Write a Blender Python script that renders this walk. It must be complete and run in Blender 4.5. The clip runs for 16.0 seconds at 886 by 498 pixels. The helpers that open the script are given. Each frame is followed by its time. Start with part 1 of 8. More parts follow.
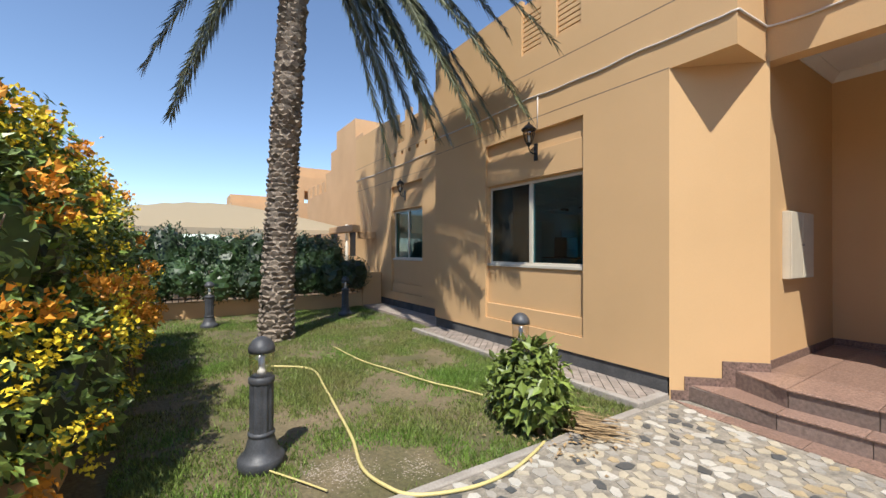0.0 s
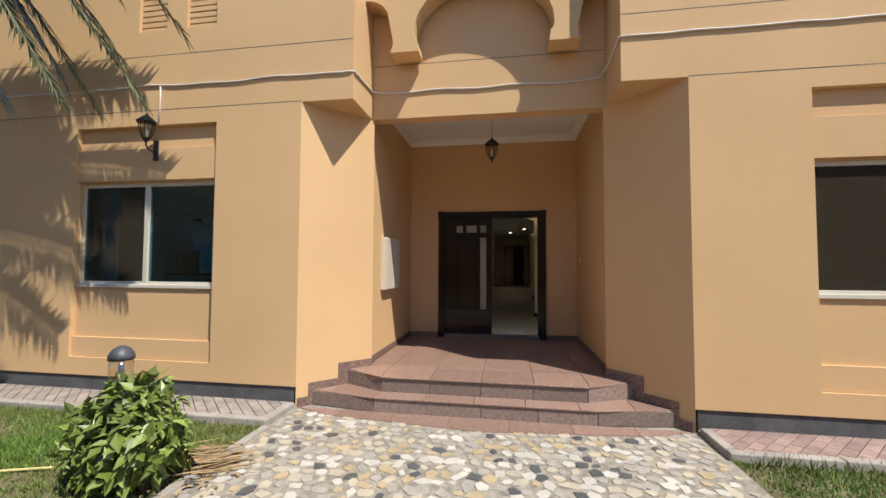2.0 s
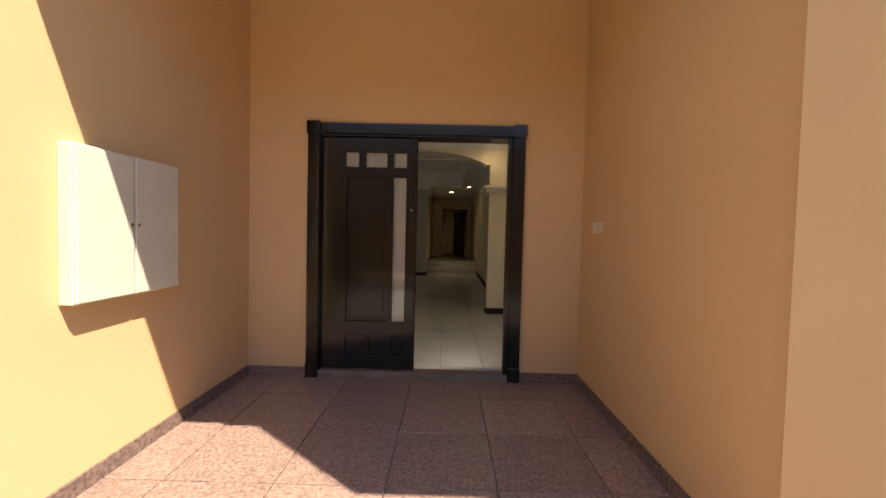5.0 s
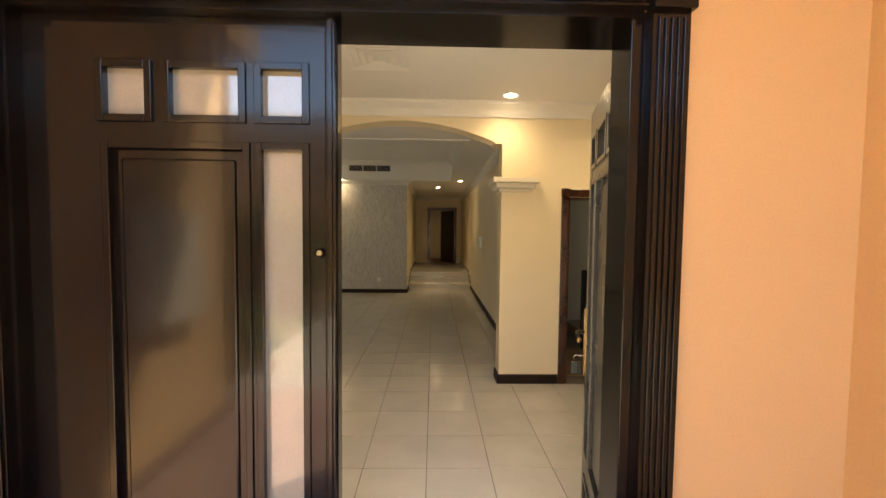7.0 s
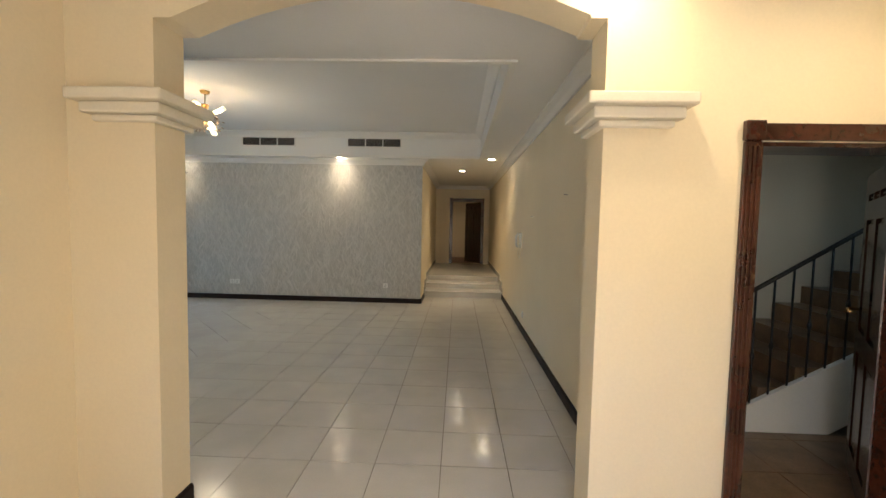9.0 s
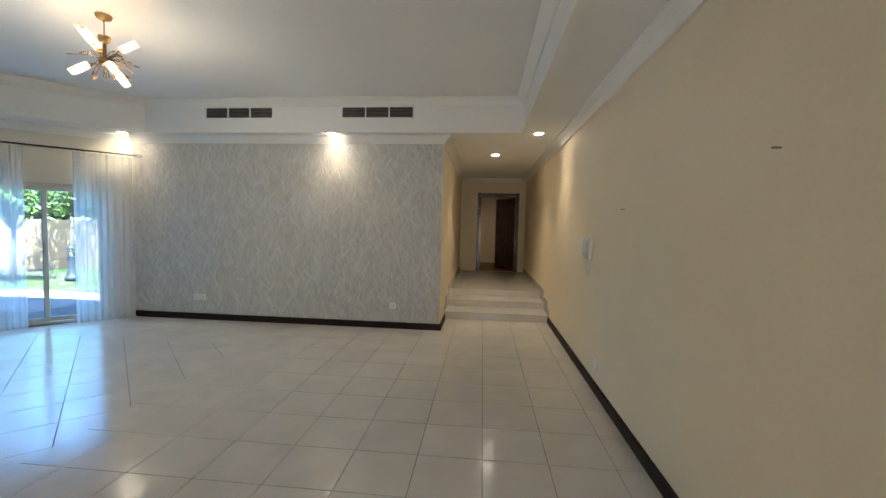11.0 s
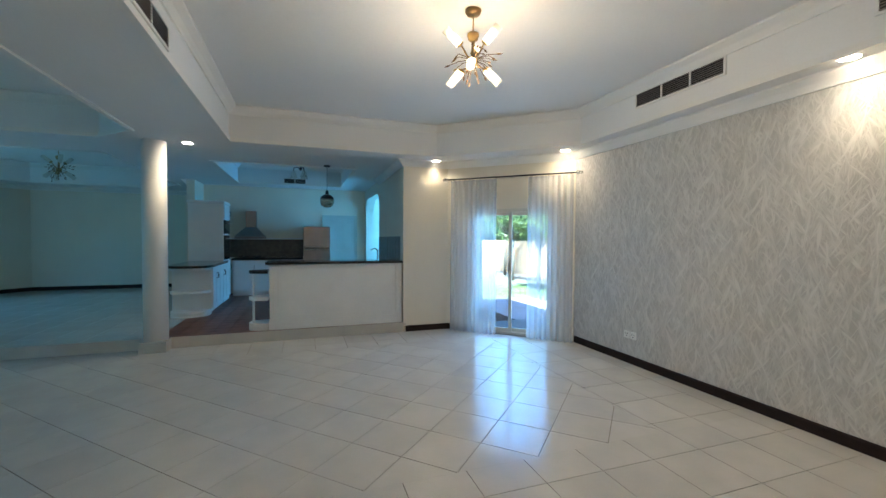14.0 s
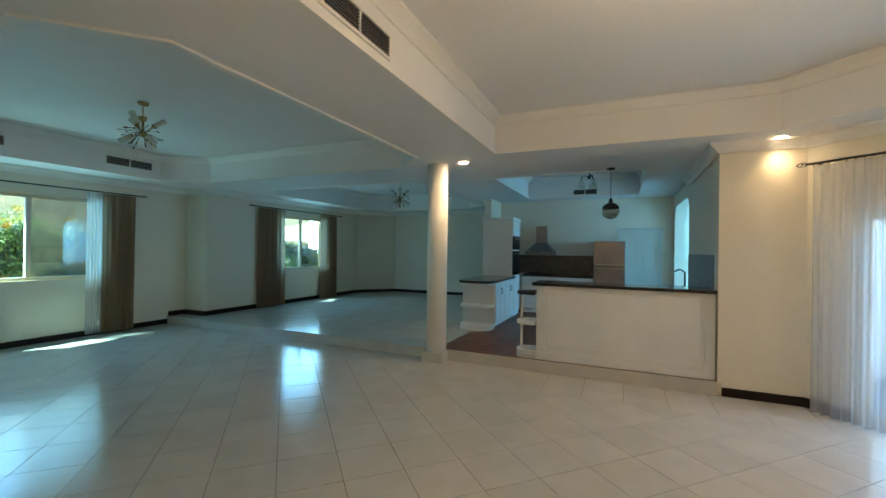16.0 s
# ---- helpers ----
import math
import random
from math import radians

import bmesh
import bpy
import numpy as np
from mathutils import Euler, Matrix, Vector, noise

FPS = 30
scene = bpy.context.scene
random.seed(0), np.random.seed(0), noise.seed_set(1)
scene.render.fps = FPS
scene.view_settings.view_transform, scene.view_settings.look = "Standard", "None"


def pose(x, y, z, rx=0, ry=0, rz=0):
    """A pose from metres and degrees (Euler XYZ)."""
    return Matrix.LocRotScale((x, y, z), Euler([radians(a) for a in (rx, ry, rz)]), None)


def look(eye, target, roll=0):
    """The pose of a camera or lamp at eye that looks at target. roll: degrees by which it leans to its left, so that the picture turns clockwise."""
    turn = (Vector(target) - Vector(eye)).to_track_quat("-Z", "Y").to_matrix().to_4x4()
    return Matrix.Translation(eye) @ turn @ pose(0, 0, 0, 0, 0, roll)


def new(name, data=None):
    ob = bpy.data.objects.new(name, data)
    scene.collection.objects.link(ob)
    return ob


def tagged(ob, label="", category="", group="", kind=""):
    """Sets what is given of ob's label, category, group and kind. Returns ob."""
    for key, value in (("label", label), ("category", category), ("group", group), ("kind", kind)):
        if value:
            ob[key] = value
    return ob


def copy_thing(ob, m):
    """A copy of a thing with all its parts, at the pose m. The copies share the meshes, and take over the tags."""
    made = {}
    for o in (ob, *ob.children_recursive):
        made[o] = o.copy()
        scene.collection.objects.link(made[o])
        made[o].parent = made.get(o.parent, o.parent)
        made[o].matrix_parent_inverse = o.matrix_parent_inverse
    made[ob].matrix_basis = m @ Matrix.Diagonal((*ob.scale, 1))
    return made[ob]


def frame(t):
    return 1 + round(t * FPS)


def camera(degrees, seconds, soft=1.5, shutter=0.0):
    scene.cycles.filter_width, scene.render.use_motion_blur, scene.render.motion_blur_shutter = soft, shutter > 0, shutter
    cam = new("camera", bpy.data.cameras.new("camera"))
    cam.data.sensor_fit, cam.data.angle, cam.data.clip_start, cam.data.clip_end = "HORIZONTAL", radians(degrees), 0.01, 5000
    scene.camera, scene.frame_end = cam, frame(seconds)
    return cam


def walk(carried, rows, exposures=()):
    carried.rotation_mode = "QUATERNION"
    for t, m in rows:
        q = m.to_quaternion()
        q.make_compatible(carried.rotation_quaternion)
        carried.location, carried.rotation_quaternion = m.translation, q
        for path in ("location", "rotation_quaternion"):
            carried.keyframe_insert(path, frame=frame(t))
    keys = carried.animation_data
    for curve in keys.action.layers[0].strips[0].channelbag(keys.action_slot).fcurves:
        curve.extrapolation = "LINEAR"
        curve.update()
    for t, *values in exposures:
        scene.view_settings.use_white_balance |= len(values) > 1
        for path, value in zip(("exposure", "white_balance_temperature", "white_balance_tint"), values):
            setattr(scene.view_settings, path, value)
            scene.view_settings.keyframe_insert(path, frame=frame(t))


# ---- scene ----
cam = camera(95.2, 16.0)
PATH = [
    (0, (0.216, -7.354, 1.187), (-1.46, -6.263, 1.195), 0.1),
    (0.5, (0.185, -7.364, 1.176), (-1.46, -6.227, 1.189), 0.7),
    (1, (0.148, -7.392, 1.173), (-1.065, -5.803, 1.231), 1.3),
    (1.5, (0.251, -7.439, 1.23), (-0.413, -5.555, 1.336), 0.6),
    (2, (0.305, -7.311, 1.216), (-0.014, -5.338, 1.302), 0.3),
    (2.5, (0.35, -6.915, 1.198), (0.179, -4.922, 1.226), 0.7),
    (3, (0.273, -6.349, 1.172), (0.19, -4.351, 1.151), 0.8),
    (3.2, (0.305, -6.063, 1.168), (0.248, -4.064, 1.128), 0.7),
    (3.5, (0.341, -5.66, 1.145), (0.287, -3.662, 1.081), 0.5),
    (4, (0.368, -4.949, 1.137), (0.313, -2.952, 1.051), 0.3),
    (4.2, (0.359, -4.679, 1.139), (0.308, -2.682, 1.052), 0.5),
    (6.3, (0.209, -1.954, 1.492), (0.22, 0.045, 1.448), 1.9),
    (6.5, (0.251, -1.725, 1.502), (0.277, 0.274, 1.441), 1.4),
    (7, (0.28, -1.11, 1.525), (0.328, 0.886, 1.428), 0.6),
    (7.5, (0.342, -0.592, 1.515), (0.354, 1.406, 1.415), 1.0),
    (8, (0.326, -0.082, 1.508), (0.285, 1.915, 1.4), 1.2),
    (8.2, (0.377, 0.146, 1.498), (0.301, 2.141, 1.385), 1.1),
    (10.5, (0.178, 2.553, 1.447), (0.119, 4.549, 1.33), 1.4),
    (11, (0.214, 3.0, 1.448), (0.021, 4.988, 1.334), 1.3),
    (11.5, (0.275, 3.414, 1.46), (-0.226, 5.346, 1.346), 1.2),
    (12, (0.345, 3.79, 1.449), (-0.537, 5.581, 1.33), 1.3),
    (12.5, (0.352, 4.158, 1.442), (-0.874, 5.735, 1.342), 1.2),
    (13, (0.214, 4.444, 1.456), (-1.304, 5.742, 1.379), 0.9),
    (13.5, (0.105, 4.723, 1.443), (-1.621, 5.73, 1.374), 0.4),
    (14, (-0.155, 4.909, 1.442), (-2.046, 5.56, 1.391), 0.3),
    (14.5, (-0.353, 5.131, 1.492), (-2.332, 5.419, 1.447), 1.0),
    (15, (-0.646, 5.231, 1.503), (-2.645, 5.176, 1.481), 1.3),
    (15.5, (-0.858, 5.418, 1.5), (-2.811, 4.986, 1.498), 1.1),
    (16, (-1.171, 5.415, 1.498), (-3.002, 4.61, 1.502), 0.7),
]
EXPOSURE = [(0.0, 0.65, 6500, 10), (3.0, 0.70, 6500, 10), (4.2, 0.95, 6500, 10), (6.3, 3.25, 8100, 10), (7.0, 3.55, 8100, 10), (7.5, 3.9, 7600, 10), (8.2, 4.15, 6800, 10), (10.3, 4.4, 5800, 10), (12.0, 4.3, 5750, 10), (13.0, 4.45, 5650, 10), (15.0, 4.58, 6700, 12), (16.0, 4.68, 7900, 15)]
walk(cam, [(t, look(eye, target, roll)) for t, eye, target, roll in PATH], EXPOSURE)

# ---- world, sun, lamps of the sky ----
SUN = Vector((0.42, -0.345, 0.84)).normalized()
world = bpy.data.worlds.new("world")
scene.world = world
world.use_nodes = True
_nt = world.node_tree
_nt.nodes.clear()
_out = _nt.nodes.new("ShaderNodeOutputWorld")
_bg = _nt.nodes.new("ShaderNodeBackground")
_sky = _nt.nodes.new("ShaderNodeTexSky")
_sky.sky_type = "NISHITA"
_sky.sun_disc = False
_sky.sun_elevation = math.asin(SUN.z)
_sky.sun_rotation = math.atan2(SUN.x, SUN.y)
_sky.altitude = 1500
_sky.air_density, _sky.dust_density, _sky.ozone_density = 1.0, 0.0, 2.2
_bg.inputs["Strength"].default_value = 0.135
_nt.links.new(_sky.outputs["Color"], _bg.inputs["Color"])
_nt.links.new(_bg.outputs["Background"], _out.inputs["Surface"])

sun_data = bpy.data.lights.new("sun", "SUN")
sun_data.energy, sun_data.angle, sun_data.color = 3.75, radians(0.55), (1.0, 0.955, 0.88)
sun = new("sun", sun_data)
sun.matrix_world = look((0, 0, 0), tuple(-SUN))


def area_lamp(name, at, target, w, h, watts, color):
    d = bpy.data.lights.new(name, "AREA")
    d.shape, d.size, d.size_y, d.energy, d.color = "RECTANGLE", w, h, watts, color
    ob = new(name, d)
    ob.matrix_world = look(at, target)
    return ob


def point_lamp(name, at, watts, color, radius=0.03):
    d = bpy.data.lights.new(name, "POINT")
    d.energy, d.color, d.shadow_soft_size = watts, color, radius
    ob = new(name, d)
    ob.location = at
    return ob


def spot_lamp(name, at, watts, color, cone=120, radius=0.04):
    d = bpy.data.lights.new(name, "SPOT")
    d.energy, d.color, d.shadow_soft_size, d.spot_size, d.spot_blend = watts, color, radius, radians(cone), 0.9
    ob = new(name, d)
    ob.location = at
    return ob


SKY_BLUE = (0.62, 0.86, 1.0)
WARM = (1.0, 0.78, 0.48)
LAMP = 0.32                      # strength of the house lamps
# daylight that enters by the openings
area_lamp("patio_daylight", (-5.72, 7.98, 1.0), (-4.9, 7.2, 0.9), 1.3, 1.7, 1.7, (0.42, 0.72, 1.0))
area_lamp("front_door_daylight", (0.42, 0.13, 1.05), (-0.1, 3.0, 0.95), 0.78, 1.9, 2.1, (1.0, 0.90, 0.74))
area_lamp("front_window_daylight", (-4.215, -2.66, 1.61), (-4.215, 0, 1.61), 1.94, 1.28, 0.9, (0.18, 0.68, 1.0))
area_lamp("dining_window_daylight", (-9.27, -2.07, 1.62), (-9.27, 0, 1.62), 1.66, 1.28, 1.0, (0.18, 0.64, 1.0))
area_lamp("kitchen_window_daylight", (-9.3, 8.1, 1.6), (-9.0, 5, 1.2), 2.4, 1.6, 5.0, (0.11, 0.53, 1.0))


# ---- materials ----
def material(name, color, rough=0.6, metal=0.0, vary=0.12, scale=3.0, fine=40.0, bump=0.15, dist=0.004, spec=0.5,
             random_tint=0.0, island=False, tint=None, coat=0.0):
    """Principled surface with stains at a large scale, grain at a small one, and a fine relief."""
    m = bpy.data.materials.new(name)
    m.use_nodes = True
    nt = m.node_tree
    b = nt.nodes["Principled BSDF"]
    tc = nt.nodes.new("ShaderNodeTexCoord")
    geo = nt.nodes.new("ShaderNodeNewGeometry")
    n1 = nt.nodes.new("ShaderNodeTexNoise")
    n1.inputs["Scale"].default_value, n1.inputs["Detail"].default_value = scale, 5
    n2 = nt.nodes.new("ShaderNodeTexNoise")
    n2.inputs["Scale"].default_value, n2.inputs["Detail"].default_value = fine, 4
    nt.links.new(geo.outputs["Position"], n1.inputs["Vector"])
    nt.links.new(geo.outputs["Position"], n2.inputs["Vector"])
    mix = nt.nodes.new("ShaderNodeMix")
    mix.data_type, mix.blend_type = "RGBA", "MIX"
    dark = tint or tuple(c * (1 - 2.2 * vary) for c in color)
    mix.inputs["A"].default_value = (*color, 1)
    mix.inputs["B"].default_value = (*dark, 1)
    ramp = nt.nodes.new("ShaderNodeMapRange")
    ramp.inputs["From Min"].default_value, ramp.inputs["From Max"].default_value = 0.35, 0.75
    nt.links.new(n1.outputs["Fac"], ramp.inputs["Value"])
    nt.links.new(ramp.outputs["Result"], mix.inputs["Factor"])
    hsv = nt.nodes.new("ShaderNodeHueSaturation")
    nt.links.new(mix.outputs["Result"], hsv.inputs["Color"])
    v = nt.nodes.new("ShaderNodeMapRange")
    v.inputs["From Min"].default_value, v.inputs["From Max"].default_value = 0.3, 0.7
    v.inputs["To Min"].default_value, v.inputs["To Max"].default_value = 1 - vary, 1 + vary * 0.6
    nt.links.new(n2.outputs["Fac"], v.inputs["Value"])
    last = v.outputs["Result"]
    if random_tint:
        r = nt.nodes.new("ShaderNodeMapRange")
        r.inputs["To Min"].default_value, r.inputs["To Max"].default_value = 1 - random_tint, 1 + random_tint
        if island:
            nt.links.new(geo.outputs["Random Per Island"], r.inputs["Value"])
        else:
            info = nt.nodes.new("ShaderNodeObjectInfo")
            nt.links.new(info.outputs["Random"], r.inputs["Value"])
        mul = nt.nodes.new("ShaderNodeMath")
        mul.operation = "MULTIPLY"
        nt.links.new(last, mul.inputs[0])
        nt.links.new(r.outputs["Result"], mul.inputs[1])
        last = mul.outputs[0]
    nt.links.new(last, hsv.inputs["Value"])
    nt.links.new(hsv.outputs["Color"], b.inputs["Base Color"])
    rr = nt.nodes.new("ShaderNodeMapRange")
    rr.inputs["To Min"].default_value, rr.inputs["To Max"].default_value = max(0.02, rough * 0.8), min(1, rough * 1.2)
    nt.links.new(n1.outputs["Fac"], rr.inputs["Value"])
    nt.links.new(rr.outputs["Result"], b.inputs["Roughness"])
    b.inputs["Metallic"].default_value = metal
    b.inputs["Specular IOR Level"].default_value = spec
    b.inputs["Coat Weight"].default_value = coat
    if bump:
        bp = nt.nodes.new("ShaderNodeBump")
        bp.inputs["Strength"].default_value, bp.inputs["Distance"].default_value = bump, dist
        nt.links.new(n2.outputs["Fac"], bp.inputs["Height"])
        nt.links.new(bp.outputs["Normal"], b.inputs["Normal"])
    return m


def glass_material(name, color, rough=0.0, clear=0.9):
    """A thin pane: mostly clear, with the mirror sheen of glass."""
    m = bpy.data.materials.new(name)
    m.use_nodes = True
    nt = m.node_tree
    nt.nodes.clear()
    o = nt.nodes.new("ShaderNodeOutputMaterial")
    t = nt.nodes.new("ShaderNodeBsdfTransparent")
    t.inputs["Color"].default_value = (*color, 1)
    g = nt.nodes.new("ShaderNodeBsdfGlossy")
    g.inputs["Roughness"].default_value = rough
    f = nt.nodes.new("ShaderNodeLayerWeight")
    f.inputs["Blend"].default_value = 0.5
    pw = nt.nodes.new("ShaderNodeMath")
    pw.operation = "POWER"
    pw.inputs[1].default_value = 4.5
    nt.links.new(f.outputs["Facing"], pw.inputs[0])
    add = nt.nodes.new("ShaderNodeMath")
    add.operation = "ADD"
    add.inputs[1].default_value = 1.03 - clear
    add.use_clamp = True
    mx = nt.nodes.new("ShaderNodeMixShader")
    nt.links.new(pw.outputs[0], add.inputs[0])
    nt.links.new(add.outputs[0], mx.inputs["Fac"])
    nt.links.new(t.outputs["BSDF"], mx.inputs[1])
    nt.links.new(g.outputs["BSDF"], mx.inputs[2])
    nt.links.new(mx.outputs["Shader"], o.inputs["Surface"])
    return m


def cloth_material(name, color, see_through, vary=0.1):
    """Thin curtain cloth: lets light pass, partly open weave."""
    m = bpy.data.materials.new(name)
    m.use_nodes = True
    nt = m.node_tree
    nt.nodes.clear()
    o = nt.nodes.new("ShaderNodeOutputMaterial")
    d = nt.nodes.new("ShaderNodeBsdfDiffuse")
    tl = nt.nodes.new("ShaderNodeBsdfTranslucent")
    tr = nt.nodes.new("ShaderNodeBsdfTransparent")
    geo = nt.nodes.new("ShaderNodeNewGeometry")
    n = nt.nodes.new("ShaderNodeTexNoise")
    n.inputs["Scale"].default_value = 120
    nt.links.new(geo.outputs["Position"], n.inputs["Vector"])
    mixc = nt.nodes.new("ShaderNodeMix")
    mixc.data_type = "RGBA"
    mixc.inputs["A"].default_value = (*color, 1)
    mixc.inputs["B"].default_value = (*[c * (1 - 2 * vary) for c in color], 1)
    nt.links.new(n.outputs["Fac"], mixc.inputs["Factor"])
    for s in (d, tl):
        nt.links.new(mixc.outputs["Result"], s.inputs["Color"])
    a = nt.nodes.new("ShaderNodeMixShader")
    a.inputs["Fac"].default_value = 0.5
    nt.links.new(d.outputs["BSDF"], a.inputs[1])
    nt.links.new(tl.outputs["BSDF"], a.inputs[2])
    c = nt.nodes.new("ShaderNodeMixShader")
    c.inputs["Fac"].default_value = see_through
    nt.links.new(a.outputs["Shader"], c.inputs[1])
    nt.links.new(tr.outputs["BSDF"], c.inputs[2])
    nt.links.new(c.outputs["Shader"], o.inputs["Surface"])
    return m


def glow_material(name, color, strength):
    m = bpy.data.materials.new(name)
    m.use_nodes = True
    b = m.node_tree.nodes["Principled BSDF"]
    b.inputs["Base Color"].default_value = (*color, 1)
    b.inputs["Emission Color"].default_value = (*color, 1)
    b.inputs["Emission Strength"].default_value = strength
    return m


def wallpaper_material():
    """Silver-grey embossed paper with feathery plume strokes."""
    m = material("wallpaper_silver", (0.50, 0.50, 0.50), rough=0.5, vary=0.05, scale=2, fine=90, bump=0)
    nt = m.node_tree
    b = nt.nodes["Principled BSDF"]
    geo = nt.nodes.new("ShaderNodeNewGeometry")
    fac = None
    for ang, sc in ((4, 1.0), (-12, 1.15), (18, 1.05), (-25, 0.9), (33, 1.0), (-40, 1.1)):
        mp = nt.nodes.new("ShaderNodeMapping")
        mp.inputs["Rotation"].default_value = (0, radians(ang), 0)
        mp.vector_type = "TEXTURE"
        mp.inputs["Scale"].default_value = (1 / (33 * sc), 1, 1 / (4.8 * sc))
        nt.links.new(geo.outputs["Position"], mp.inputs["Vector"])
        n = nt.nodes.new("ShaderNodeTexNoise")
        n.inputs["Scale"].default_value, n.inputs["Detail"].default_value = 1.0, 2
        n.inputs["Distortion"].default_value = 0.9
        nt.links.new(mp.outputs["Vector"], n.inputs["Vector"])
        if fac is None:
            fac = n.outputs["Fac"]
        else:
            mx = nt.nodes.new("ShaderNodeMath")
            mx.operation = "MAXIMUM"
            nt.links.new(fac, mx.inputs[0])
            nt.links.new(n.outputs["Fac"], mx.inputs[1])
            fac = mx.outputs[0]
    r = nt.nodes.new("ShaderNodeMapRange")
    r.inputs["From Min"].default_value, r.inputs["From Max"].default_value = 0.53, 0.72
    nt.links.new(fac, r.inputs["Value"])
    mix = nt.nodes.new("ShaderNodeMix")
    mix.data_type = "RGBA"
    mix.inputs["A"].default_value = (0.43, 0.415, 0.39, 1)
    mix.inputs["B"].default_value = (0.61, 0.59, 0.555, 1)
    nt.links.new(r.outputs["Result"], mix.inputs["Factor"])
    nt.links.new(mix.outputs["Result"], b.inputs["Base Color"])
    bp = nt.nodes.new("ShaderNodeBump")
    bp.inputs["Strength"].default_value, bp.inputs["Distance"].default_value = 0.5, 0.006
    nt.links.new(r.outputs["Result"], bp.inputs["Height"])
    nt.links.new(bp.outputs["Normal"], b.inputs["Normal"])
    rg = nt.nodes.new("ShaderNodeMapRange")
    rg.inputs["To Min"].default_value, rg.inputs["To Max"].default_value = 0.6, 0.36
    nt.links.new(r.outputs["Result"], rg.inputs["Value"])
    nt.links.new(rg.outputs["Result"], b.inputs["Roughness"])
    return m


M_STUCCO = material("stucco_apricot", (0.64, 0.415, 0.21), 0.85, vary=0.035, scale=0.9, fine=130, bump=0.2, dist=0.003, spec=0.25)
M_STUCCO_NEXT = material("stucco_pale", (0.62, 0.39, 0.21), 0.85, vary=0.05, scale=0.7, fine=40, bump=0.3, spec=0.25)
M_CEMENT = material("cement_grey", (0.10, 0.10, 0.10), 0.9, vary=0.2, scale=4, fine=60, bump=0.6)
M_CREAM = material("paint_cream", (0.77, 0.66, 0.47), 0.55, vary=0.025, scale=1.2, fine=70, bump=0.12, dist=0.002)
M_CREAM2 = material("paint_ivory", (0.74, 0.68, 0.56), 0.55, vary=0.03, scale=1.0, fine=70, bump=0.12, dist=0.002)
M_WHITE = material("paint_white", (0.80, 0.78, 0.74), 0.55, vary=0.02, scale=1.5, fine=60, bump=0.08, dist=0.002)
M_CEIL = material("ceiling_white", (0.80, 0.79, 0.77), 0.7, vary=0.02, scale=0.8, fine=60, bump=0.06, dist=0.002)
M_SKIRT = material("skirting_dark_wood", (0.020, 0.010, 0.008), 0.55, spec=0.2, vary=0.2, scale=4, fine=60, bump=0.1)
M_TILE = material("floor_tile_ivory", (0.56, 0.535, 0.49), 0.17, vary=0.05, scale=3.5, fine=120, bump=0.02, random_tint=0.035, spec=0.6)
M_TILE_ISL = material("floor_tile_ivory_rest", (0.56, 0.535, 0.49), 0.17, vary=0.05, scale=3.5, fine=120, bump=0.02, random_tint=0.035, island=True, spec=0.6)
M_GROUT = material("grout", (0.20, 0.17, 0.14), 0.9, vary=0.2, scale=5, fine=90)
M_BLACKWOOD = material("door_black_lacquer", (0.010, 0.008, 0.007), 0.15, vary=0.25, scale=5, fine=50, bump=0.05, spec=0.32, coat=0.10)
# open leaf's dark lacquer, its grey reflection put into the base colour
M_DOORGREY = material("door_grey_sheen", (0.024, 0.025, 0.027), 0.28, vary=0.15, scale=4, fine=60, bump=0.08)
M_MAHOG = material("door_mahogany", (0.065, 0.019, 0.011), 0.22, vary=0.3, scale=6, fine=45, bump=0.08, coat=0.2)
M_WALLPAPER = wallpaper_material()
M_GRANITE = material("granite_red", (0.40, 0.255, 0.195), 0.34, vary=0.30, scale=60, fine=230, bump=0.25, dist=0.002, random_tint=0.12)
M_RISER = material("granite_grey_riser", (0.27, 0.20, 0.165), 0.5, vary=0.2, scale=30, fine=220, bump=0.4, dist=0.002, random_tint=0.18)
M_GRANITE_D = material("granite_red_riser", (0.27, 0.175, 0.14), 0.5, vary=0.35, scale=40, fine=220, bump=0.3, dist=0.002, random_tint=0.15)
M_ALU = material("window_frame_ivory", (0.62, 0.57, 0.47), 0.4, vary=0.05, scale=5, fine=60, bump=0.03)
M_GLASS = glass_material("window_glass_tinted", (0.46, 0.72, 0.78), 0.0, 0.975)
M_GLASS_CLEAR = glass_material("patio_glass", (0.57, 0.70, 0.77), 0.0, 0.98)
M_GLASS_FROST = material("door_glass_milky", (0.30, 0.285, 0.235), 0.05, vary=0.04, scale=12, fine=120, bump=0.02, spec=0.8, coat=0.8)
M_SHEER = cloth_material("sheer_white", (0.85, 0.88, 0.93), 0.58)
M_DRAPE = cloth_material("drape_brown", (0.37, 0.25, 0.17), 0.0)
M_BLIND = material("blind_linen", (0.40, 0.33, 0.24), 0.9, vary=0.06, scale=4, fine=150, bump=0.2)
M_SCREEN = cloth_material("insect_screen", (0.13, 0.105, 0.07), 0.5)
M_BROWN_TILE = material("stair_tile_brown", (0.22, 0.135, 0.075), 0.35, vary=0.2, scale=6, fine=80, bump=0.1, random_tint=0.1)
M_IRON = material("iron_black", (0.022, 0.022, 0.024), 0.4, vary=0.2, scale=8, fine=90, bump=0.2, metal=0.3)
M_BOLLARD = material("bollard_grey", (0.075, 0.08, 0.088), 0.5, vary=0.25, scale=9, fine=90, bump=0.25)
M_ACRYLIC = glass_material("lamp_acrylic", (0.93, 0.91, 0.87), 0.12, 0.93)
M_FROST = cloth_material("frosted_glass", (0.88, 0.84, 0.76), 0.30, 0.03)
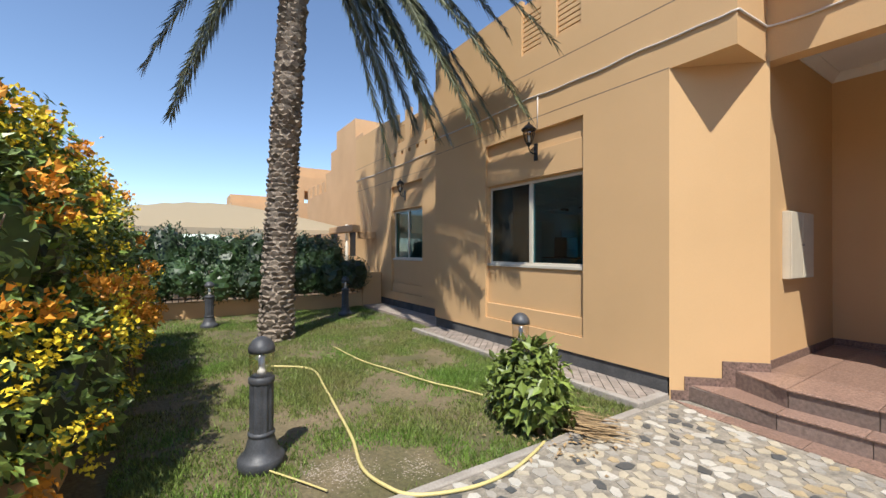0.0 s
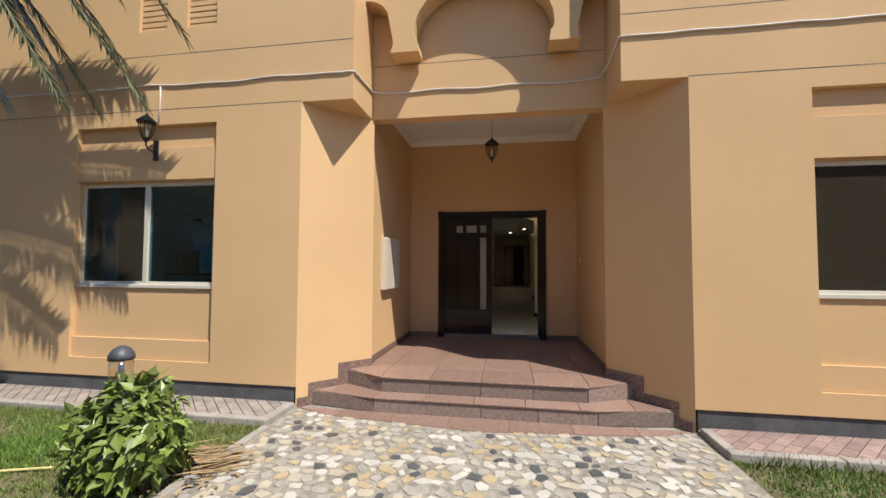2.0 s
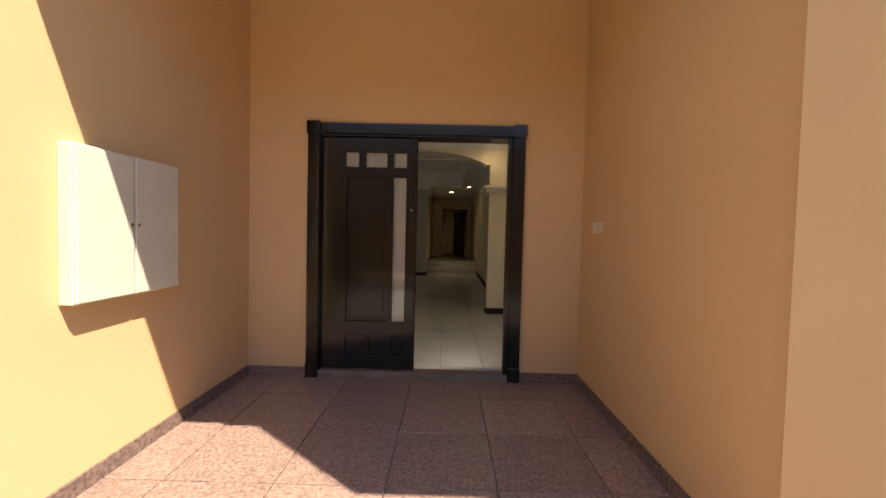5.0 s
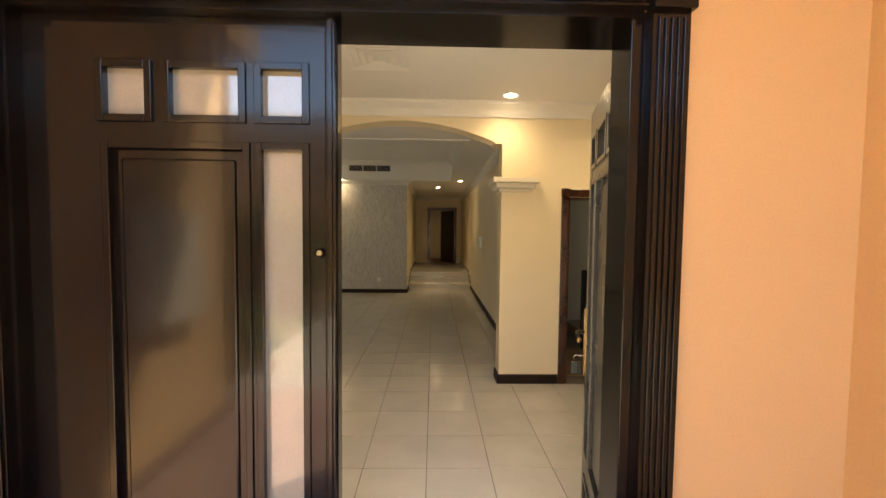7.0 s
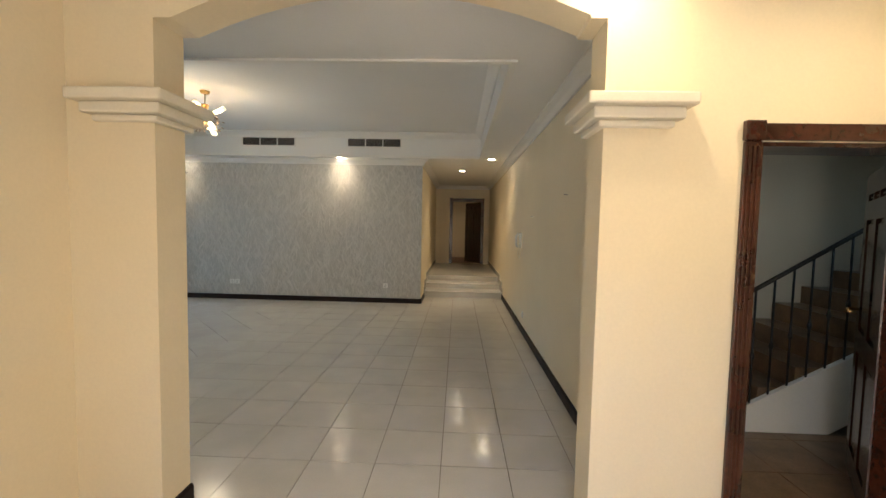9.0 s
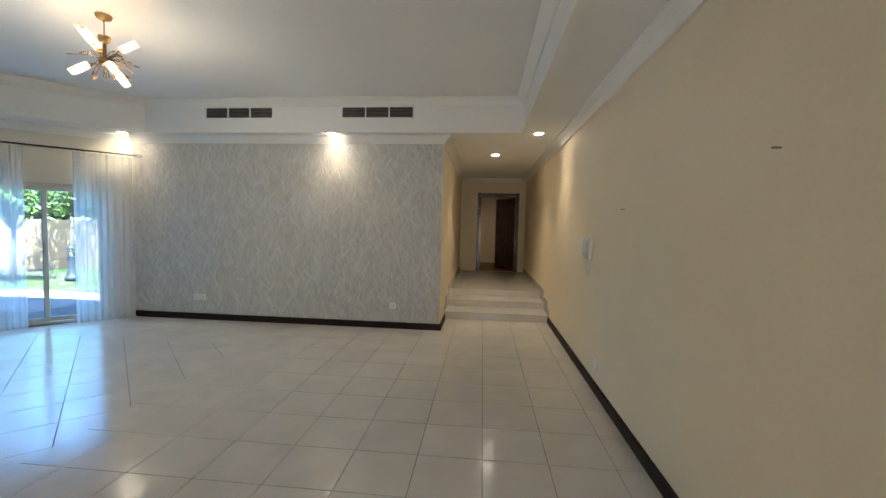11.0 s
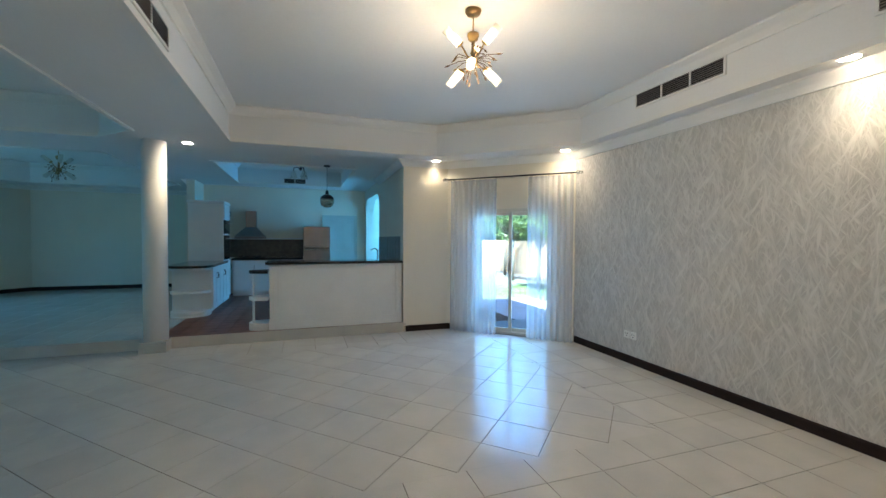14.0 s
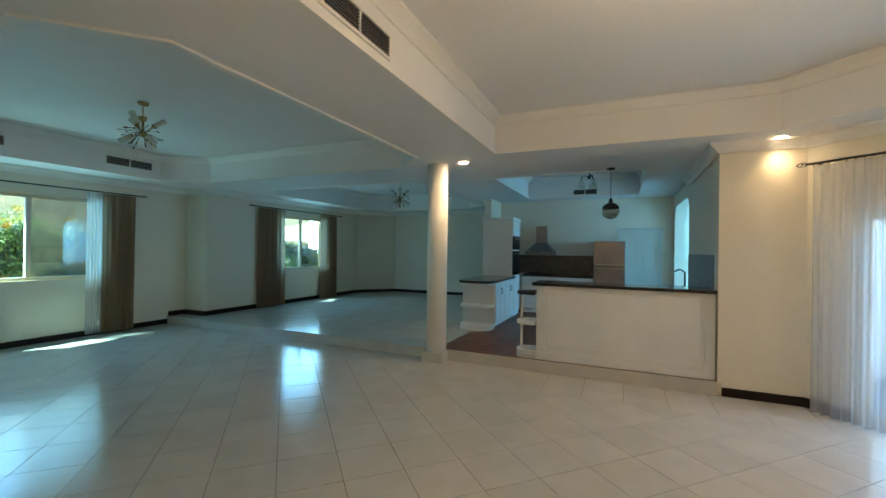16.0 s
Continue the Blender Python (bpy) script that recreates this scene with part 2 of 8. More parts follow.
M_BRASS = material("brass", (0.46, 0.31, 0.13), 0.28, metal=1.0, vary=0.1, bump=0.02)
M_TWIG = material("brass_dark", (0.20, 0.12, 0.055), 0.35, metal=0.9, vary=0.15, bump=0.03)
M_CHROME = material("chrome", (0.7, 0.7, 0.7), 0.15, metal=1.0, vary=0.05, bump=0.02)
M_STEEL = material("steel_brushed", (0.30, 0.26, 0.24), 0.35, metal=0.9, vary=0.08, scale=3, fine=120, bump=0.05)
M_PLASTIC = material("plastic_white", (0.78, 0.77, 0.73), 0.35, vary=0.03, bump=0.02)
M_PLASTIC_IV = material("plastic_ivory", (0.70, 0.60, 0.44), 0.4, vary=0.04, bump=0.02)
M_DARK = material("void_dark", (0.01, 0.01, 0.01), 0.7, vary=0.1)
M_CAB = material("cabinet_white", (0.76, 0.76, 0.74), 0.35, vary=0.03, scale=3, fine=60, bump=0.04)
M_COUNTER = material("counter_black_granite", (0.020, 0.019, 0.020), 0.08, vary=0.4, scale=60, fine=200, bump=0.02, spec=0.6)
M_KTILE = material("kitchen_splash_tile", (0.14, 0.115, 0.09), 0.3, vary=0.2, scale=14, fine=90, bump=0.1, random_tint=0.1)
M_TERRA = material("terracotta_tile", (0.17, 0.055, 0.032), 0.4, vary=0.2, scale=6, fine=80, bump=0.1, random_tint=0.1)
M_SOIL = material("soil_sand", (0.24, 0.18, 0.125), 0.95, vary=0.25, scale=2.2, fine=30, bump=0.7, dist=0.02)
M_SAND = material("sand_pale", (0.40, 0.34, 0.27), 0.95, vary=0.15, scale=3, fine=60, bump=0.4, random_tint=0.15, island=True)
M_LAWN = material("lawn_soil", (0.115, 0.105, 0.045), 0.95, vary=0.3, scale=1.3, fine=35, bump=0.8, dist=0.02, tint=(0.24, 0.18, 0.11))
M_GRASS = material("grass_blades", (0.12, 0.215, 0.030), 0.6, vary=0.2, scale=1.1, fine=12, bump=0, random_tint=0.55, island=True, tint=(0.19, 0.18, 0.06))
M_LEAF = material("leaf_green", (0.185, 0.27, 0.055), 0.42, vary=0.25, scale=2.5, fine=20, bump=0, random_tint=0.45, island=True)
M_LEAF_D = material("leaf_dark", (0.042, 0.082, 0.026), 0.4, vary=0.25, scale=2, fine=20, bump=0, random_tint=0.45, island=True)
M_LEAF_L = material("leaf_fresh", (0.19, 0.255, 0.05), 0.4, vary=0.2, scale=5, fine=20, bump=0, random_tint=0.4, island=True)
M_PALMLEAF = material("palm_leaflet", (0.15, 0.165, 0.085), 0.4, vary=0.25, scale=3, fine=20, bump=0, random_tint=0.4, island=True)
M_ORANGE = material("bract_orange", (0.84, 0.37, 0.04), 0.6, vary=0.15, scale=8, fine=40, bump=0, random_tint=0.25, island=True)
M_YELLOW = material("flower_yellow", (0.80, 0.62, 0.03), 0.6, vary=0.1, scale=8, fine=40, bump=0, random_tint=0.2, island=True)
M_BARK = material("palm_bark", (0.34, 0.275, 0.21), 0.95, vary=0.3, scale=7, fine=50, bump=0.8, dist=0.01, random_tint=0.3, island=True)
M_STEM = material("stem_brown", (0.20, 0.15, 0.10), 0.9, vary=0.2, scale=10, fine=60, bump=0.4)
M_DRY = material("dry_frond", (0.42, 0.29, 0.15), 0.9, vary=0.2, scale=6, fine=60, bump=0.2, random_tint=0.25, island=True)
M_HOSE = material("hose_yellow", (0.68, 0.58, 0.24), 0.45, vary=0.08, bump=0.05)
M_PAVER = material("paver_grey", (0.36, 0.30, 0.25), 0.9, vary=0.18, scale=5, fine=70, bump=0.5, random_tint=0.15)
M_PAVER_R = material("paver_pink", (0.37, 0.255, 0.215), 0.9, vary=0.18, scale=5, fine=70, bump=0.5, random_tint=0.2)
M_KERB = material("kerb_concrete", (0.40, 0.36, 0.31), 0.9, vary=0.15, scale=4, fine=60, bump=0.5)
M_MORTAR = material("path_mortar", (0.37, 0.33, 0.265), 0.9, vary=0.25, scale=14, fine=90, bump=0.6)
M_SAIL = cloth_material("shade_cloth", (0.66, 0.56, 0.39), 0.0, 0.05)
M_CABLE = material("cable_white", (0.66, 0.61, 0.54), 0.6, vary=0.05, bump=0.02)
M_BULB = glow_material("bulb_warm", (1.0, 0.72, 0.40), 5.0)
M_DOWN = glow_material("downlight_warm", (1.0, 0.82, 0.56), 6.0)
M_PAINT_DOORW = material("door_white_green", (0.46, 0.50, 0.46), 0.4, vary=0.04, bump=0.04)
M_METERBOX = material("meter_box_cream", (0.64, 0.575, 0.45), 0.5, vary=0.05, scale=4, fine=80, bump=0.05)
M_LCD = material("lcd_green", (0.18, 0.24, 0.20), 0.3, vary=0.03, bump=0)
# crazy paving: chips of marble in five tones
M_CHIPS = [material("marble_chip_" + n, c, 0.5, vary=0.1, scale=9, fine=60, bump=0.15, random_tint=0.10) for n, c in
           (("white", (0.57, 0.54, 0.47)), ("cream", (0.50, 0.44, 0.33)), ("ochre", (0.46, 0.36, 0.22)),
            ("slate", (0.10, 0.105, 0.105)), ("grey", (0.40, 0.37, 0.32)))]


# ---- mesh tools ----
def part(name, bm, mat, parent=None, label=""):
    """Links a bmesh as one mesh object, under a thing or a part if given."""
    me = bpy.data.meshes.new(name)
    bm.to_mesh(me)
    bm.free()
    for m in (mat if isinstance(mat, (list, tuple)) else (mat,)):
        me.materials.append(m)
    ob = new(name, me)
    if parent is not None:
        ob.parent = parent
    if label:
        ob["label"] = label
    return ob


def thing(name, at, label, category, group="", turn=0.0):
    """An Empty at the base of a thing, which parents its parts."""
    ob = new(name)
    ob.matrix_basis = pose(*at, 0, 0, turn)
    ob.empty_display_size = 0.1
    return tagged(ob, label, category, group)


def structure(name, bm, mat, label=""):
    return tagged(part(name, bm, mat), label, kind="structure")


def box(bm, x0, x1, y0, y1, z0, z1, bevel=0.0, m=None):
    r = bmesh.ops.create_cube(bm, size=1.0)
    vs = r["verts"]
    bmesh.ops.scale(bm, vec=(x1 - x0, y1 - y0, z1 - z0), verts=vs)
    bmesh.ops.translate(bm, vec=((x0 + x1) / 2, (y0 + y1) / 2, (z0 + z1) / 2), verts=vs)
    if bevel:
        es = list({e for v in vs for e in v.link_edges})
        out = bmesh.ops.bevel(bm, geom=es, offset=bevel, segments=2, profile=0.5, affect="EDGES")
        vs = list({v for f in out["faces"] for v in f.verts} | {v for v in vs if v.is_valid})
    if m is not None:
        bmesh.ops.transform(bm, matrix=m, verts=vs)
    return vs


def prism(bm, poly, z0, z1):
    """An upright prism over a plan polygon given counter-clockwise."""
    lo = [bm.verts.new((x, y, z0)) for x, y in poly]
    hi = [bm.verts.new((x, y, z1)) for x, y in poly]
    n = len(poly)
    bm.faces.new(hi)
    bm.faces.new(lo[::-1])
    for i in range(n):
        j = (i + 1) % n
        bm.faces.new((lo[i], lo[j], hi[j], hi[i]))
    bm.normal_update()
    bmesh.ops.triangulate(bm, faces=[f for f in bm.faces if len(f.verts) > 4], ngon_method="EAR_CLIP")
    bmesh.ops.recalc_face_normals(bm, faces=bm.faces)
    return lo + hi


def slab_xz(bm, poly, y0, y1):
    """A plate standing in the x-z plane between y0 and y1; poly counter-clockwise as seen from -y."""
    a = [bm.verts.new((x, y0, z)) for x, z in poly]
    b = [bm.verts.new((x, y1, z)) for x, z in poly]
    n = len(poly)
    bm.faces.new(a)
    bm.faces.new(b[::-1])
    for i in range(n):
        j = (i + 1) % n
        bm.faces.new((a[j], a[i], b[i], b[j]))
    bm.normal_update()
    bmesh.ops.triangulate(bm, faces=[f for f in bm.faces if len(f.verts) > 4], ngon_method="EAR_CLIP")
    bmesh.ops.recalc_face_normals(bm, faces=bm.faces)
    return a + b


def lathe(bm, profile, seg=20, at=(0, 0, 0), m=None):
    """A turned body from (radius, z) pairs, bottom to top."""
    rings = []
    for r, z in profile:
        rings.append([bm.verts.new((at[0] + r * math.cos(2 * math.pi * i / seg), at[1] + r * math.sin(2 * math.pi * i / seg), at[2] + z)) for i in range(seg)])
    for a, b in zip(rings, rings[1:]):
        for i in range(seg):
            j = (i + 1) % seg
            bm.faces.new((a[i], a[j], b[j], b[i])).smooth = True
    bm.faces.new(rings[0][::-1])
    bm.faces.new(rings[-1])
    vs = [v for r in rings for v in r]
    if m is not None:
        bmesh.ops.transform(bm, matrix=m, verts=vs)
    return vs


def tube(bm, pts, r0, r1=None, seg=8):
    """A round rod along a list of points, tapering from r0 to r1."""
    r1 = r0 if r1 is None else r1
    pts = [Vector(p) for p in pts]
    rings = []
    side = None
    for i, p in enumerate(pts):
        d = (pts[min(i + 1, len(pts) - 1)] - pts[max(i - 1, 0)]).normalized()
        if side is None or abs(side.dot(d)) > 0.95:
            side = d.orthogonal().normalized()
        side = (side - d * side.dot(d)).normalized()
        up = d.cross(side)
        r = r0 + (r1 - r0) * i / max(1, len(pts) - 1)
        rings.append([bm.verts.new(p + r * (math.cos(2 * math.pi * k / seg) * side + math.sin(2 * math.pi * k / seg) * up)) for k in range(seg)])
    for a, b in zip(rings, rings[1:]):
        for k in range(seg):
            j = (k + 1) % seg
            bm.faces.new((a[k], a[j], b[j], b[k])).smooth = True
    bm.faces.new(rings[0][::-1])
    bm.faces.new(rings[-1])


def wall_grid(bm, axis, u0, u1, z0, z1, d0, d1, holes=()):
    """A wall along x (axis 'x', depth d0..d1 in y) or along y (axis 'y', depth in x), with rectangular openings (u0, u1, z0, z1)."""
    us = sorted({u0, u1, *[min(max(h[i], u0), u1) for h in holes for i in (0, 1)]})
    zs = sorted({z0, z1, *[min(max(h[i], z0), z1) for h in holes for i in (2, 3)]})
    cache = {}

    def vert(u, d, z):
        k = (round(u, 5), round(d, 5), round(z, 5))
        if k not in cache:
            cache[k] = bm.verts.new((u, d, z) if axis == "x" else (d, u, z))
        return cache[k]

    def solid(i, j):
        if not (0 <= i < len(us) - 1 and 0 <= j < len(zs) - 1):
            return False
        cu, cz = (us[i] + us[i + 1]) / 2, (zs[j] + zs[j + 1]) / 2
        return not any(h[0] < cu < h[1] and h[2] < cz < h[3] for h in holes)

    for i in range(len(us) - 1):
        for j in range(len(zs) - 1):
            if not solid(i, j):
                continue
            a, b, c, e = us[i], us[i + 1], zs[j], zs[j + 1]
            quads = [((a, d0, c), (b, d0, c), (b, d0, e), (a, d0, e)), ((b, d1, c), (a, d1, c), (a, d1, e), (b, d1, e))]
            if not solid(i - 1, j):
                quads.append(((a, d1, c), (a, d0, c), (a, d0, e), (a, d1, e)))
            if not solid(i + 1, j):
                quads.append(((b, d0, c), (b, d1, c), (b, d1, e), (b, d0, e)))
            if not solid(i, j - 1):
                quads.append(((a, d1, c), (b, d1, c), (b, d0, c), (a, d0, c)))
            if not solid(i, j + 1):
                quads.append(((a, d0, e), (b, d0, e), (b, d1, e), (a, d1, e)))
            for q in quads:
                bm.faces.new([vert(*p) for p in q])
    bmesh.ops.recalc_face_normals(bm, faces=bm.faces)


def sweep(bm, pts, section, closed=False):
    """A moulding along a plan path: pts (x, y, z), section (out, up) pairs; 'out' points to the right of the way."""
    pts = [Vector(p) for p in pts]
    n = len(pts)
    rings = []
    for i, p in enumerate(pts):
        a = (pts[i] - pts[i - 1]) if (i or closed) else (pts[1] - pts[0])
        b = (pts[(i + 1) % n] - pts[i]) if (i < n - 1 or closed) else (pts[-1] - pts[-2])
        a, b = a.normalized(), b.normalized()
        na, nb = Vector((a.y, -a.x, 0)), Vector((b.y, -b.x, 0))
        k = (na + nb)
        k = k / max(0.2, (1 + na.dot(nb)))
        rings.append([bm.verts.new(p + k * o + Vector((0, 0, u))) for o, u in section])
    m = len(section)
    for i in range(n if closed else n - 1):
        ra, rb = rings[i], rings[(i + 1) % n]
        for k in range(m):
            j = (k + 1) % m
            bm.faces.new((ra[k], rb[k], rb[j], ra[j]))
    if not closed:
        bm.faces.new(rings[0])
        bm.faces.new(rings[-1][::-1])
    bmesh.ops.recalc_face_normals(bm, faces=bm.faces)


COVE = ((0, 0), (0.0, -0.10), (0.018, -0.10), (0.025, -0.085), (0.05, -0.055), (0.085, -0.03), (0.10, -0.02), (0.10, 0))
COVE_BIG = tuple((o * 1.3, u * 1.25) for o, u in COVE)
SKIRT = ((0, 0), (0.018, 0), (0.018, 0.075), (0.012, 0.09), (0, 0.09))


def clip(poly, nx, ny, c):
    """The part of a plan polygon where nx*x + ny*y <= c."""
    out = []
    for i, p in enumerate(poly):
        q = poly[(i + 1) % len(poly)]
        a, b = nx * p[0] + ny * p[1] - c, nx * q[0] + ny * q[1] - c
        if a <= 0:
            out.append(p)
        if a * b < 0:
            t = a / (a - b)
            out.append((p[0] + t * (q[0] - p[0]), p[1] + t * (q[1] - p[1])))
    return out


def clip_convex(poly, region):
    """Clips a polygon to a counter-clockwise convex region."""
    for i, p in enumerate(region):
        q = region[(i + 1) % len(region)]
        nx, ny = q[1] - p[1], p[0] - q[0]
        poly = clip(poly, nx, ny, nx * p[0] + ny * p[1])
        if len(poly) < 3:
            return []
    return poly


def plan_area(poly):
    return sum(poly[i][0] * poly[(i + 1) % len(poly)][1] - poly[(i + 1) % len(poly)][0] * poly[i][1] for i in range(len(poly))) / 2


def shrink(poly, d):
    """Moves every side of a small convex polygon inwards by d."""
    reg = poly if plan_area(poly) > 0 else poly[::-1]
    out = reg
    for i, p in enumerate(reg):
        q = reg[(i + 1) % len(reg)]
        nx, ny = q[1] - p[1], p[0] - q[0]
        n = math.hypot(nx, ny)
        if n < 1e-6:
            continue
        out = clip(out, nx / n, ny / n, (nx * p[0] + ny * p[1]) / n - d)
        if len(out) < 3:
            return []
    return out


def piece_mesh(name, poly, z0, z1, chamfer, mat):
    """A flat piece with a chamfered rim, as bare mesh data."""
    top = shrink(poly, chamfer)
    reg = poly if plan_area(poly) > 0 else poly[::-1]
    if len(top) != len(reg):
        top = reg
    n = len(reg)
    vs = [(x, y, z0) for x, y in reg] + [(x, y, z1 - chamfer * 0.6) for x, y in reg] + [(x, y, z1) for x, y in top]
    fs = [tuple(range(2 * n, 3 * n))]
    for k in (0, n):
        fs += [(k + i, k + (i + 1) % n, k + n + (i + 1) % n, k + n + i) for i in range(n)]
    me = bpy.data.meshes.new(name)
    me.from_pydata(vs, [], fs)
    me.materials.append(mat)
    return me


def grid_pieces(region, size, gap, origin, turn=0.0, bond=0.0, width=None):
    """Pieces of a grid (size x width) laid over a convex region: (polygon, whole) pairs."""
    w = width or size
    c, s = math.cos(radians(turn)), math.sin(radians(turn))
    back = [((x - origin[0]) * c + (y - origin[1]) * s, -(x - origin[0]) * s + (y - origin[1]) * c) for x, y in region]
    i0, i1 = math.floor(min(p[0] for p in back) / size) - 1, math.ceil(max(p[0] for p in back) / size) + 1
    j0, j1 = math.floor(min(p[1] for p in back) / w) - 1, math.ceil(max(p[1] for p in back) / w) + 1
    out = []
    for j in range(j0, j1):
        for i in range(i0, i1):
            x, y = i * size + (bond * size if j % 2 else 0), j * w
            q = [(x + gap / 2, y + gap / 2), (x + size - gap / 2, y + gap / 2), (x + size - gap / 2, y + w - gap / 2), (x + gap / 2, y + w - gap / 2)]
            q = [(origin[0] + a * c - b * s, origin[1] + a * s + b * c) for a, b in q]
            k = clip_convex(q, region)
            if len(k) >= 3 and plan_area(k) > 0.0006:
                out.append((k, abs(plan_area(k) - (size - gap) * (w - gap)) < 1e-6, (origin[0] + (x + size / 2) * c - (y + w / 2) * s, origin[1] + (x + size / 2) * s + (y + w / 2) * c)))
    return out


def lay(pieces, name, z0, z1, chamfer, mat, parent, size, gap, turn=0.0, width=None, keep=None, rest_mat=None):
    """Lays pieces as objects under their parent; those that keep() refuses are joined into one mesh of stuff."""
    w = width or size
    h, v = (size - gap) / 2, (w - gap) / 2
    shared = piece_mesh(name, [(-h, -v), (h, -v), (h, v), (-h, v)], z0, z1, chamfer, mat)
    rv, rf = [], []
    for poly, whole, mid in pieces:
        if keep is None or keep(mid):
            if whole:
                ob = new(name, shared)
                ob.matrix_basis = pose(mid[0], mid[1], 0, 0, 0, turn)
            else:
                ob = new(name, piece_mesh(name, poly, z0, z1, chamfer, mat))
            ob.parent = parent
        else:
            reg = poly if plan_area(poly) > 0 else poly[::-1]
            k, n = len(rv), len(reg)
            rv += [(x, y, z0) for x, y in reg] + [(x, y, z1) for x, y in reg]
            rf.append(tuple(range(k + n, k + 2 * n)))
            rf += [(k + i, k + (i + 1) % n, k + n + (i + 1) % n, k + n + i) for i in range(n)]
    if rv:
        me = bpy.data.meshes.new(name + "_field")
        me.from_pydata(rv, [], rf)
        me.materials.append(rest_mat or mat)
        tagged(new(name + "_field", me), kind="stuff").parent = parent


def rot_to(d):
    return Vector((0, 0, 1)).rotation_difference(Vector(d)).to_matrix().to_4x4()


def leaf_mesh(name, leaves, mat):
    """Many small folded leaves: (place, direction, normal, length, width) each; two halves meeting at the midrib."""
    n = len(leaves)
    co = np.zeros((n * 4, 3))
    for i, (p, d, u, ln, w) in enumerate(leaves):
        s = d.cross(u)
        co[i * 4] = p
        co[i * 4 + 1] = p + d * ln * 0.45 + s * w * 0.5 + u * w * 0.22
        co[i * 4 + 2] = p + d * ln
        co[i * 4 + 3] = p + d * ln * 0.45 - s * w * 0.5 + u * w * 0.22
    k = np.arange(n) * 4
    f = np.stack([np.stack([k, k + 1, k + 2], 1), np.stack([k, k + 2, k + 3], 1)], 1).reshape(-1, 3)
    me = bpy.data.meshes.new(name)
    me.from_pydata(co.tolist(), [], f.tolist())
    for m in (mat if isinstance(mat, (list, tuple)) else (mat,)):
        me.materials.append(m)
    return me


def rand_dir(rng, up=0.0):
    while True:
        v = Vector((rng.uniform(-1, 1), rng.uniform(-1, 1), rng.uniform(-1, 1) + up))
        if 0.05 < v.length < 1.6:
            return v.normalized()


def poly_plate(bm, outer, holes, z0, z1):
    """A level plate with polygonal holes: upper and lower faces by triangle fill, walls round the holes."""
    def loop(pts, z):
        vs = [bm.verts.new((x, y, z)) for x, y in pts]
        return vs, [bm.edges.new((vs[i], vs[(i + 1) % len(vs)])) for i in range(len(vs))]
    layers = []
    for z in (z0, z1):
        es, rings = [], []
        for pts in (outer, *holes):
            v, e = loop(pts, z)
            es += e
            rings.append(v)
        bmesh.ops.triangle_fill(bm, use_beauty=True, edges=es)
        layers.append(rings)
    for lo, hi in zip(*layers):
        for i in range(len(lo)):
            j = (i + 1) % len(lo)
            bm.faces.new((lo[i], lo[j], hi[j], hi[i]))
    bmesh.ops.recalc_face_normals(bm, faces=bm.faces)


# ---- structure: the house shell ----
FY, SY = -2.945, -2.35          # the two planes of the street facade
W1 = (-5.20, -3.23, 0.96, 2.26)  # front windows
W2 = (-10.12, -8.42, 0.96, 2.28)
W3 = (3.23, 5.20, 0.96, 2.26)
ROOF = 5.05
LZ, TZ, EZ = 2.65, 3.07, 2.73    # low ceiling, tray, entry

# left block: a thin outer skin with the window bay cut out, and the wall behind it
bm = bmesh.new()
wall_grid(bm, "x", -6.85, -2.10, -0.17, ROOF, FY, FY + 0.07, [(W1[0] - 0.02, W1[1] + 0.02, 0.05, 2.97), (-4.35, -3.95, 4.18, 9), (-3.66, -3.25, 4.18, 9)])
structure("wall_facade_skin_1", bm, M_STUCCO)
bm = bmesh.new()
wall_grid(bm, "x", -6.85, -2.10, -0.6, ROOF - 0.05, FY + 0.072, FY + 0.25, [W1])
structure("wall_facade_1", bm, M_STUCCO)
# right block
bm = bmesh.new()
wall_grid(bm, "x", 2.11, 9.0, -0.17, 7.0, FY, FY + 0.07, [(W3[0] - 0.02, W3[1] + 0.02, 0.05, 2.97)] + [(3.3 + 0.55 * i, 3.48 + 0.55 * i, 4.0, 4.12) for i in range(4)])
structure("wall_facade_skin_2", bm, M_STUCCO)
bm = bmesh.new()
wall_grid(bm, "x", 2.11, 9.0, -0.6, 7.0, FY + 0.072, FY + 0.25, [W3])
structure("wall_facade_2", bm, M_STUCCO)
# set-back wing
bm = bmesh.new()
wall_grid(bm, "x", -12.9, -6.86, -0.17, 4.92, SY, SY + 0.07, [(W2[0] - 0.02, W2[1] + 0.02, 0.05, 2.97)] + [(-9.75 + 0.72 * i, -9.33 + 0.72 * i, 4.1, 9) for i in range(4)] + [(-10.4 + 0.42 * i, -10.28 + 0.42 * i, 3.78, 3.88) for i in range(8)])
structure("wall_facade_skin_3", bm, M_STUCCO)
bm = bmesh.new()
wall_grid(bm, "x", -12.9, -6.86, -0.6, 4.7, SY + 0.072, SY + 0.25, [W2])
structure("wall_facade_3", bm, M_STUCCO)
bm = bmesh.new()
box(bm, -6.86, -6.66, FY + 0.25, SY, -0.6, ROOF - 0.06)
structure("wall_facade_return", bm, M_STUCCO)
# cement strip under the render
bm = bmesh.new()
box(bm, -6.83, -2.13, FY + 0.02, FY + 0.07, -0.6, -0.172)
box(bm, 2.14, 9.0, FY + 0.02, FY + 0.07, -0.6, -0.172)
box(bm, -12.9, -6.87, SY + 0.02, SY + 0.07, -0.6, -0.172)
structure("base_strip", bm, M_CEMENT)
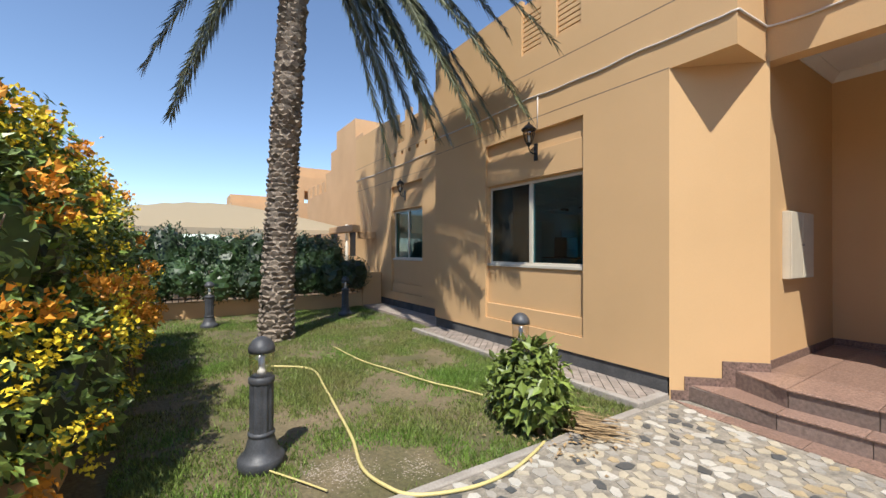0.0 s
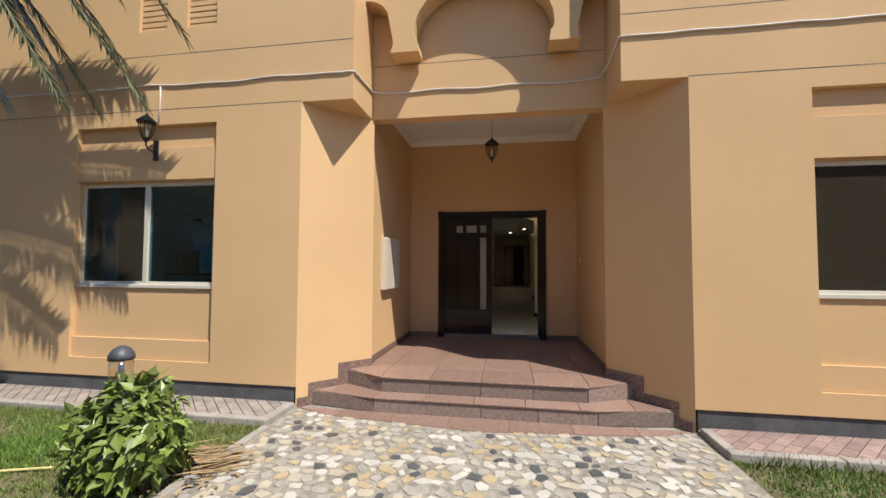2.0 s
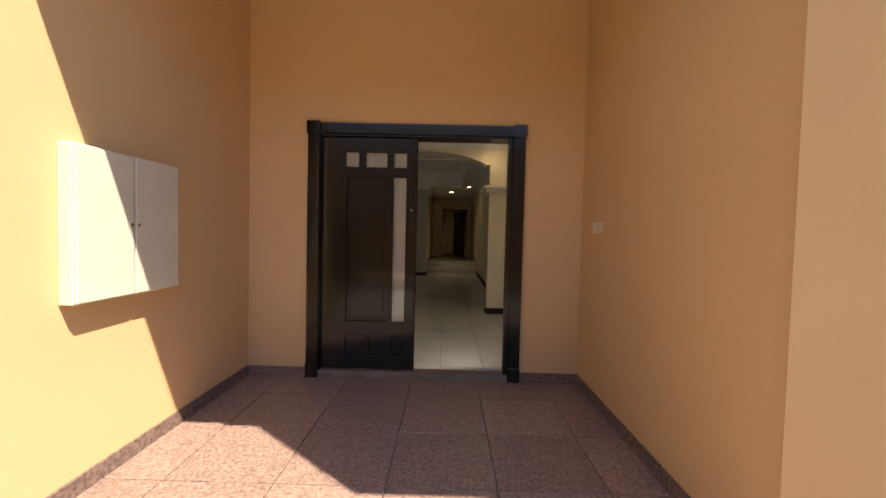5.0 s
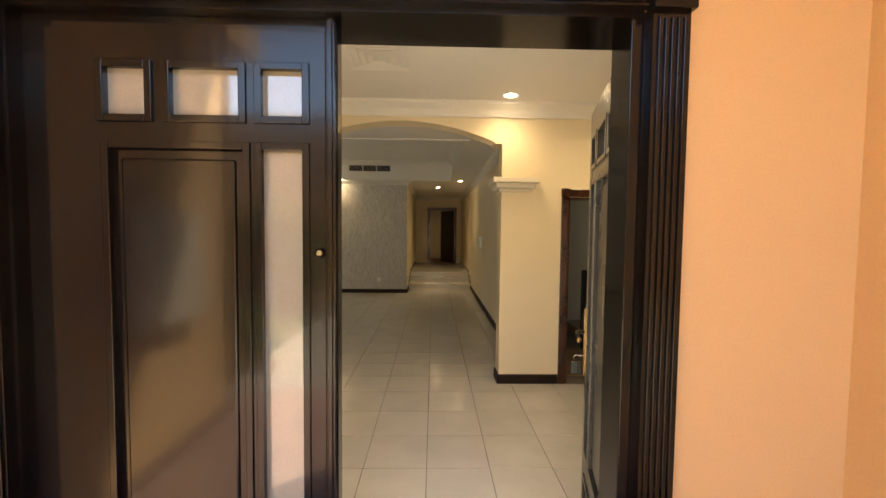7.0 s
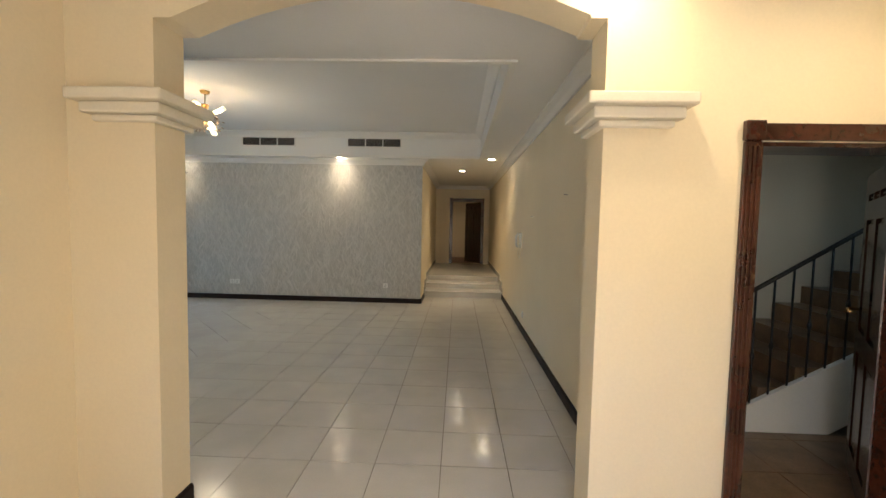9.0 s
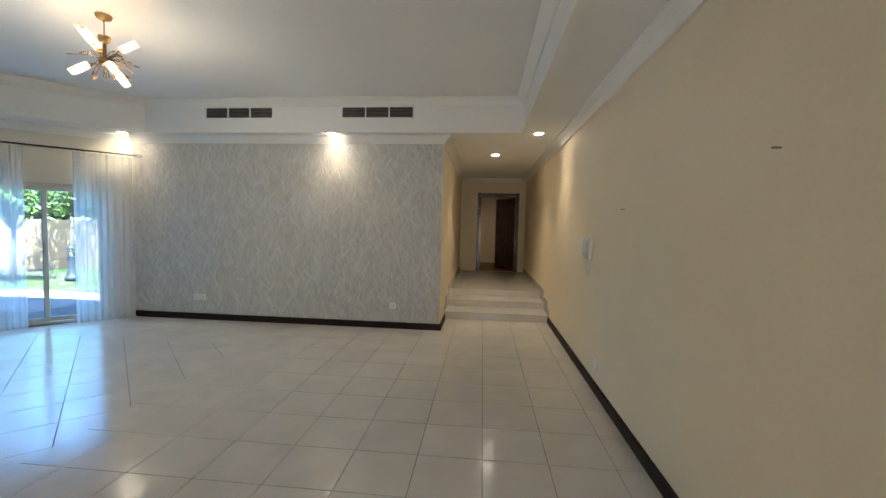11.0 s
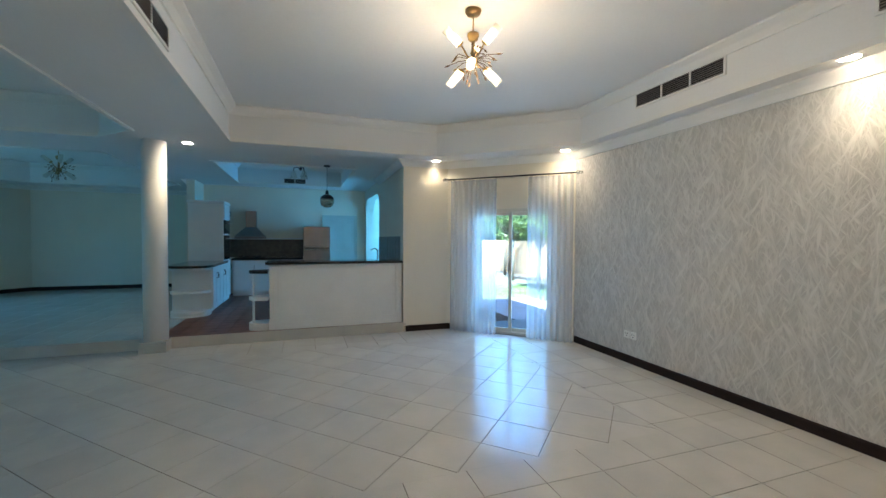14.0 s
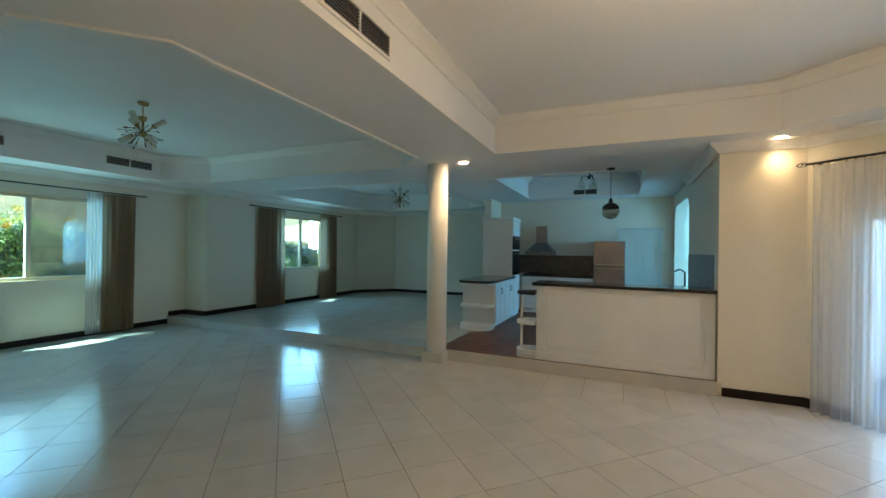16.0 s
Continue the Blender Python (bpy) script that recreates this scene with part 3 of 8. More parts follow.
# tall block above, right of the parapet, and the upper storey over the porch
bm = bmesh.new()
box(bm, -3.25, -1.465, FY, FY + 0.69, 5.052, 7.5)
box(bm, -2.10, -1.465, FY, -2.25, 3.15, 5.052)
structure("wall_upper_left", bm, M_STUCCO)
# closed room behind the window of the other side
bm = bmesh.new()
box(bm, 2.955, 9.0, 0.3, 0.5, -0.6, 3.2)
box(bm, 8.8, 9.0, -2.65, 0.3, -0.6, 3.2)
box(bm, 2.15, 2.35, -2.2, -0.3, -0.3, 3.1)
structure("wall_side_room", bm, M_CREAM2)
bm = bmesh.new()
box(bm, 2.36, 8.79, -2.64, 0.29, 2.9, 3.1)
structure("ceiling_side_room", bm, M_CEIL)
bm = bmesh.new()
box(bm, 2.36, 8.79, -2.64, 0.29, -0.3, 0.0)
structure("floor_side_room", bm, M_TILE)
# unseen plain wall added across the lane to darken reflections in the panes
bm = bmesh.new()
box(bm, -26.0, 30.0, -17.6, -17.0, -0.6, 6.5, 0.02)
structure("wall_unseen_backdrop", bm, M_STUCCO_NEXT)
bm = bmesh.new()
box(bm, 1.465, 2.11, FY, -2.25, 3.15, 7.5)
structure("wall_upper_right", bm, M_STUCCO)
bm = bmesh.new()
box(bm, -2.1, 2.11, -2.25, -2.05, 3.15, 7.5)
structure("wall_upper_middle", bm, M_STUCCO)
# splayed cheeks and porch sides
bm = bmesh.new()
prism(bm, [(-2.10, FY + 0.001), (-1.44, -2.245), (-1.485, -2.244), (-1.485, 0.0), (-1.75, 0.0), (-1.75, -2.35), (-2.10, -2.35)], -0.6, 3.15)
box(bm, -1.75, -1.485, -2.05, 0.0, 3.15, 3.75)
structure("wall_porch_left", bm, M_STUCCO)
bm = bmesh.new()
prism(bm, [(2.11, FY + 0.001), (2.11, -2.35), (1.75, -2.35), (1.75, 0.0), (1.475, 0.0), (1.475, -2.244), (1.44, -2.245)], -0.6, 3.15)
box(bm, 1.475, 1.75, -2.05, 0.0, 3.15, 3.75)
structure("wall_porch_right", bm, M_STUCCO)
bm = bmesh.new()
wall_grid(bm, "x", -1.75, 2.95, -0.6, 4.2, 0.0, 0.10, [(-0.87, 0.87, -0.06, 2.12)])
structure("wall_front_door", bm, M_STUCCO)
bm = bmesh.new()
wall_grid(bm, "x", -1.46, 2.75, 0.0, EZ, 0.10, 0.20, [(-0.87, 0.87, 0.0, 2.12)])
structure("wall_entry_front", bm, M_CREAM)
bm = bmesh.new()
box(bm, -1.485, 1.475, -2.05, 0.0, 3.545, 3.65)
structure("ceiling_porch", bm, M_CEIL)
bm = bmesh.new()
sweep(bm, [(-1.485, -2.05, 3.545), (-1.485, 0, 3.545), (1.475, 0, 3.545), (1.475, -2.05, 3.545)], COVE)
structure("trim_porch_cove", bm, M_WHITE)

# arch screen on the upper storey, carried on corbels
def arch_screen():
    poly = [(-1.465, 7.4), (-1.465, 4.0)]
    for i in range(9):                                    # half arch at the side
        a = math.pi / 2 * i / 8
        poly.append((-1.465 + 0.30 * math.sin(a), 4.55 - 0.25 * (1 - math.cos(a))))
    poly += [(-1.10, 3.98), (-1.14, 3.86), (-0.78, 3.86), (-0.80, 3.98), (-0.84, 4.05)]
    for i in range(17):
        a = math.pi - math.pi * i / 16
        poly.append((0.84 * math.cos(a), 4.12 + 0.62 * math.sin(a)))
    poly += [(0.84, 4.05), (0.80, 3.98), (0.78, 3.86), (1.14, 3.86), (1.10, 3.98)]
    for i in range(9):
        a = math.pi / 2 * (1 - i / 8)
        poly.append((1.465 - 0.30 * math.sin(a), 4.55 - 0.25 * (1 - math.cos(a))))
    poly += [(1.465, 4.0), (1.465, 7.4)]
    return poly


bm = bmesh.new()
_p = arch_screen()
_p = [q for i, q in enumerate(_p) if q[1] >= 4.3 or abs(q[0]) < 1.2]
slab_xz(bm, _p, -2.57, -2.30)
structure("wall_arch_screen", bm, M_STUCCO)

# ---- structure: inside ----
AY = 2.84                        # arch wall, entry face
WX, RX = -6.25, 1.25             # edge of the raised floor, right-hand wall
RZ = 0.14                        # raised floor
HZ = 0.33                        # landing of the corridor

bm = bmesh.new()
_n = 48
_sq = lambda v: math.copysign(abs(v) ** 0.62, v)
NICHE = [(2.18 + 0.36 * _sq(math.cos(2 * math.pi * k / _n)), 1.29 + 0.66 * _sq(math.sin(2 * math.pi * k / _n))) for k in range(_n)]
poly_plate(bm, [(0.10, 0.0), (AY + 0.2, 0.0), (AY + 0.2, EZ), (0.10, EZ)], [NICHE], 0.0, 0.22)
bmesh.ops.transform(bm, matrix=Matrix(((0, 0, 1, -1.68), (1, 0, 0, 0), (0, 1, 0, 0), (0, 0, 0, 1))), verts=bm.verts)
bmesh.ops.recalc_face_normals(bm, faces=bm.faces)
structure("wall_entry_left", bm, M_CREAM)
bm = bmesh.new()
box(bm, 2.75, 2.95, 0.10, AY, 0.0, EZ)
structure("wall_entry_right", bm, M_CREAM)

# arch wall with the stair door
bm = bmesh.new()
poly = [(-1.46, 0.0), (-1.05, 0.0), (-1.05, 2.36), (-0.97, 2.36)]
for i in range(15):
    x = -0.935 + 1.80 * i / 14
    poly.append((x, 2.375 + 0.19 * (1 - ((x + 0.035) / 0.9) ** 2)))
poly += [(0.87, 2.36), (0.94, 2.36), (0.94, 0.0), (1.60, 0.0), (1.60, 1.85), (2.39, 1.85), (2.39, 0.0), (2.75, 0.0), (2.75, EZ), (-1.46, EZ)]
slab_xz(bm, poly, AY, AY + 0.2)
structure("wall_arch", bm, M_CREAM)
bm = bmesh.new()
box(bm, -1.75, 2.75, AY, AY + 0.2, EZ + 0.002, 3.4)
structure("wall_arch_above", bm, M_CREAM)
bm = bmesh.new()
box(bm, -1.46, 2.75, 0.20, AY, EZ, EZ + 0.1)
structure("ceiling_entry", bm, M_CEIL)
bm = bmesh.new()
sweep(bm, [(-1.46, 0.2, EZ), (-1.46, AY, EZ), (2.75, AY, EZ), (2.75, 0.2, EZ)], COVE_BIG)
structure("trim_entry_cove", bm, M_WHITE)

# right-hand wall, corridor
bm = bmesh.new()
box(bm, RX, RX + 0.2, AY + 0.2, 13.4, 0.0, 3.3)
structure("wall_right", bm, M_CREAM)
bm = bmesh.new()
box(bm, -4.92, -0.35, 8.51, 8.71, 0.0, 3.3)
structure("wall_wallpaper", bm, M_WALLPAPER)
bm = bmesh.new()
box(bm, -0.55, -0.346, 8.5105, 13.2, 0.0, 2.9)
structure("wall_corridor_left", bm, M_CREAM)
bm = bmesh.new()
wall_grid(bm, "x", -0.35, RX, 0.0, 2.9, 13.2, 13.4, [(0.14, 1.02, HZ, 2.21)])
structure("wall_corridor_end", bm, M_CREAM)
bm = bmesh.new()
box(bm, -0.6, 0.0, 13.4, 16.0, 0, 2.9)
box(bm, 2.2, 2.4, 13.4, 16.0, 0, 2.9)
box(bm, 0.0, 2.2, 15.8, 16.0, 0, 2.9)
box(bm, 1.451, 2.4, 13.2, 13.399, 0, 2.9)
structure("wall_far_room", bm, M_CREAM)
bm = bmesh.new()
box(bm, 0.0, 2.2, 13.4, 15.8, HZ - 0.1, HZ - 0.004)
structure("floor_far_room", bm, M_TERRA)
bm = bmesh.new()
box(bm, 0.0, 2.2, 13.4, 15.8, 2.7, 2.8)
structure("ceiling_far_room", bm, M_CEIL)

# patio corner: short ivory wall, then the splayed wall with the glass door
P0, P1 = Vector((WX, 7.09, 0)), Vector((-4.92, 8.51, 0))
PD = (P1 - P0).normalized()
PN = Vector((PD.y, -PD.x, 0))            # into the room
PL = (P1 - P0).length
PTURN = math.degrees(math.atan2(PD.y, PD.x))
PM = Matrix.Translation(P0) @ Matrix.Rotation(radians(PTURN), 4, "Z")
DOOR0, DOOR1, DOORH = 0.36, 1.64, 1.90
bm = bmesh.new()
wall_grid(bm, "x", 0, PL, 0, 3.3, 0.0, 0.2, [(DOOR0, DOOR1, 0.0, DOORH)])
bmesh.ops.transform(bm, matrix=PM, verts=bm.verts)
structure("wall_patio", bm, M_CREAM2)
bm = bmesh.new()
box(bm, WX - 0.2, WX, 6.36, 7.09, 0, 3.3)
structure("wall_ivory", bm, M_CREAM2)

# living room beside the entry, dining side, kitchen
bm = bmesh.new()
box(bm, -1.955, -1.755, -2.34, AY + 0.2, 0.0, 3.3)
box(bm, -2.30, -2.101, -2.70, -2.34, 0.0, 3.3)
box(bm, -2.30, -1.956, -2.345, -2.30, 0.0, 3.3)
structure("wall_living_east", bm, M_CREAM2)
bm = bmesh.new()
wall_grid(bm, "x", -6.66, -2.30, 0, 3.3, FY + 0.252, FY + 0.262, [W1])
structure("wall_living_south", bm, M_CREAM2)
bm = bmesh.new()
box(bm, -6.656, -6.60, FY + 0.27, SY + 0.26, 0, 3.3)
structure("wall_living_jog", bm, M_CREAM2)
bm = bmesh.new()
wall_grid(bm, "x", -11.6, -6.66, 0, 3.3, SY + 0.252, SY + 0.262, [W2])
structure("wall_dining_south", bm, M_CREAM2)
bm = bmesh.new()
prism(bm, [(-11.6, SY + 0.262), (-12.5, -1.25), (-12.7, -1.25), (-12.7, SY + 0.27), (-11.6, SY + 0.251)][::-1], 0, 3.3)
box(bm, -12.7, -12.5, -1.25, 2.6, 0, 3.3)
bmesh.ops.recalc_face_normals(bm, faces=bm.faces)
structure("wall_dining_west", bm, M_CREAM2)
bm = bmesh.new()
box(bm, -12.7, -9.9, 2.6, 2.75, 0, 3.3)
structure("wall_kitchen_south", bm, M_CREAM2)
bm = bmesh.new()
box(bm, -10.9, -10.7, 2.75, 8.6, 0, 3.3)
structure("wall_kitchen_west", bm, M_CREAM2)
# kitchen side wall with an arched opening to a window bay
bm = bmesh.new()
poly = [(-10.7, 3.3), (-10.7, 0), (-10.45, 0), (-10.45, 2.1)]
for i in range(9):
    a = math.pi - math.pi / 2 * i / 8
    poly.append((-10.15 + 0.3 * math.cos(a), 2.1 + 0.3 * math.sin(a)))
for i in range(1, 9):
    a = math.pi / 2 - math.pi / 2 * i / 8
    poly.append((-8.9 + 0.3 * math.cos(a), 2.1 + 0.3 * math.sin(a)))
poly += [(-8.6, 0), (WX - 0.2, 0), (WX - 0.2, 3.3)]
slab_xz(bm, poly, 6.40, 6.60)
structure("wall_kitchen_north", bm, M_CREAM2)
bm = bmesh.new()
wall_grid(bm, "x", -10.7, -7.8, 0, 3.3, 8.2, 8.4, [(-10.5, -8.1, 0.5, 2.3)])
structure("wall_bay_north", bm, M_CREAM2)
bm = bmesh.new()
box(bm, -7.9, -7.8, 6.6, 8.2, 0, 3.3)
structure("wall_bay_east", bm, M_CREAM2)

# ceilings: one low sheet with trays cut into it
TRAY1 = [(0.69, 4.03), (0.69, 8.22), (-4.45, 8.22), (-5.80, 6.75), (-5.80, 4.03)]
TRAY2 = [(-2.63, 3.08), (-5.62, 3.08), (-6.1, 2.6), (-6.1, -1.3), (-5.6, -1.9), (-2.7, -1.9), (-2.15, -1.3), (-2.15, 2.6)][::-1]
TRAY3 = [(-7.2, 2.2), (-7.2, -0.9), (-7.7, -1.4), (-11.0, -1.4), (-11.6, -0.8), (-11.6, 1.6), (-11.0, 2.2)][::-1]
TRAY4 = [(-7.35, 3.55), (-7.35, 5.75), (-10.0, 5.75), (-10.0, 3.55)][::-1]


bm = bmesh.new()
poly_plate(bm, [(-12.6, -2.08), (-6.62, -2.08), (-6.62, -2.68), (-2.15, -2.68), (-2.15, -2.3), (-1.76, -2.3), (-1.76, AY + 0.2), (RX, AY + 0.2), (RX, 13.2), (-0.36, 13.2), (-0.36, 8.51), (-0.6, 8.51), (-12.6, 8.51)], [], TZ + 0.15, TZ + 0.25)
structure("ceiling_roof", bm, M_CEIL)
bm = bmesh.new()
poly_plate(bm, [(-12.55, -2.085), (-6.62, -2.085), (-6.62, -2.66), (-2.15, -2.66), (-2.15, -2.3), (-1.76, -2.3), (-1.76, AY + 0.201), (RX, AY + 0.201), (RX, 8.51), (-12.55, 8.51)], [TRAY1, TRAY2, TRAY3, TRAY4], LZ, TZ)
structure("ceiling_low", bm, M_CEIL)
bm = bmesh.new()
poly_plate(bm, [(-12.55, -2.085), (-6.62, -2.085), (-6.62, -2.66), (-2.15, -2.66), (-2.15, -2.3), (-1.76, -2.3), (-1.76, AY + 0.201), (RX, AY + 0.201), (RX, 8.51), (-12.55, 8.51)], [], TZ + 0.003, TZ + 0.1)
structure("ceiling_tray", bm, M_CEIL)
bm = bmesh.new()
box(bm, -0.346, RX, 8.512, 13.2, LZ, LZ + 0.2)
structure("ceiling_corridor", bm, M_CEIL)
for k, tr in enumerate((TRAY1, TRAY2, TRAY3, TRAY4)):
    bm = bmesh.new()
    area = sum(tr[i][0] * tr[(i + 1) % len(tr)][1] - tr[(i + 1) % len(tr)][0] * tr[i][1] for i in range(len(tr)))
    pts = [(x, y, TZ) for x, y in (tr if area < 0 else tr[::-1])]
    sweep(bm, pts, COVE, closed=True)
    structure("trim_tray_cove_%d" % (k + 1), bm, M_WHITE)
    bm = bmesh.new()
    sweep(bm, [(x, y, LZ) for x, y, _ in pts], ((-0.028, -0.016), (0.022, -0.016), (0.022, 0.03), (0.0, 0.03), (0, 0), (-0.028, 0)), closed=True)
    structure("trim_tray_lip_%d" % (k + 1), bm, M_WHITE)
bm = bmesh.new()
sweep(bm, [(-8.6, 6.40, LZ), (WX, 6.40 - 0.04, LZ), (WX, 7.09, LZ), (-4.92, 8.51, LZ), (-0.346, 8.51, LZ), (-0.346, 13.2, LZ), (RX, 13.2, LZ), (RX, AY + 0.2, LZ)], COVE)
structure("trim_cove_living", bm, M_WHITE)
bm = bmesh.new()
sweep(bm, [(-1.955, -2.30, LZ), (-2.30, -2.30, LZ), (-2.30, -2.683, LZ), (-6.60, -2.683, LZ), (-6.60, SY + 0.262, LZ), (-11.6, SY + 0.262, LZ), (-12.5, -1.25, LZ), (-12.5, 2.6, LZ), (-9.9, 2.6, LZ)], COVE)
structure("trim_cove_dining", bm, M_WHITE)

# skirtings
bm = bmesh.new()
sweep(bm, [(-1.46, 0.2, 0), (-1.46, AY, 0), (-1.05, AY, 0), (-1.05, AY + 0.2, 0)], SKIRT)
structure("baseboard_entry_left", bm, M_SKIRT)
bm = bmesh.new()
sweep(bm, [(0.94, AY + 0.2, 0), (0.94, AY, 0), (1.525, AY, 0)], SKIRT)
structure("baseboard_arch_right", bm, M_SKIRT)
bm = bmesh.new()
sweep(bm, [(2.465, AY, 0), (2.75, AY, 0), (2.75, 0.2, 0), (0.97, 0.2, 0)], SKIRT)
structure("baseboard_entry_right", bm, M_SKIRT)
bm = bmesh.new()
sweep(bm, [(RX, 9.25, 0), (RX, AY + 0.2, 0)], SKIRT)
structure("baseboard_right_wall", bm, M_SKIRT)
bm = bmesh.new()
sweep(bm, [(-4.9, 8.51, 0), (-0.346, 8.51, 0), (-0.346, 9.2, 0)], SKIRT)
structure("baseboard_wallpaper", bm, M_SKIRT)
bm = bmesh.new()
sweep(bm, [(WX, 6.40, 0), (WX, 7.09, 0), (P0.x + PD.x * DOOR0, P0.y + PD.y * DOOR0, 0)], SKIRT)
structure("baseboard_ivory", bm, M_SKIRT)
bm = bmesh.new()
sweep(bm, [(-1.955, AY, 0), (-1.955, -2.30, 0), (-2.30, -2.30, 0), (-2.30, -2.683, 0), (-6.24, -2.683, 0)], SKIRT)
structure("baseboard_living", bm, M_SKIRT)
bm = bmesh.new()
sweep(bm, [(-6.26, -2.683, RZ), (-6.60, -2.683, RZ), (-6.60, SY + 0.262, RZ), (-11.6, SY + 0.262, RZ), (-12.5, -1.25, RZ), (-12.5, 2.6, RZ), (-9.9, 2.6, RZ)], SKIRT)
structure("baseboard_dining", bm, M_SKIRT)

# floors
bm = bmesh.new()
box(bm, -1.53, 2.75, 0.1, AY + 0.2, -0.3, -0.006)
box(bm, -0.87, 0.87, 0.0, 0.1, -0.3, -0.006)
box(bm, WX - 0.3, RX, AY + 0.2, 9.3, -0.3, -0.006)
box(bm, WX - 0.3, -1.76, -2.35, AY + 0.2, -0.3, -0.006)
box(bm, WX - 0.3, -2.2, -2.7, -2.35, -0.3, -0.006)
box(bm, -1.76, -1.53, 0.0, AY + 0.2, -0.3, -0.006)
structure("floor", bm, M_GROUT)
bm = bmesh.new()
box(bm, -12.6, WX, -2.1, 3.12, -0.3, RZ - 0.006)
box(bm, -6.6, WX, -2.69, -2.1, -0.3, RZ - 0.006)
structure("floor_raised", bm, M_TILE)
bm = bmesh.new()
box(bm, -10.7, WX, 3.12, 6.4, -0.3, RZ - 0.006)
box(bm, -10.7, -7.9, 6.4, 8.2, -0.3, RZ - 0.006)
structure("floor_kitchen", bm, M_TERRA)
bm = bmesh.new()
box(bm, -0.346, RX, 9.25, 9.70, 0.0, 0.11)
box(bm, -0.346, RX, 9.70, 10.15, 0.0, 0.22)
box(bm, -0.346, RX, 10.15, 13.2, 0.0, HZ)
structure("floor_corridor_steps", bm, M_TILE)

# outside ground
bm = bmesh.new()
box(bm, -600, 600, -600, 600, -1.0, -0.46)
structure("ground", bm, M_SOIL)
bm = bmesh.new()
box(bm, -10.8, -2.1, -8.3, -3.5, -0.5, -0.41)
structure("lawn_bed", bm, M_LAWN)
bm = bmesh.new()
box(bm, -2.1, 2.15, -11, -2.6, -0.5, -0.405)
structure("path", bm, M_MORTAR)
bm = bmesh.new()
box(bm, 2.15, 9.0, -8.3, -3.5, -0.5, -0.41)
structure("lawn_bed_right", bm, M_LAWN)


# ---- outside: paving, steps, windows, door ----
bm = bmesh.new()
box(bm, -1.50, 1.50, -2.24, -0.001, -0.45, -0.075)
prism(bm, [(-1.655, -2.47), (-1.15, -2.72), (1.14, -2.72), (1.655, -2.47), (1.44, -2.241), (-1.44, -2.241)], -0.45, -0.075)
prism(bm, [(-1.965, -2.80), (-1.17, -2.925), (1.2, -2.925), (1.965, -2.80), (1.65, -2.465), (-1.65, -2.465)], -0.45, -0.25)
prism(bm, [(-2.08, -2.90), (-1.68, -3.08), (0, -3.26), (1.68, -3.08), (2.08, -2.90)], -0.45, -0.41)
bmesh.ops.recalc_face_normals(bm, faces=bm.faces)
steps_base = structure("floor_porch", bm, M_KERB)
lay(grid_pieces([(-1.48, -0.003), (-1.48, -2.245), (1.47, -2.245), (1.47, -0.003)], 0.58, 0.006, (-1.16, -2.72)), "granite_tile", -0.075, -0.06, 0.002, M_GRANITE, steps_base, 0.58, 0.006)
lay(grid_pieces([(-1.44, -2.247), (-1.66, -2.48), (-1.15, -2.755), (1.14, -2.755), (1.66, -2.48), (1.44, -2.247)], 0.58, 0.006, (-1.16, -2.825)), "granite_tread", -0.075, -0.06, 0.006, M_GRANITE, steps_base, 0.58, 0.006)
lay(grid_pieces([(-1.98, -2.79), (-1.17, -2.955), (1.2, -2.955), (1.98, -2.79), (1.70, -2.46), (-1.70, -2.46)], 0.55, 0.006, (-1.17, -2.99)), "granite_tread", -0.25, -0.235, 0.006, M_GRANITE, steps_base, 0.55, 0.006)
lay(grid_pieces([(-2.08, -2.93), (-1.68, -3.10), (0.0, -3.27), (1.68, -3.10), (2.08, -2.93)], 0.62, 0.006, (-1.55, -3.30)), "granite_slab", -0.41, -0.395, 0.002, M_GRANITE, steps_base, 0.62, 0.006)


def risers(line, z0, z1, step):
    """Upright granite pieces along a plan line."""
    for a, b in zip(line, line[1:]):
        a, b = Vector((*a, 0)), Vector((*b, 0))
        n = max(1, round((b - a).length / step))
        d = (b - a) / n
        nrm = Vector((d.y, -d.x, 0)).normalized()
        for i in range(n):
            p, q = a + d * i + d * 0.006, a + d * (i + 1) - d * 0.006
            bm = bmesh.new()
            prism(bm, [(p.x, p.y), (p.x + nrm.x * 0.014, p.y + nrm.y * 0.014), (q.x + nrm.x * 0.014, q.y + nrm.y * 0.014), (q.x, q.y)], z0, z1)
            bmesh.ops.recalc_face_normals(bm, faces=bm.faces)
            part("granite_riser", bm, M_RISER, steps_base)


risers([(-1.68, -2.47), (-1.15, -2.72), (1.14, -2.72), (1.68, -2.47)], -0.236, -0.077, 0.56)
risers([(-2.0, -2.80), (-1.17, -2.925), (1.2, -2.925), (2.0, -2.80)], -0.396, -0.252, 0.56)
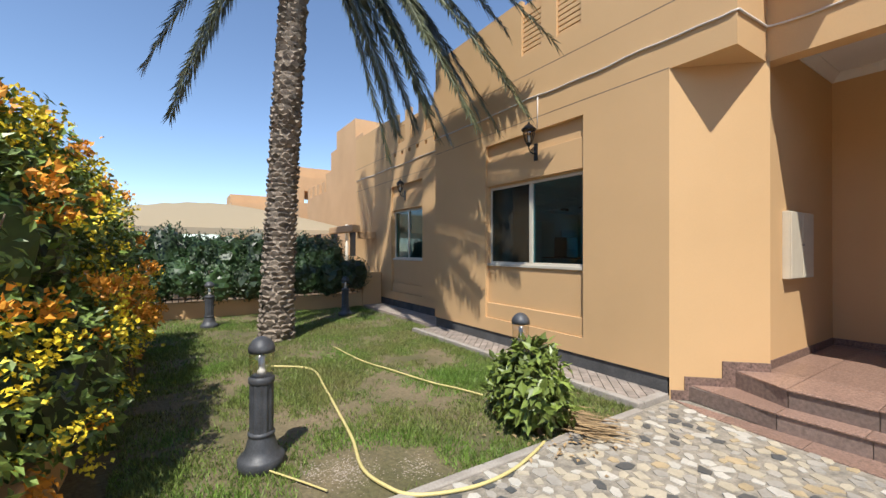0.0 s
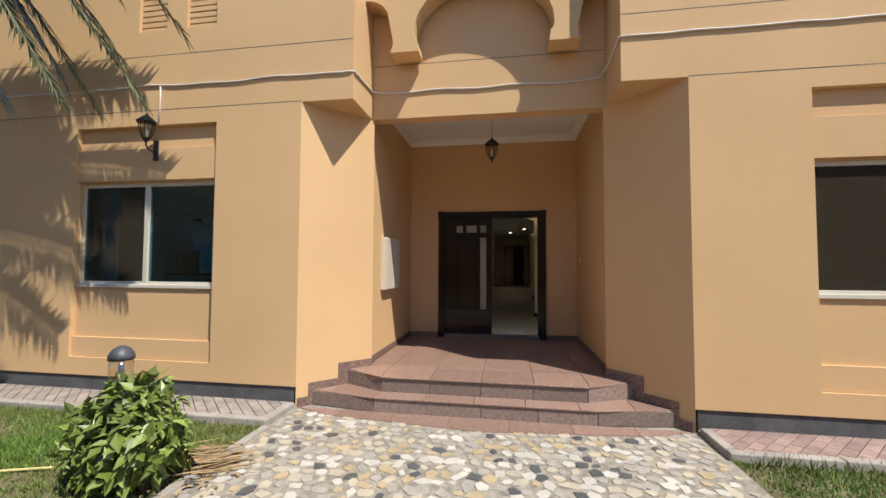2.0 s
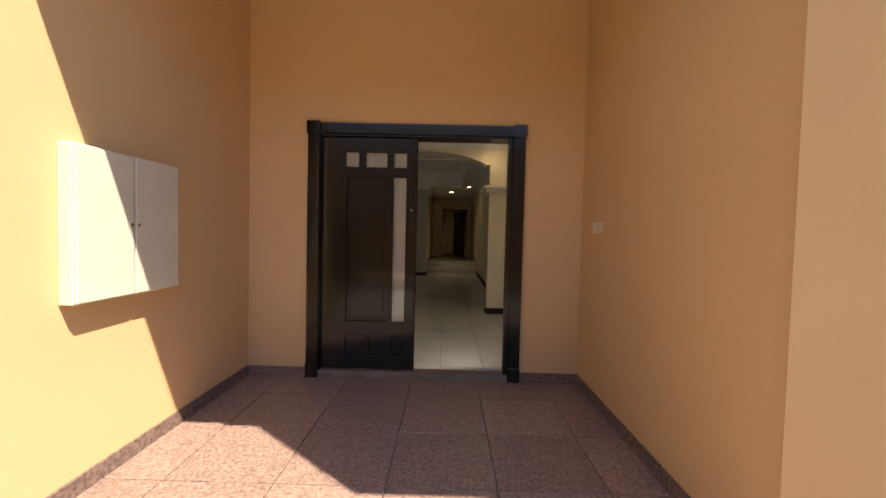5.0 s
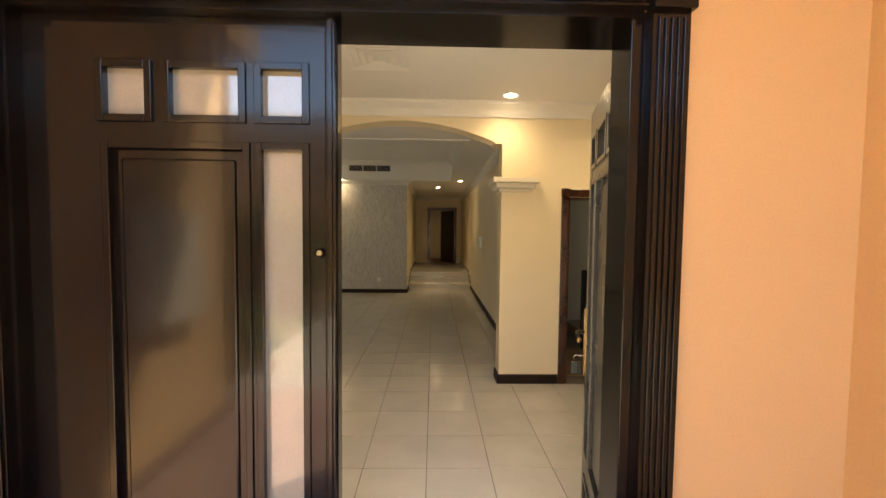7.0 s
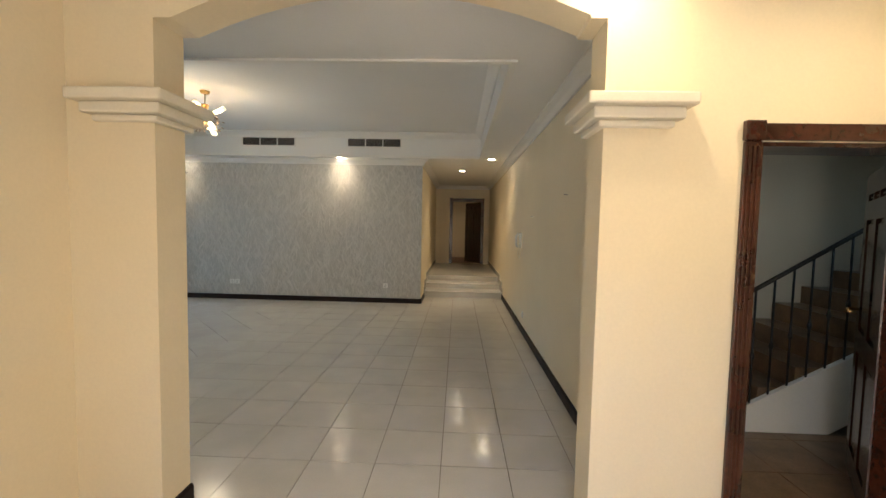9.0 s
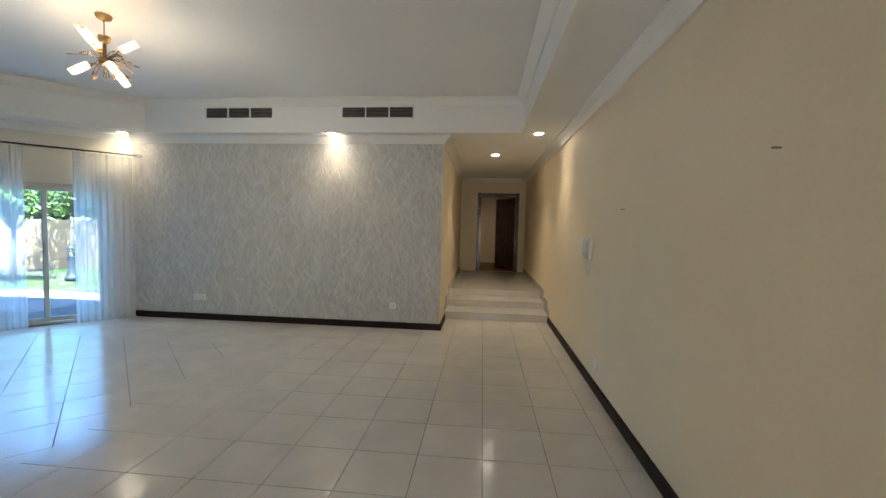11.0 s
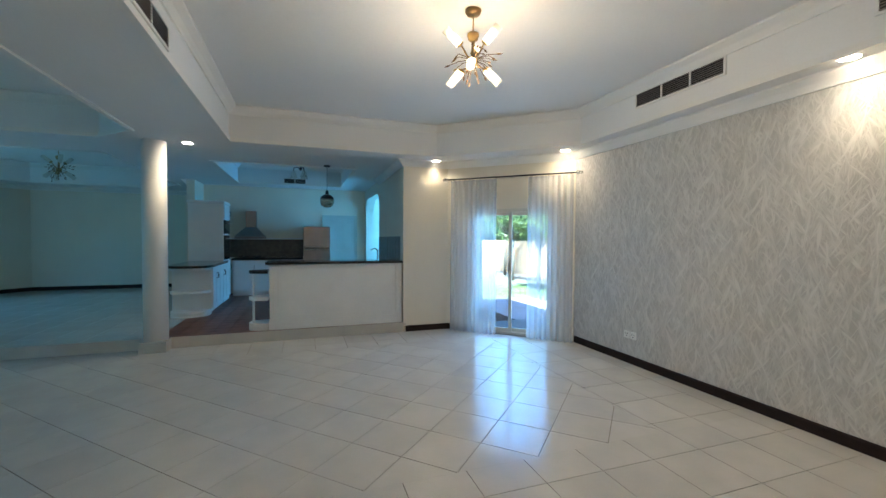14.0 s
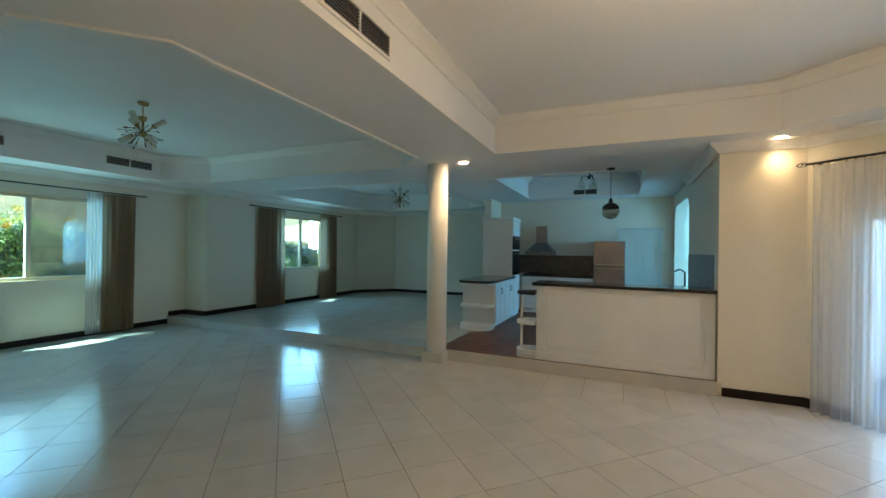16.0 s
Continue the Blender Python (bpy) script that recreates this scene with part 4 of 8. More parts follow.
# granite skirting stepping down the cheeks
for sx, x0 in ((-1, -1.485), (1, 1.475)):
    for k, (p, q, z0, z1) in enumerate((((x0, -0.01), (x0, -2.244), -0.06, 0.03), ((sx * 1.44, -2.245), (sx * 1.66, -2.478), -0.06, 0.03),
                                        ((sx * 1.66, -2.478), (sx * 1.75, -2.574), -0.235, 0.03), ((sx * 1.75, -2.574), (sx * 1.95, -2.786), -0.235, -0.15),
                                        ((sx * 1.95, -2.786), (sx * 2.0, -2.84), -0.40, -0.15), ((sx * 2.0, -2.84), (sx * 2.09, -2.936), -0.40, -0.30))):
        p, q = Vector((*p, 0)), Vector((*q, 0))
        d = (q - p).normalized()
        n = Vector((d.y, -d.x, 0)) * (1 if sx < 0 else -1)
        n = -n if n.x * sx > 0 else n
        bm = bmesh.new()
        prism(bm, [(p.x, p.y), (q.x, q.y), (q.x + n.x * 0.014, q.y + n.y * 0.014), (p.x + n.x * 0.014, p.y + n.y * 0.014)], z0, z1)
        bmesh.ops.recalc_face_normals(bm, faces=bm.faces)
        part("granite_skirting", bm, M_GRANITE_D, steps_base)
bm = bmesh.new()
sweep(bm, [(-1.485, -0.012, -0.06), (-0.96, -0.012, -0.06)], ((0, 0), (0.012, 0), (0.012, 0.09), (0, 0.09)))
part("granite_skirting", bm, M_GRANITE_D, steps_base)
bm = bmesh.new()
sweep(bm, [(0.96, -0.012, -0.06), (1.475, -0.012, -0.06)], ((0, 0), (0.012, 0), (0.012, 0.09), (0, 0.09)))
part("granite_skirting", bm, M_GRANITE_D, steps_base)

# kerbs and paver walks along the facade
for sx, x0, x1, mat in ((-1, -6.8, -2.1, M_PAVER), (1, 2.14, 9.0, M_PAVER_R)):
    bm = bmesh.new()
    box(bm, x0, x1, -3.50, FY + 0.02, -0.46, -0.372)
    walkbed = structure("pavement_left" if sx < 0 else "pavement_right", bm, M_KERB)
    lay(grid_pieces([(x0 + 0.1, -3.41), (x1 - 0.1, -3.41), (x1 - 0.1, FY + 0.02), (x0 + 0.1, FY + 0.02)], 0.2, 0.007, (x0, -3.4), turn=45 * sx, bond=0.5, width=0.1),
        "paver", -0.372, -0.348, 0.003, mat, walkbed, 0.2, 0.007, turn=45 * sx, width=0.1, keep=lambda m: -5.2 < m[0] < 5.5)
    n = 8
    for i in range(n):
        a, b = x0 + (x1 - x0) * i / n, x0 + (x1 - x0) * (i + 1) / n
        bm = bmesh.new()
        box(bm, a + 0.004, b - 0.004, -3.51, -3.415, -0.45, -0.335, 0.012)
        part("kerb_stone", bm, M_KERB, walkbed)
    xe = x1 - 0.045 if sx < 0 else x0 + 0.045
    bm = bmesh.new()
    box(bm, xe - 0.048, xe + 0.048, -3.412, FY - 0.02, -0.45, -0.335, 0.012)
    part("kerb_stone", bm, M_KERB, walkbed)
bm = bmesh.new()
box(bm, -10.7, -6.8, -2.95, SY + 0.02, -0.46, -0.36)
structure("pavement_wing", bm, M_PAVER)

# crazy paving of marble chips
path_ob = bpy.data.objects["path"]
rng = random.Random(7)
chips_rest = [([], []) for _ in M_CHIPS]
made = 0
PITCH = 0.114
for j in range(int(5.6 / PITCH)):
    for i in range(int(4.15 / PITCH)):
        cx = -2.06 + (i + 0.5 + (0.5 if j % 2 else 0)) * PITCH + rng.uniform(-0.022, 0.022)
        cy = -2.95 - (j + 0.5) * PITCH + rng.uniform(-0.022, 0.022)
        inside = cy < -2.98 - 0.27 * (1 - (cx / 2.1) ** 2) and -2.04 < cx < 2.12
        if not inside or rng.random() < 0.06:
            continue
        big = rng.uniform(0.034, 0.066)
        n = rng.choice((4, 5, 5, 6))
        a0 = rng.uniform(0, 6.28)
        st = rng.uniform(1.0, 1.5)
        ang = rng.uniform(0, 3.14)
        poly = []
        for k in range(n):
            a = a0 + 2 * math.pi * (k + rng.uniform(-0.22, 0.22)) / n
            u, v = big * st * math.cos(a), big / st ** 0.5 * math.sin(a)
            poly.append((cx + u * math.cos(ang) - v * math.sin(ang), cy + u * math.sin(ang) + v * math.cos(ang)))
        tone = rng.choices(range(5), (0.25, 0.30, 0.13, 0.11, 0.21))[0]
        top = -0.399 + rng.uniform(0, 0.003)
        if made < 300 and cy > -4.4 and rng.random() < 0.85:
            ob = new("marble_chip", piece_mesh("marble_chip", poly, -0.41, top, 0.002, M_CHIPS[tone]))
            ob.parent = path_ob
            made += 1
        else:
            vs, fs = chips_rest[tone]
            k = len(vs)
            vs += [(x, y, -0.41) for x, y in poly] + [(x, y, top) for x, y in poly]
            fs.append(tuple(range(k + n, k + 2 * n)))
            fs += [(k + q, k + (q + 1) % n, k + n + (q + 1) % n, k + n + q) for q in range(n)]
for tone, (vs, fs) in enumerate(chips_rest):
    me = bpy.data.meshes.new("marble_chips")
    me.from_pydata(vs, [], fs)
    me.materials.append(M_CHIPS[tone])
    tagged(new("marble_chips", me), kind="stuff").parent = path_ob
bm = bmesh.new()
box(bm, -2.14, -2.06, -9, -3.5, -0.45, -0.385, 0.01)
structure("trim_path_edge", bm, M_KERB)


# windows of the street side
def window(name, W, y, label, blinds):
    """Sliding window: frame, sill, two sashes with panes, a roller blind behind."""
    x0, x1, z0, z1 = W
    root = tagged(new(name), label, kind="structure")
    f = 0.045
    for nm, b in (("frame_top", (x0, x1, z1 - f, z1)), ("frame_bottom", (x0, x1, z0, z0 + f)), ("frame_left", (x0, x0 + f, z0 + f, z1 - f)), ("frame_right", (x1 - f, x1, z0 + f, z1 - f))):
        bm = bmesh.new()
        box(bm, b[0], b[1], y + 0.10, y + 0.17, b[2], b[3], 0.004)
        part("window_frame", bm, M_ALU, root)
    xm = x0 + (x1 - x0) * 0.485
    bm = bmesh.new()
    box(bm, xm - 0.03, xm + 0.03, y + 0.095, y + 0.165, z0 + f, z1 - f, 0.004)
    part("mullion", bm, M_ALU, root)
    bm = bmesh.new()
    box(bm, x0 - 0.02, x1 + 0.015, y + 0.045, y + 0.10, z0 - 0.035, z0 + 0.012, 0.006)
    part("window_sill", bm, M_ALU, root)
    for a, b in ((x0 + f, xm - 0.03), (xm + 0.03, x1 - f)):
        bm = bmesh.new()
        box(bm, a, b, y + 0.128, y + 0.134, z0 + f, z1 - f)
        p = part("pane", bm, M_GLASS, root)
    for a, b in blinds:
        bm = bmesh.new()
        box(bm, a, b, y + 0.104, y + 0.106, z0 + 0.045, z1 - 0.045)
        part("insect_screen", bm, M_SCREEN, root, "olive insect screen")
    return root


window("window_1", W1, FY, "ivory aluminium sliding window in a recessed apricot bay", [(-5.155, -4.275)])
window("window_2", W2, SY, "ivory aluminium sliding window of the set-back wing", [])
window("window_3", W3, FY, "ivory aluminium sliding window with dark insect screens", [(3.28, 4.15), (4.22, 5.15)])
# low ledge inside each recessed bay
for nm, W, y in (("trim_bay_ledge_1", W1, FY), ("trim_bay_ledge_2", W2, SY), ("trim_bay_ledge_3", W3, FY)):
    bm = bmesh.new()
    box(bm, W[0] - 0.018, W[1] + 0.018, y + 0.035, y + 0.071, 0.052, 0.30, 0.004)
    structure(nm, bm, M_STUCCO)
    bm = bmesh.new()
    box(bm, W[0] - 0.018, W[1] + 0.018, y + 0.03, y + 0.071, W[3] + 0.02, 2.968 - 0.28, 0.004)
    structure(nm.replace("ledge", "lintel"), bm, M_STUCCO)
# slatted infill of the parapet gaps
for x0, x1, y, z0, z1 in ((-4.35, -3.95, FY, 4.18, 4.85), (-3.66, -3.25, FY, 4.18, 4.85), *[(-9.75 + 0.72 * i, -9.33 + 0.72 * i, SY, 4.1, 4.62) for i in range(4)]):
    root = tagged(new("parapet_grille"), "apricot slatted parapet infill between merlons", "grille", "parapet grilles")
    n = 9
    for i in range(n):
        a = z0 + (z1 - z0) * i / n
        bm = bmesh.new()
        box(bm, x0 + 0.002, x1 - 0.002, y + 0.035, y + 0.068, a + 0.004, a + (z1 - z0) / n - 0.012, 0.003)
        part("slat", bm, M_STUCCO, root)
# thin dark fillets whose colour stands for the shade in scored grooves, and surface cables
for nm, pts in (("trim_groove_1", [(-6.85, FY - 0.001, 3.86), (-1.465, FY - 0.001, 3.86)]), ("trim_groove_2", [(1.47, FY - 0.001, 3.86), (9, FY - 0.001, 3.86)]),
                ("trim_groove_3", [(-1.46, -2.251, 3.86), (1.46, -2.251, 3.86)]), ("trim_groove_4", [(-6.85, FY - 0.001, 3.16), (-2.1, FY - 0.001, 3.16)]),
                ("trim_groove_5", [(2.11, FY - 0.001, 3.16), (9, FY - 0.001, 3.16)]), ("trim_groove_6", [(-12.9, SY - 0.001, 3.9), (-6.87, SY - 0.001, 3.9)]),
                ("trim_groove_7", [(-12.9, SY - 0.001, 3.16), (-6.87, SY - 0.001, 3.16)])):
    bm = bmesh.new()
    box(bm, pts[0][0], pts[1][0], pts[0][1], pts[0][1] + 0.002, pts[0][2] - 0.005, pts[0][2] + 0.005)
    structure(nm, bm, M_SOIL)
bm = bmesh.new()
_w = lambda x: 3.46 + 0.012 * math.sin(3.1 * x) + 0.008 * math.sin(7.7 * x)
_pts = [(-12.8 + 0.3 * i, SY - 0.012, _w(i * 0.3) + 0.05) for i in range(20)] + [(-6.87, SY - 0.012, 3.5), (-6.87, FY - 0.012, 3.46)]
_pts += [(-6.8 + 0.2 * i, FY - 0.012, _w(i * 0.2)) for i in range(27)] + [(-1.5, FY - 0.012, 3.47), (-1.452, FY - 0.002, 3.47), (-1.452, -2.30, 3.50), (-1.40, -2.265, 3.50)]
_pts += [(-1.3 + 0.2 * i, -2.264, 3.49 + 0.012 * math.sin(5 * i)) for i in range(14)] + [(1.40, -2.264, 3.52), (1.45, -2.5, 3.56), (1.452, FY - 0.002, 3.62), (1.5, FY - 0.012, 3.62)]
_pts += [(1.6 + 0.3 * i, FY - 0.012, 3.62 + 0.006 * math.sin(4 * i)) for i in range(25)]
tube(bm, _pts, 0.012, seg=6)
tagged(part("wall_cable", bm, M_CABLE), "white surface cable clipped along the apricot facade", "cable")
bm = bmesh.new()
tube(bm, [(-4.0, FY - 0.012, 3.46), (-4.0, FY - 0.012, 3.2), (-4.02, FY + 0.0, 2.98)], 0.009, seg=6)
tagged(part("lantern_cable", bm, M_CABLE), "short white cable dropping to the wall lantern", "cable")


# front door
def leaf(name, mirror, parent_at, turn, label):
    """A lacquered door leaf 0.87 wide: stiles and rails, raised panels, three small panes, one tall pane, knob and lock."""
    root = thing(name, parent_at, label, "door", turn=turn)
    s = -1 if mirror else 1
    W, H = 0.86, 2.10
    X = lambda x: (min(s * x[0], s * x[1]), max(s * x[0], s * x[1]))
    panes = [(0.215, 0.335, 1.83, 1.965), (0.395, 0.59, 1.83, 1.965), (0.645, 0.765, 1.83, 1.965), (0.645, 0.765, 0.44, 1.745)]
    panels = [(0.225, 0.60, 0.44, 1.745), (0.225, 0.40, 0.13, 0.30), (0.44, 0.60, 0.13, 0.30), (0.645, 0.765, 0.13, 0.30)]
    bm = bmesh.new()
    wall_grid(bm, "x", *X((0.0, W)), 0.008, H, 0.0, 0.045, [(*X(p[:2]), p[2], p[3]) for p in panes + panels])
    body = part("door_body", bm, M_BLACKWOOD if not mirror else M_DOORGREY, root)
    for p in panels:
        bm = bmesh.new()
        x = X(p[:2])
        box(bm, x[0], x[1], 0.014, 0.031, p[2], p[3])
        box(bm, x[0] + 0.03, x[1] - 0.03, 0.006, 0.039, p[2] + 0.03, p[3] - 0.03, 0.006)
        part("panel", bm, M_BLACKWOOD if not mirror else M_DOORGREY, root)
    for p in panes + panels:
        x = X(p[:2])
        for yy in (-0.007, 0.045):
            bm = bmesh.new()
            for b in ((x[0] - 0.016, x[0] + 0.004, p[2] - 0.016, p[3] + 0.016), (x[1] - 0.004, x[1] + 0.016, p[2] - 0.016, p[3] + 0.016),
                      (x[0] + 0.004, x[1] - 0.004, p[2] - 0.016, p[2] + 0.004), (x[0] + 0.004, x[1] - 0.004, p[3] - 0.004, p[3] + 0.016)):
                box(bm, b[0], b[1], yy, yy + 0.007, b[2], b[3], 0.002)
            part("moulding", bm, M_BLACKWOOD if not mirror else M_DOORGREY, root)
    for p in panes:
        x = X(p[:2])
        bm = bmesh.new()
        box(bm, x[0], x[1], 0.020, 0.025, p[2], p[3])
        part("pane", bm, M_GLASS_FROST, root)
    if mirror:
        bm = bmesh.new()
        for sy in (0.0455, -0.0125):
            edge = [(-W + 0.052 + sd * (0.020 + 0.006 * abs(math.sin(k * 1.3)) - 0.012 * (k in (0, 14))), 0.80 + 0.024 * k) for sd, ks in ((1, range(15)), (-1, range(14, -1, -1))) for k in ks]
            lo, hi = [bm.verts.new((x, sy, z)) for x, z in edge], [bm.verts.new((x, sy + 0.012, z)) for x, z in edge]
            bm.faces.new(lo)
            bm.faces.new(hi[::-1])
            for k in range(len(edge)):
                bm.faces.new((lo[k], hi[k], hi[(k + 1) % len(edge)], lo[(k + 1) % len(edge)]))
        bmesh.ops.recalc_face_normals(bm, faces=bm.faces)
        part("lock_plate", bm, M_BRASS, root, "ornate brass lock plate")
        bm = bmesh.new()
        for sy in (1, -1):
            c = 0.022 + sy * 0.028
            tube(bm, [(-W + 0.052, c, 1.02), (-W + 0.052, c + sy * 0.035, 1.02), (-W + 0.07, c + sy * 0.045, 1.02), (-W + 0.17, c + sy * 0.045, 1.012)], 0.009, seg=8)
        lever = part("door_handle", bm, M_IRON, root, "dark lever handle with a brass tip")
        bm = bmesh.new()
        for sy in (-1,):
            c = 0.022 + sy * 0.073
            lathe(bm, [(0.002, 0.0), (0.011, 0.006), (0.013, 0.014), (0.008, 0.024), (0.002, 0.027)], 12, m=Matrix.Translation((-W + 0.168, c, 1.012)) @ Matrix.Rotation(radians(90), 4, "Y"))
        part("tip", bm, M_BRASS, lever)
        keys = tagged(new("key_bunch"), "bunch of keys with black fobs hanging from the lock", "keys")
        keys.matrix_basis = root.matrix_basis @ Matrix.Translation((-W + 0.052, -0.014, 0.90))
        bm = bmesh.new()
        tube(bm, [(0, 0.012, 0), (0, -0.03, 0)], 0.0035, seg=6)
        tube(bm, [(0, -0.03 + 0.016 * math.cos(a), -0.014 + 0.016 * math.sin(a)) for a in [k * 0.5236 for k in range(13)]], 0.0016, seg=5)
        part("key", bm, M_STEEL, keys)
        for fx, fy, fz in ((0.008, -0.042, -0.03), (-0.010, -0.026, -0.034)):
            bm = bmesh.new()
            box(bm, fx - 0.006, fx + 0.006, fy - 0.017, fy + 0.017, fz - 0.062, fz, 0.005)
            fob = part("fob", bm, M_DARK, keys)
            bm = bmesh.new()
            for bz in (-0.02, -0.042):
                box(bm, fx - 0.0075, fx - 0.0055, fy - 0.010, fy + 0.010, fz + bz - 0.006, fz + bz + 0.006, 0.0006)
            part("button", bm, M_STEEL, fob)
        for z in (0.25, 1.05, 1.85):
            bm = bmesh.new()
            tube(bm, [(0.004, 0.05, z - 0.05), (0.004, 0.05, z + 0.05)], 0.008, seg=8)
            box(bm, -0.05, 0.0, 0.0455, 0.048, z - 0.045, z + 0.045)
            part("hinge", bm, M_STEEL, root)
    else:
        bm = bmesh.new()
        lathe(bm, [(0.014, 0), (0.014, 0.008), (0.008, 0.012), (0.012, 0.02), (0.006, 0.026)], 12, m=Matrix.Translation((0.812, 0.0, 1.455)) @ Matrix.Rotation(radians(90), 4, "X"))
        part("knob", bm, M_CHROME, root, "small round chrome knob")
        bm = bmesh.new()
        box(bm, W - 0.034, W - 0.002, -0.014, -0.001, 0.008, H, 0.005)
        box(bm, W - 0.026, W - 0.012, -0.020, -0.0145, 0.008, H, 0.002)
        part("meeting_bead", bm, M_BLACKWOOD, root)
    return root


leaf("front_door_leaf", False, (-0.85, 0.045, 0.0), 0, "closed black lacquered front door leaf with glass strip")
leaf("front_door_leaf", True, (0.855, 0.085, 0.0), -104, "open dark front door leaf with brass lock plate")
fr = tagged(new("door_1"), "black fluted timber frame of the front double door", kind="structure")
for sx in (-1, 1):
    bm = bmesh.new()
    a, b = (-0.955, -0.855) if sx < 0 else (0.855, 0.955)
    box(bm, a, b, -0.03, 0.0, -0.058, 2.105)
    for k in range(5):
        box(bm, a + 0.012 + k * 0.017, a + 0.023 + k * 0.017, -0.037, -0.03, 0.08, 2.09, 0.002)
    box(bm, a - 0.004, b + 0.004, -0.042, -0.0005, -0.058, 0.07, 0.004)
    part("door_casing", bm, M_BLACKWOOD, fr)
    bm = bmesh.new()
    box(bm, a - 0.008, b + 0.008, -0.05, -0.0005, 2.106, 2.215, 0.004)
    box(bm, a + 0.018, b - 0.018, -0.056, -0.05, 2.13, 2.19, 0.006)
    part("corner_block", bm, M_BLACKWOOD, fr)
    bm = bmesh.new()
    x = -0.868 if sx < 0 else 0.845
    box(bm, x, x + 0.023, 0.001, 0.199, -0.05, 2.118)
    part("door_jamb", bm, M_BLACKWOOD, fr)
bm = bmesh.new()
box(bm, 0.812, 0.8445, 0.002, 0.076, -0.001, 2.10, 0.003)
part("door_stop", bm, M_BLACKWOOD, fr)
bm = bmesh.new()
box(bm, -0.846, 0.846, -0.03, 0.0, 2.118, 2.206)
for k in range(5):
    box(bm, -0.84, 0.84, -0.037, -0.03, 2.127 + k * 0.0155, 2.137 + k * 0.0155, 0.002)
part("door_head", bm, M_BLACKWOOD, fr)
bm = bmesh.new()
box(bm, -0.845, 0.845, 0.001, 0.199, 2.102, 2.119)
part("door_head_lining", bm, M_BLACKWOOD, fr)
bm = bmesh.new()
box(bm, -0.845, 0.845, 0.001, 0.11, -0.058, -0.001, 0.004)
part("threshold", bm, M_GRANITE_D, fr)

# meter cabinet and switches of the porch
cab = thing("meter_cabinet", (-1.485, -1.40, 0.88), "white two-door meter cabinet fixed on the porch wall", "cabinet")
bm = bmesh.new()
box(bm, 0.0, 0.07, -0.38, 0.33, 0, 0.75, 0.006)
part("body", bm, M_METERBOX, cab)
for y0, y1 in ((-0.375, -0.03), (-0.02, 0.325)):
    bm = bmesh.new()
    box(bm, 0.071, 0.086, y0, y1, 0.006, 0.744, 0.006)
    d = part("cabinet_door", bm, M_METERBOX, cab)
    bm = bmesh.new()
    yk = y0 + 0.02 if y0 > -0.1 else y1 - 0.02
    lathe(bm, [(0.010, 0.0), (0.010, 0.004), (0.004, 0.006)], 10, m=Matrix.Translation((0.0865, yk, 0.38)) @ Matrix.Rotation(radians(90), 4, "Y"))
    part("latch", bm, M_STEEL, d)
for i, (y, m) in enumerate(((-0.24, M_PLASTIC_IV), (-0.345, M_PLASTIC), (-0.46, M_PLASTIC))):
    sw = thing("wall_switch", (1.475, y + 0.0, 1.33), "ivory plastic switch plate on the apricot porch wall", "switch", "porch switches")
    bm = bmesh.new()
    box(bm, -0.012, 0, -0.043, 0.043, -0.043, 0.043, 0.004)
    part("plate", bm, M_PLASTIC_IV if i else M_STUCCO, sw)
    if i:
        bm = bmesh.new()
        box(bm, -0.017, -0.0125, -0.012, 0.012, -0.018, 0.018, 0.002)
        part("rocker", bm, M_PLASTIC_IV, sw)
        for sy in (-0.03, 0.03):
            bm = bmesh.new()
            lathe(bm, [(0.0045, 0.0), (0.0045, 0.0015), (0.001, 0.002)], 8, m=Matrix.Translation((-0.012, sy, 0.0)) @ Matrix.Rotation(radians(-90), 4, "Y"))
            part("screw", bm, M_STEEL, sw)


# lanterns
def lantern_head(root, z, up):
    """Six-ribbed glass lantern: roof, rim, glass, ribs, finial; hangs or stands with its roof at the top."""
    bm = bmesh.new()
    lathe(bm, [(0.105, z + 0.19), (0.11, z + 0.205), (0.075, z + 0.235), (0.05, z + 0.265), (0.018, z + 0.28), (0.012, z + 0.31)], 18)
    part("roof", bm, M_IRON, root)
    bm = bmesh.new()
    lathe(bm, [(0.035, z), (0.06, z + 0.06), (0.078, z + 0.13), (0.08, z + 0.189)], 16)
    g = part("glass", bm, M_ACRYLIC, root)
    for k in range(6):
        a = k * math.pi / 3
        bm = bmesh.new()
        tube(bm, [(r * math.cos(a), r * math.sin(a), z + h) for r, h in ((0.037, -0.005), (0.064, 0.06), (0.082, 0.13), (0.086, 0.195))], 0.006, seg=5)
        part("rib", bm, M_IRON, root)
    bm = bmesh.new()
    lathe(bm, [(0.003, z - 0.09), (0.01, z - 0.075), (0.006, z - 0.06), (0.016, z - 0.04), (0.03, z - 0.02), (0.042, z - 0.004), (0.042, z + 0.004)], 14)
    part("finial", bm, M_IRON, root)
    bm = bmesh.new()
    lathe(bm, [(0.012, z + 0.004), (0.022, z + 0.05), (0.022, z + 0.09), (0.01, z + 0.12)], 10)
    part("bulb", bm, M_PLASTIC, root)


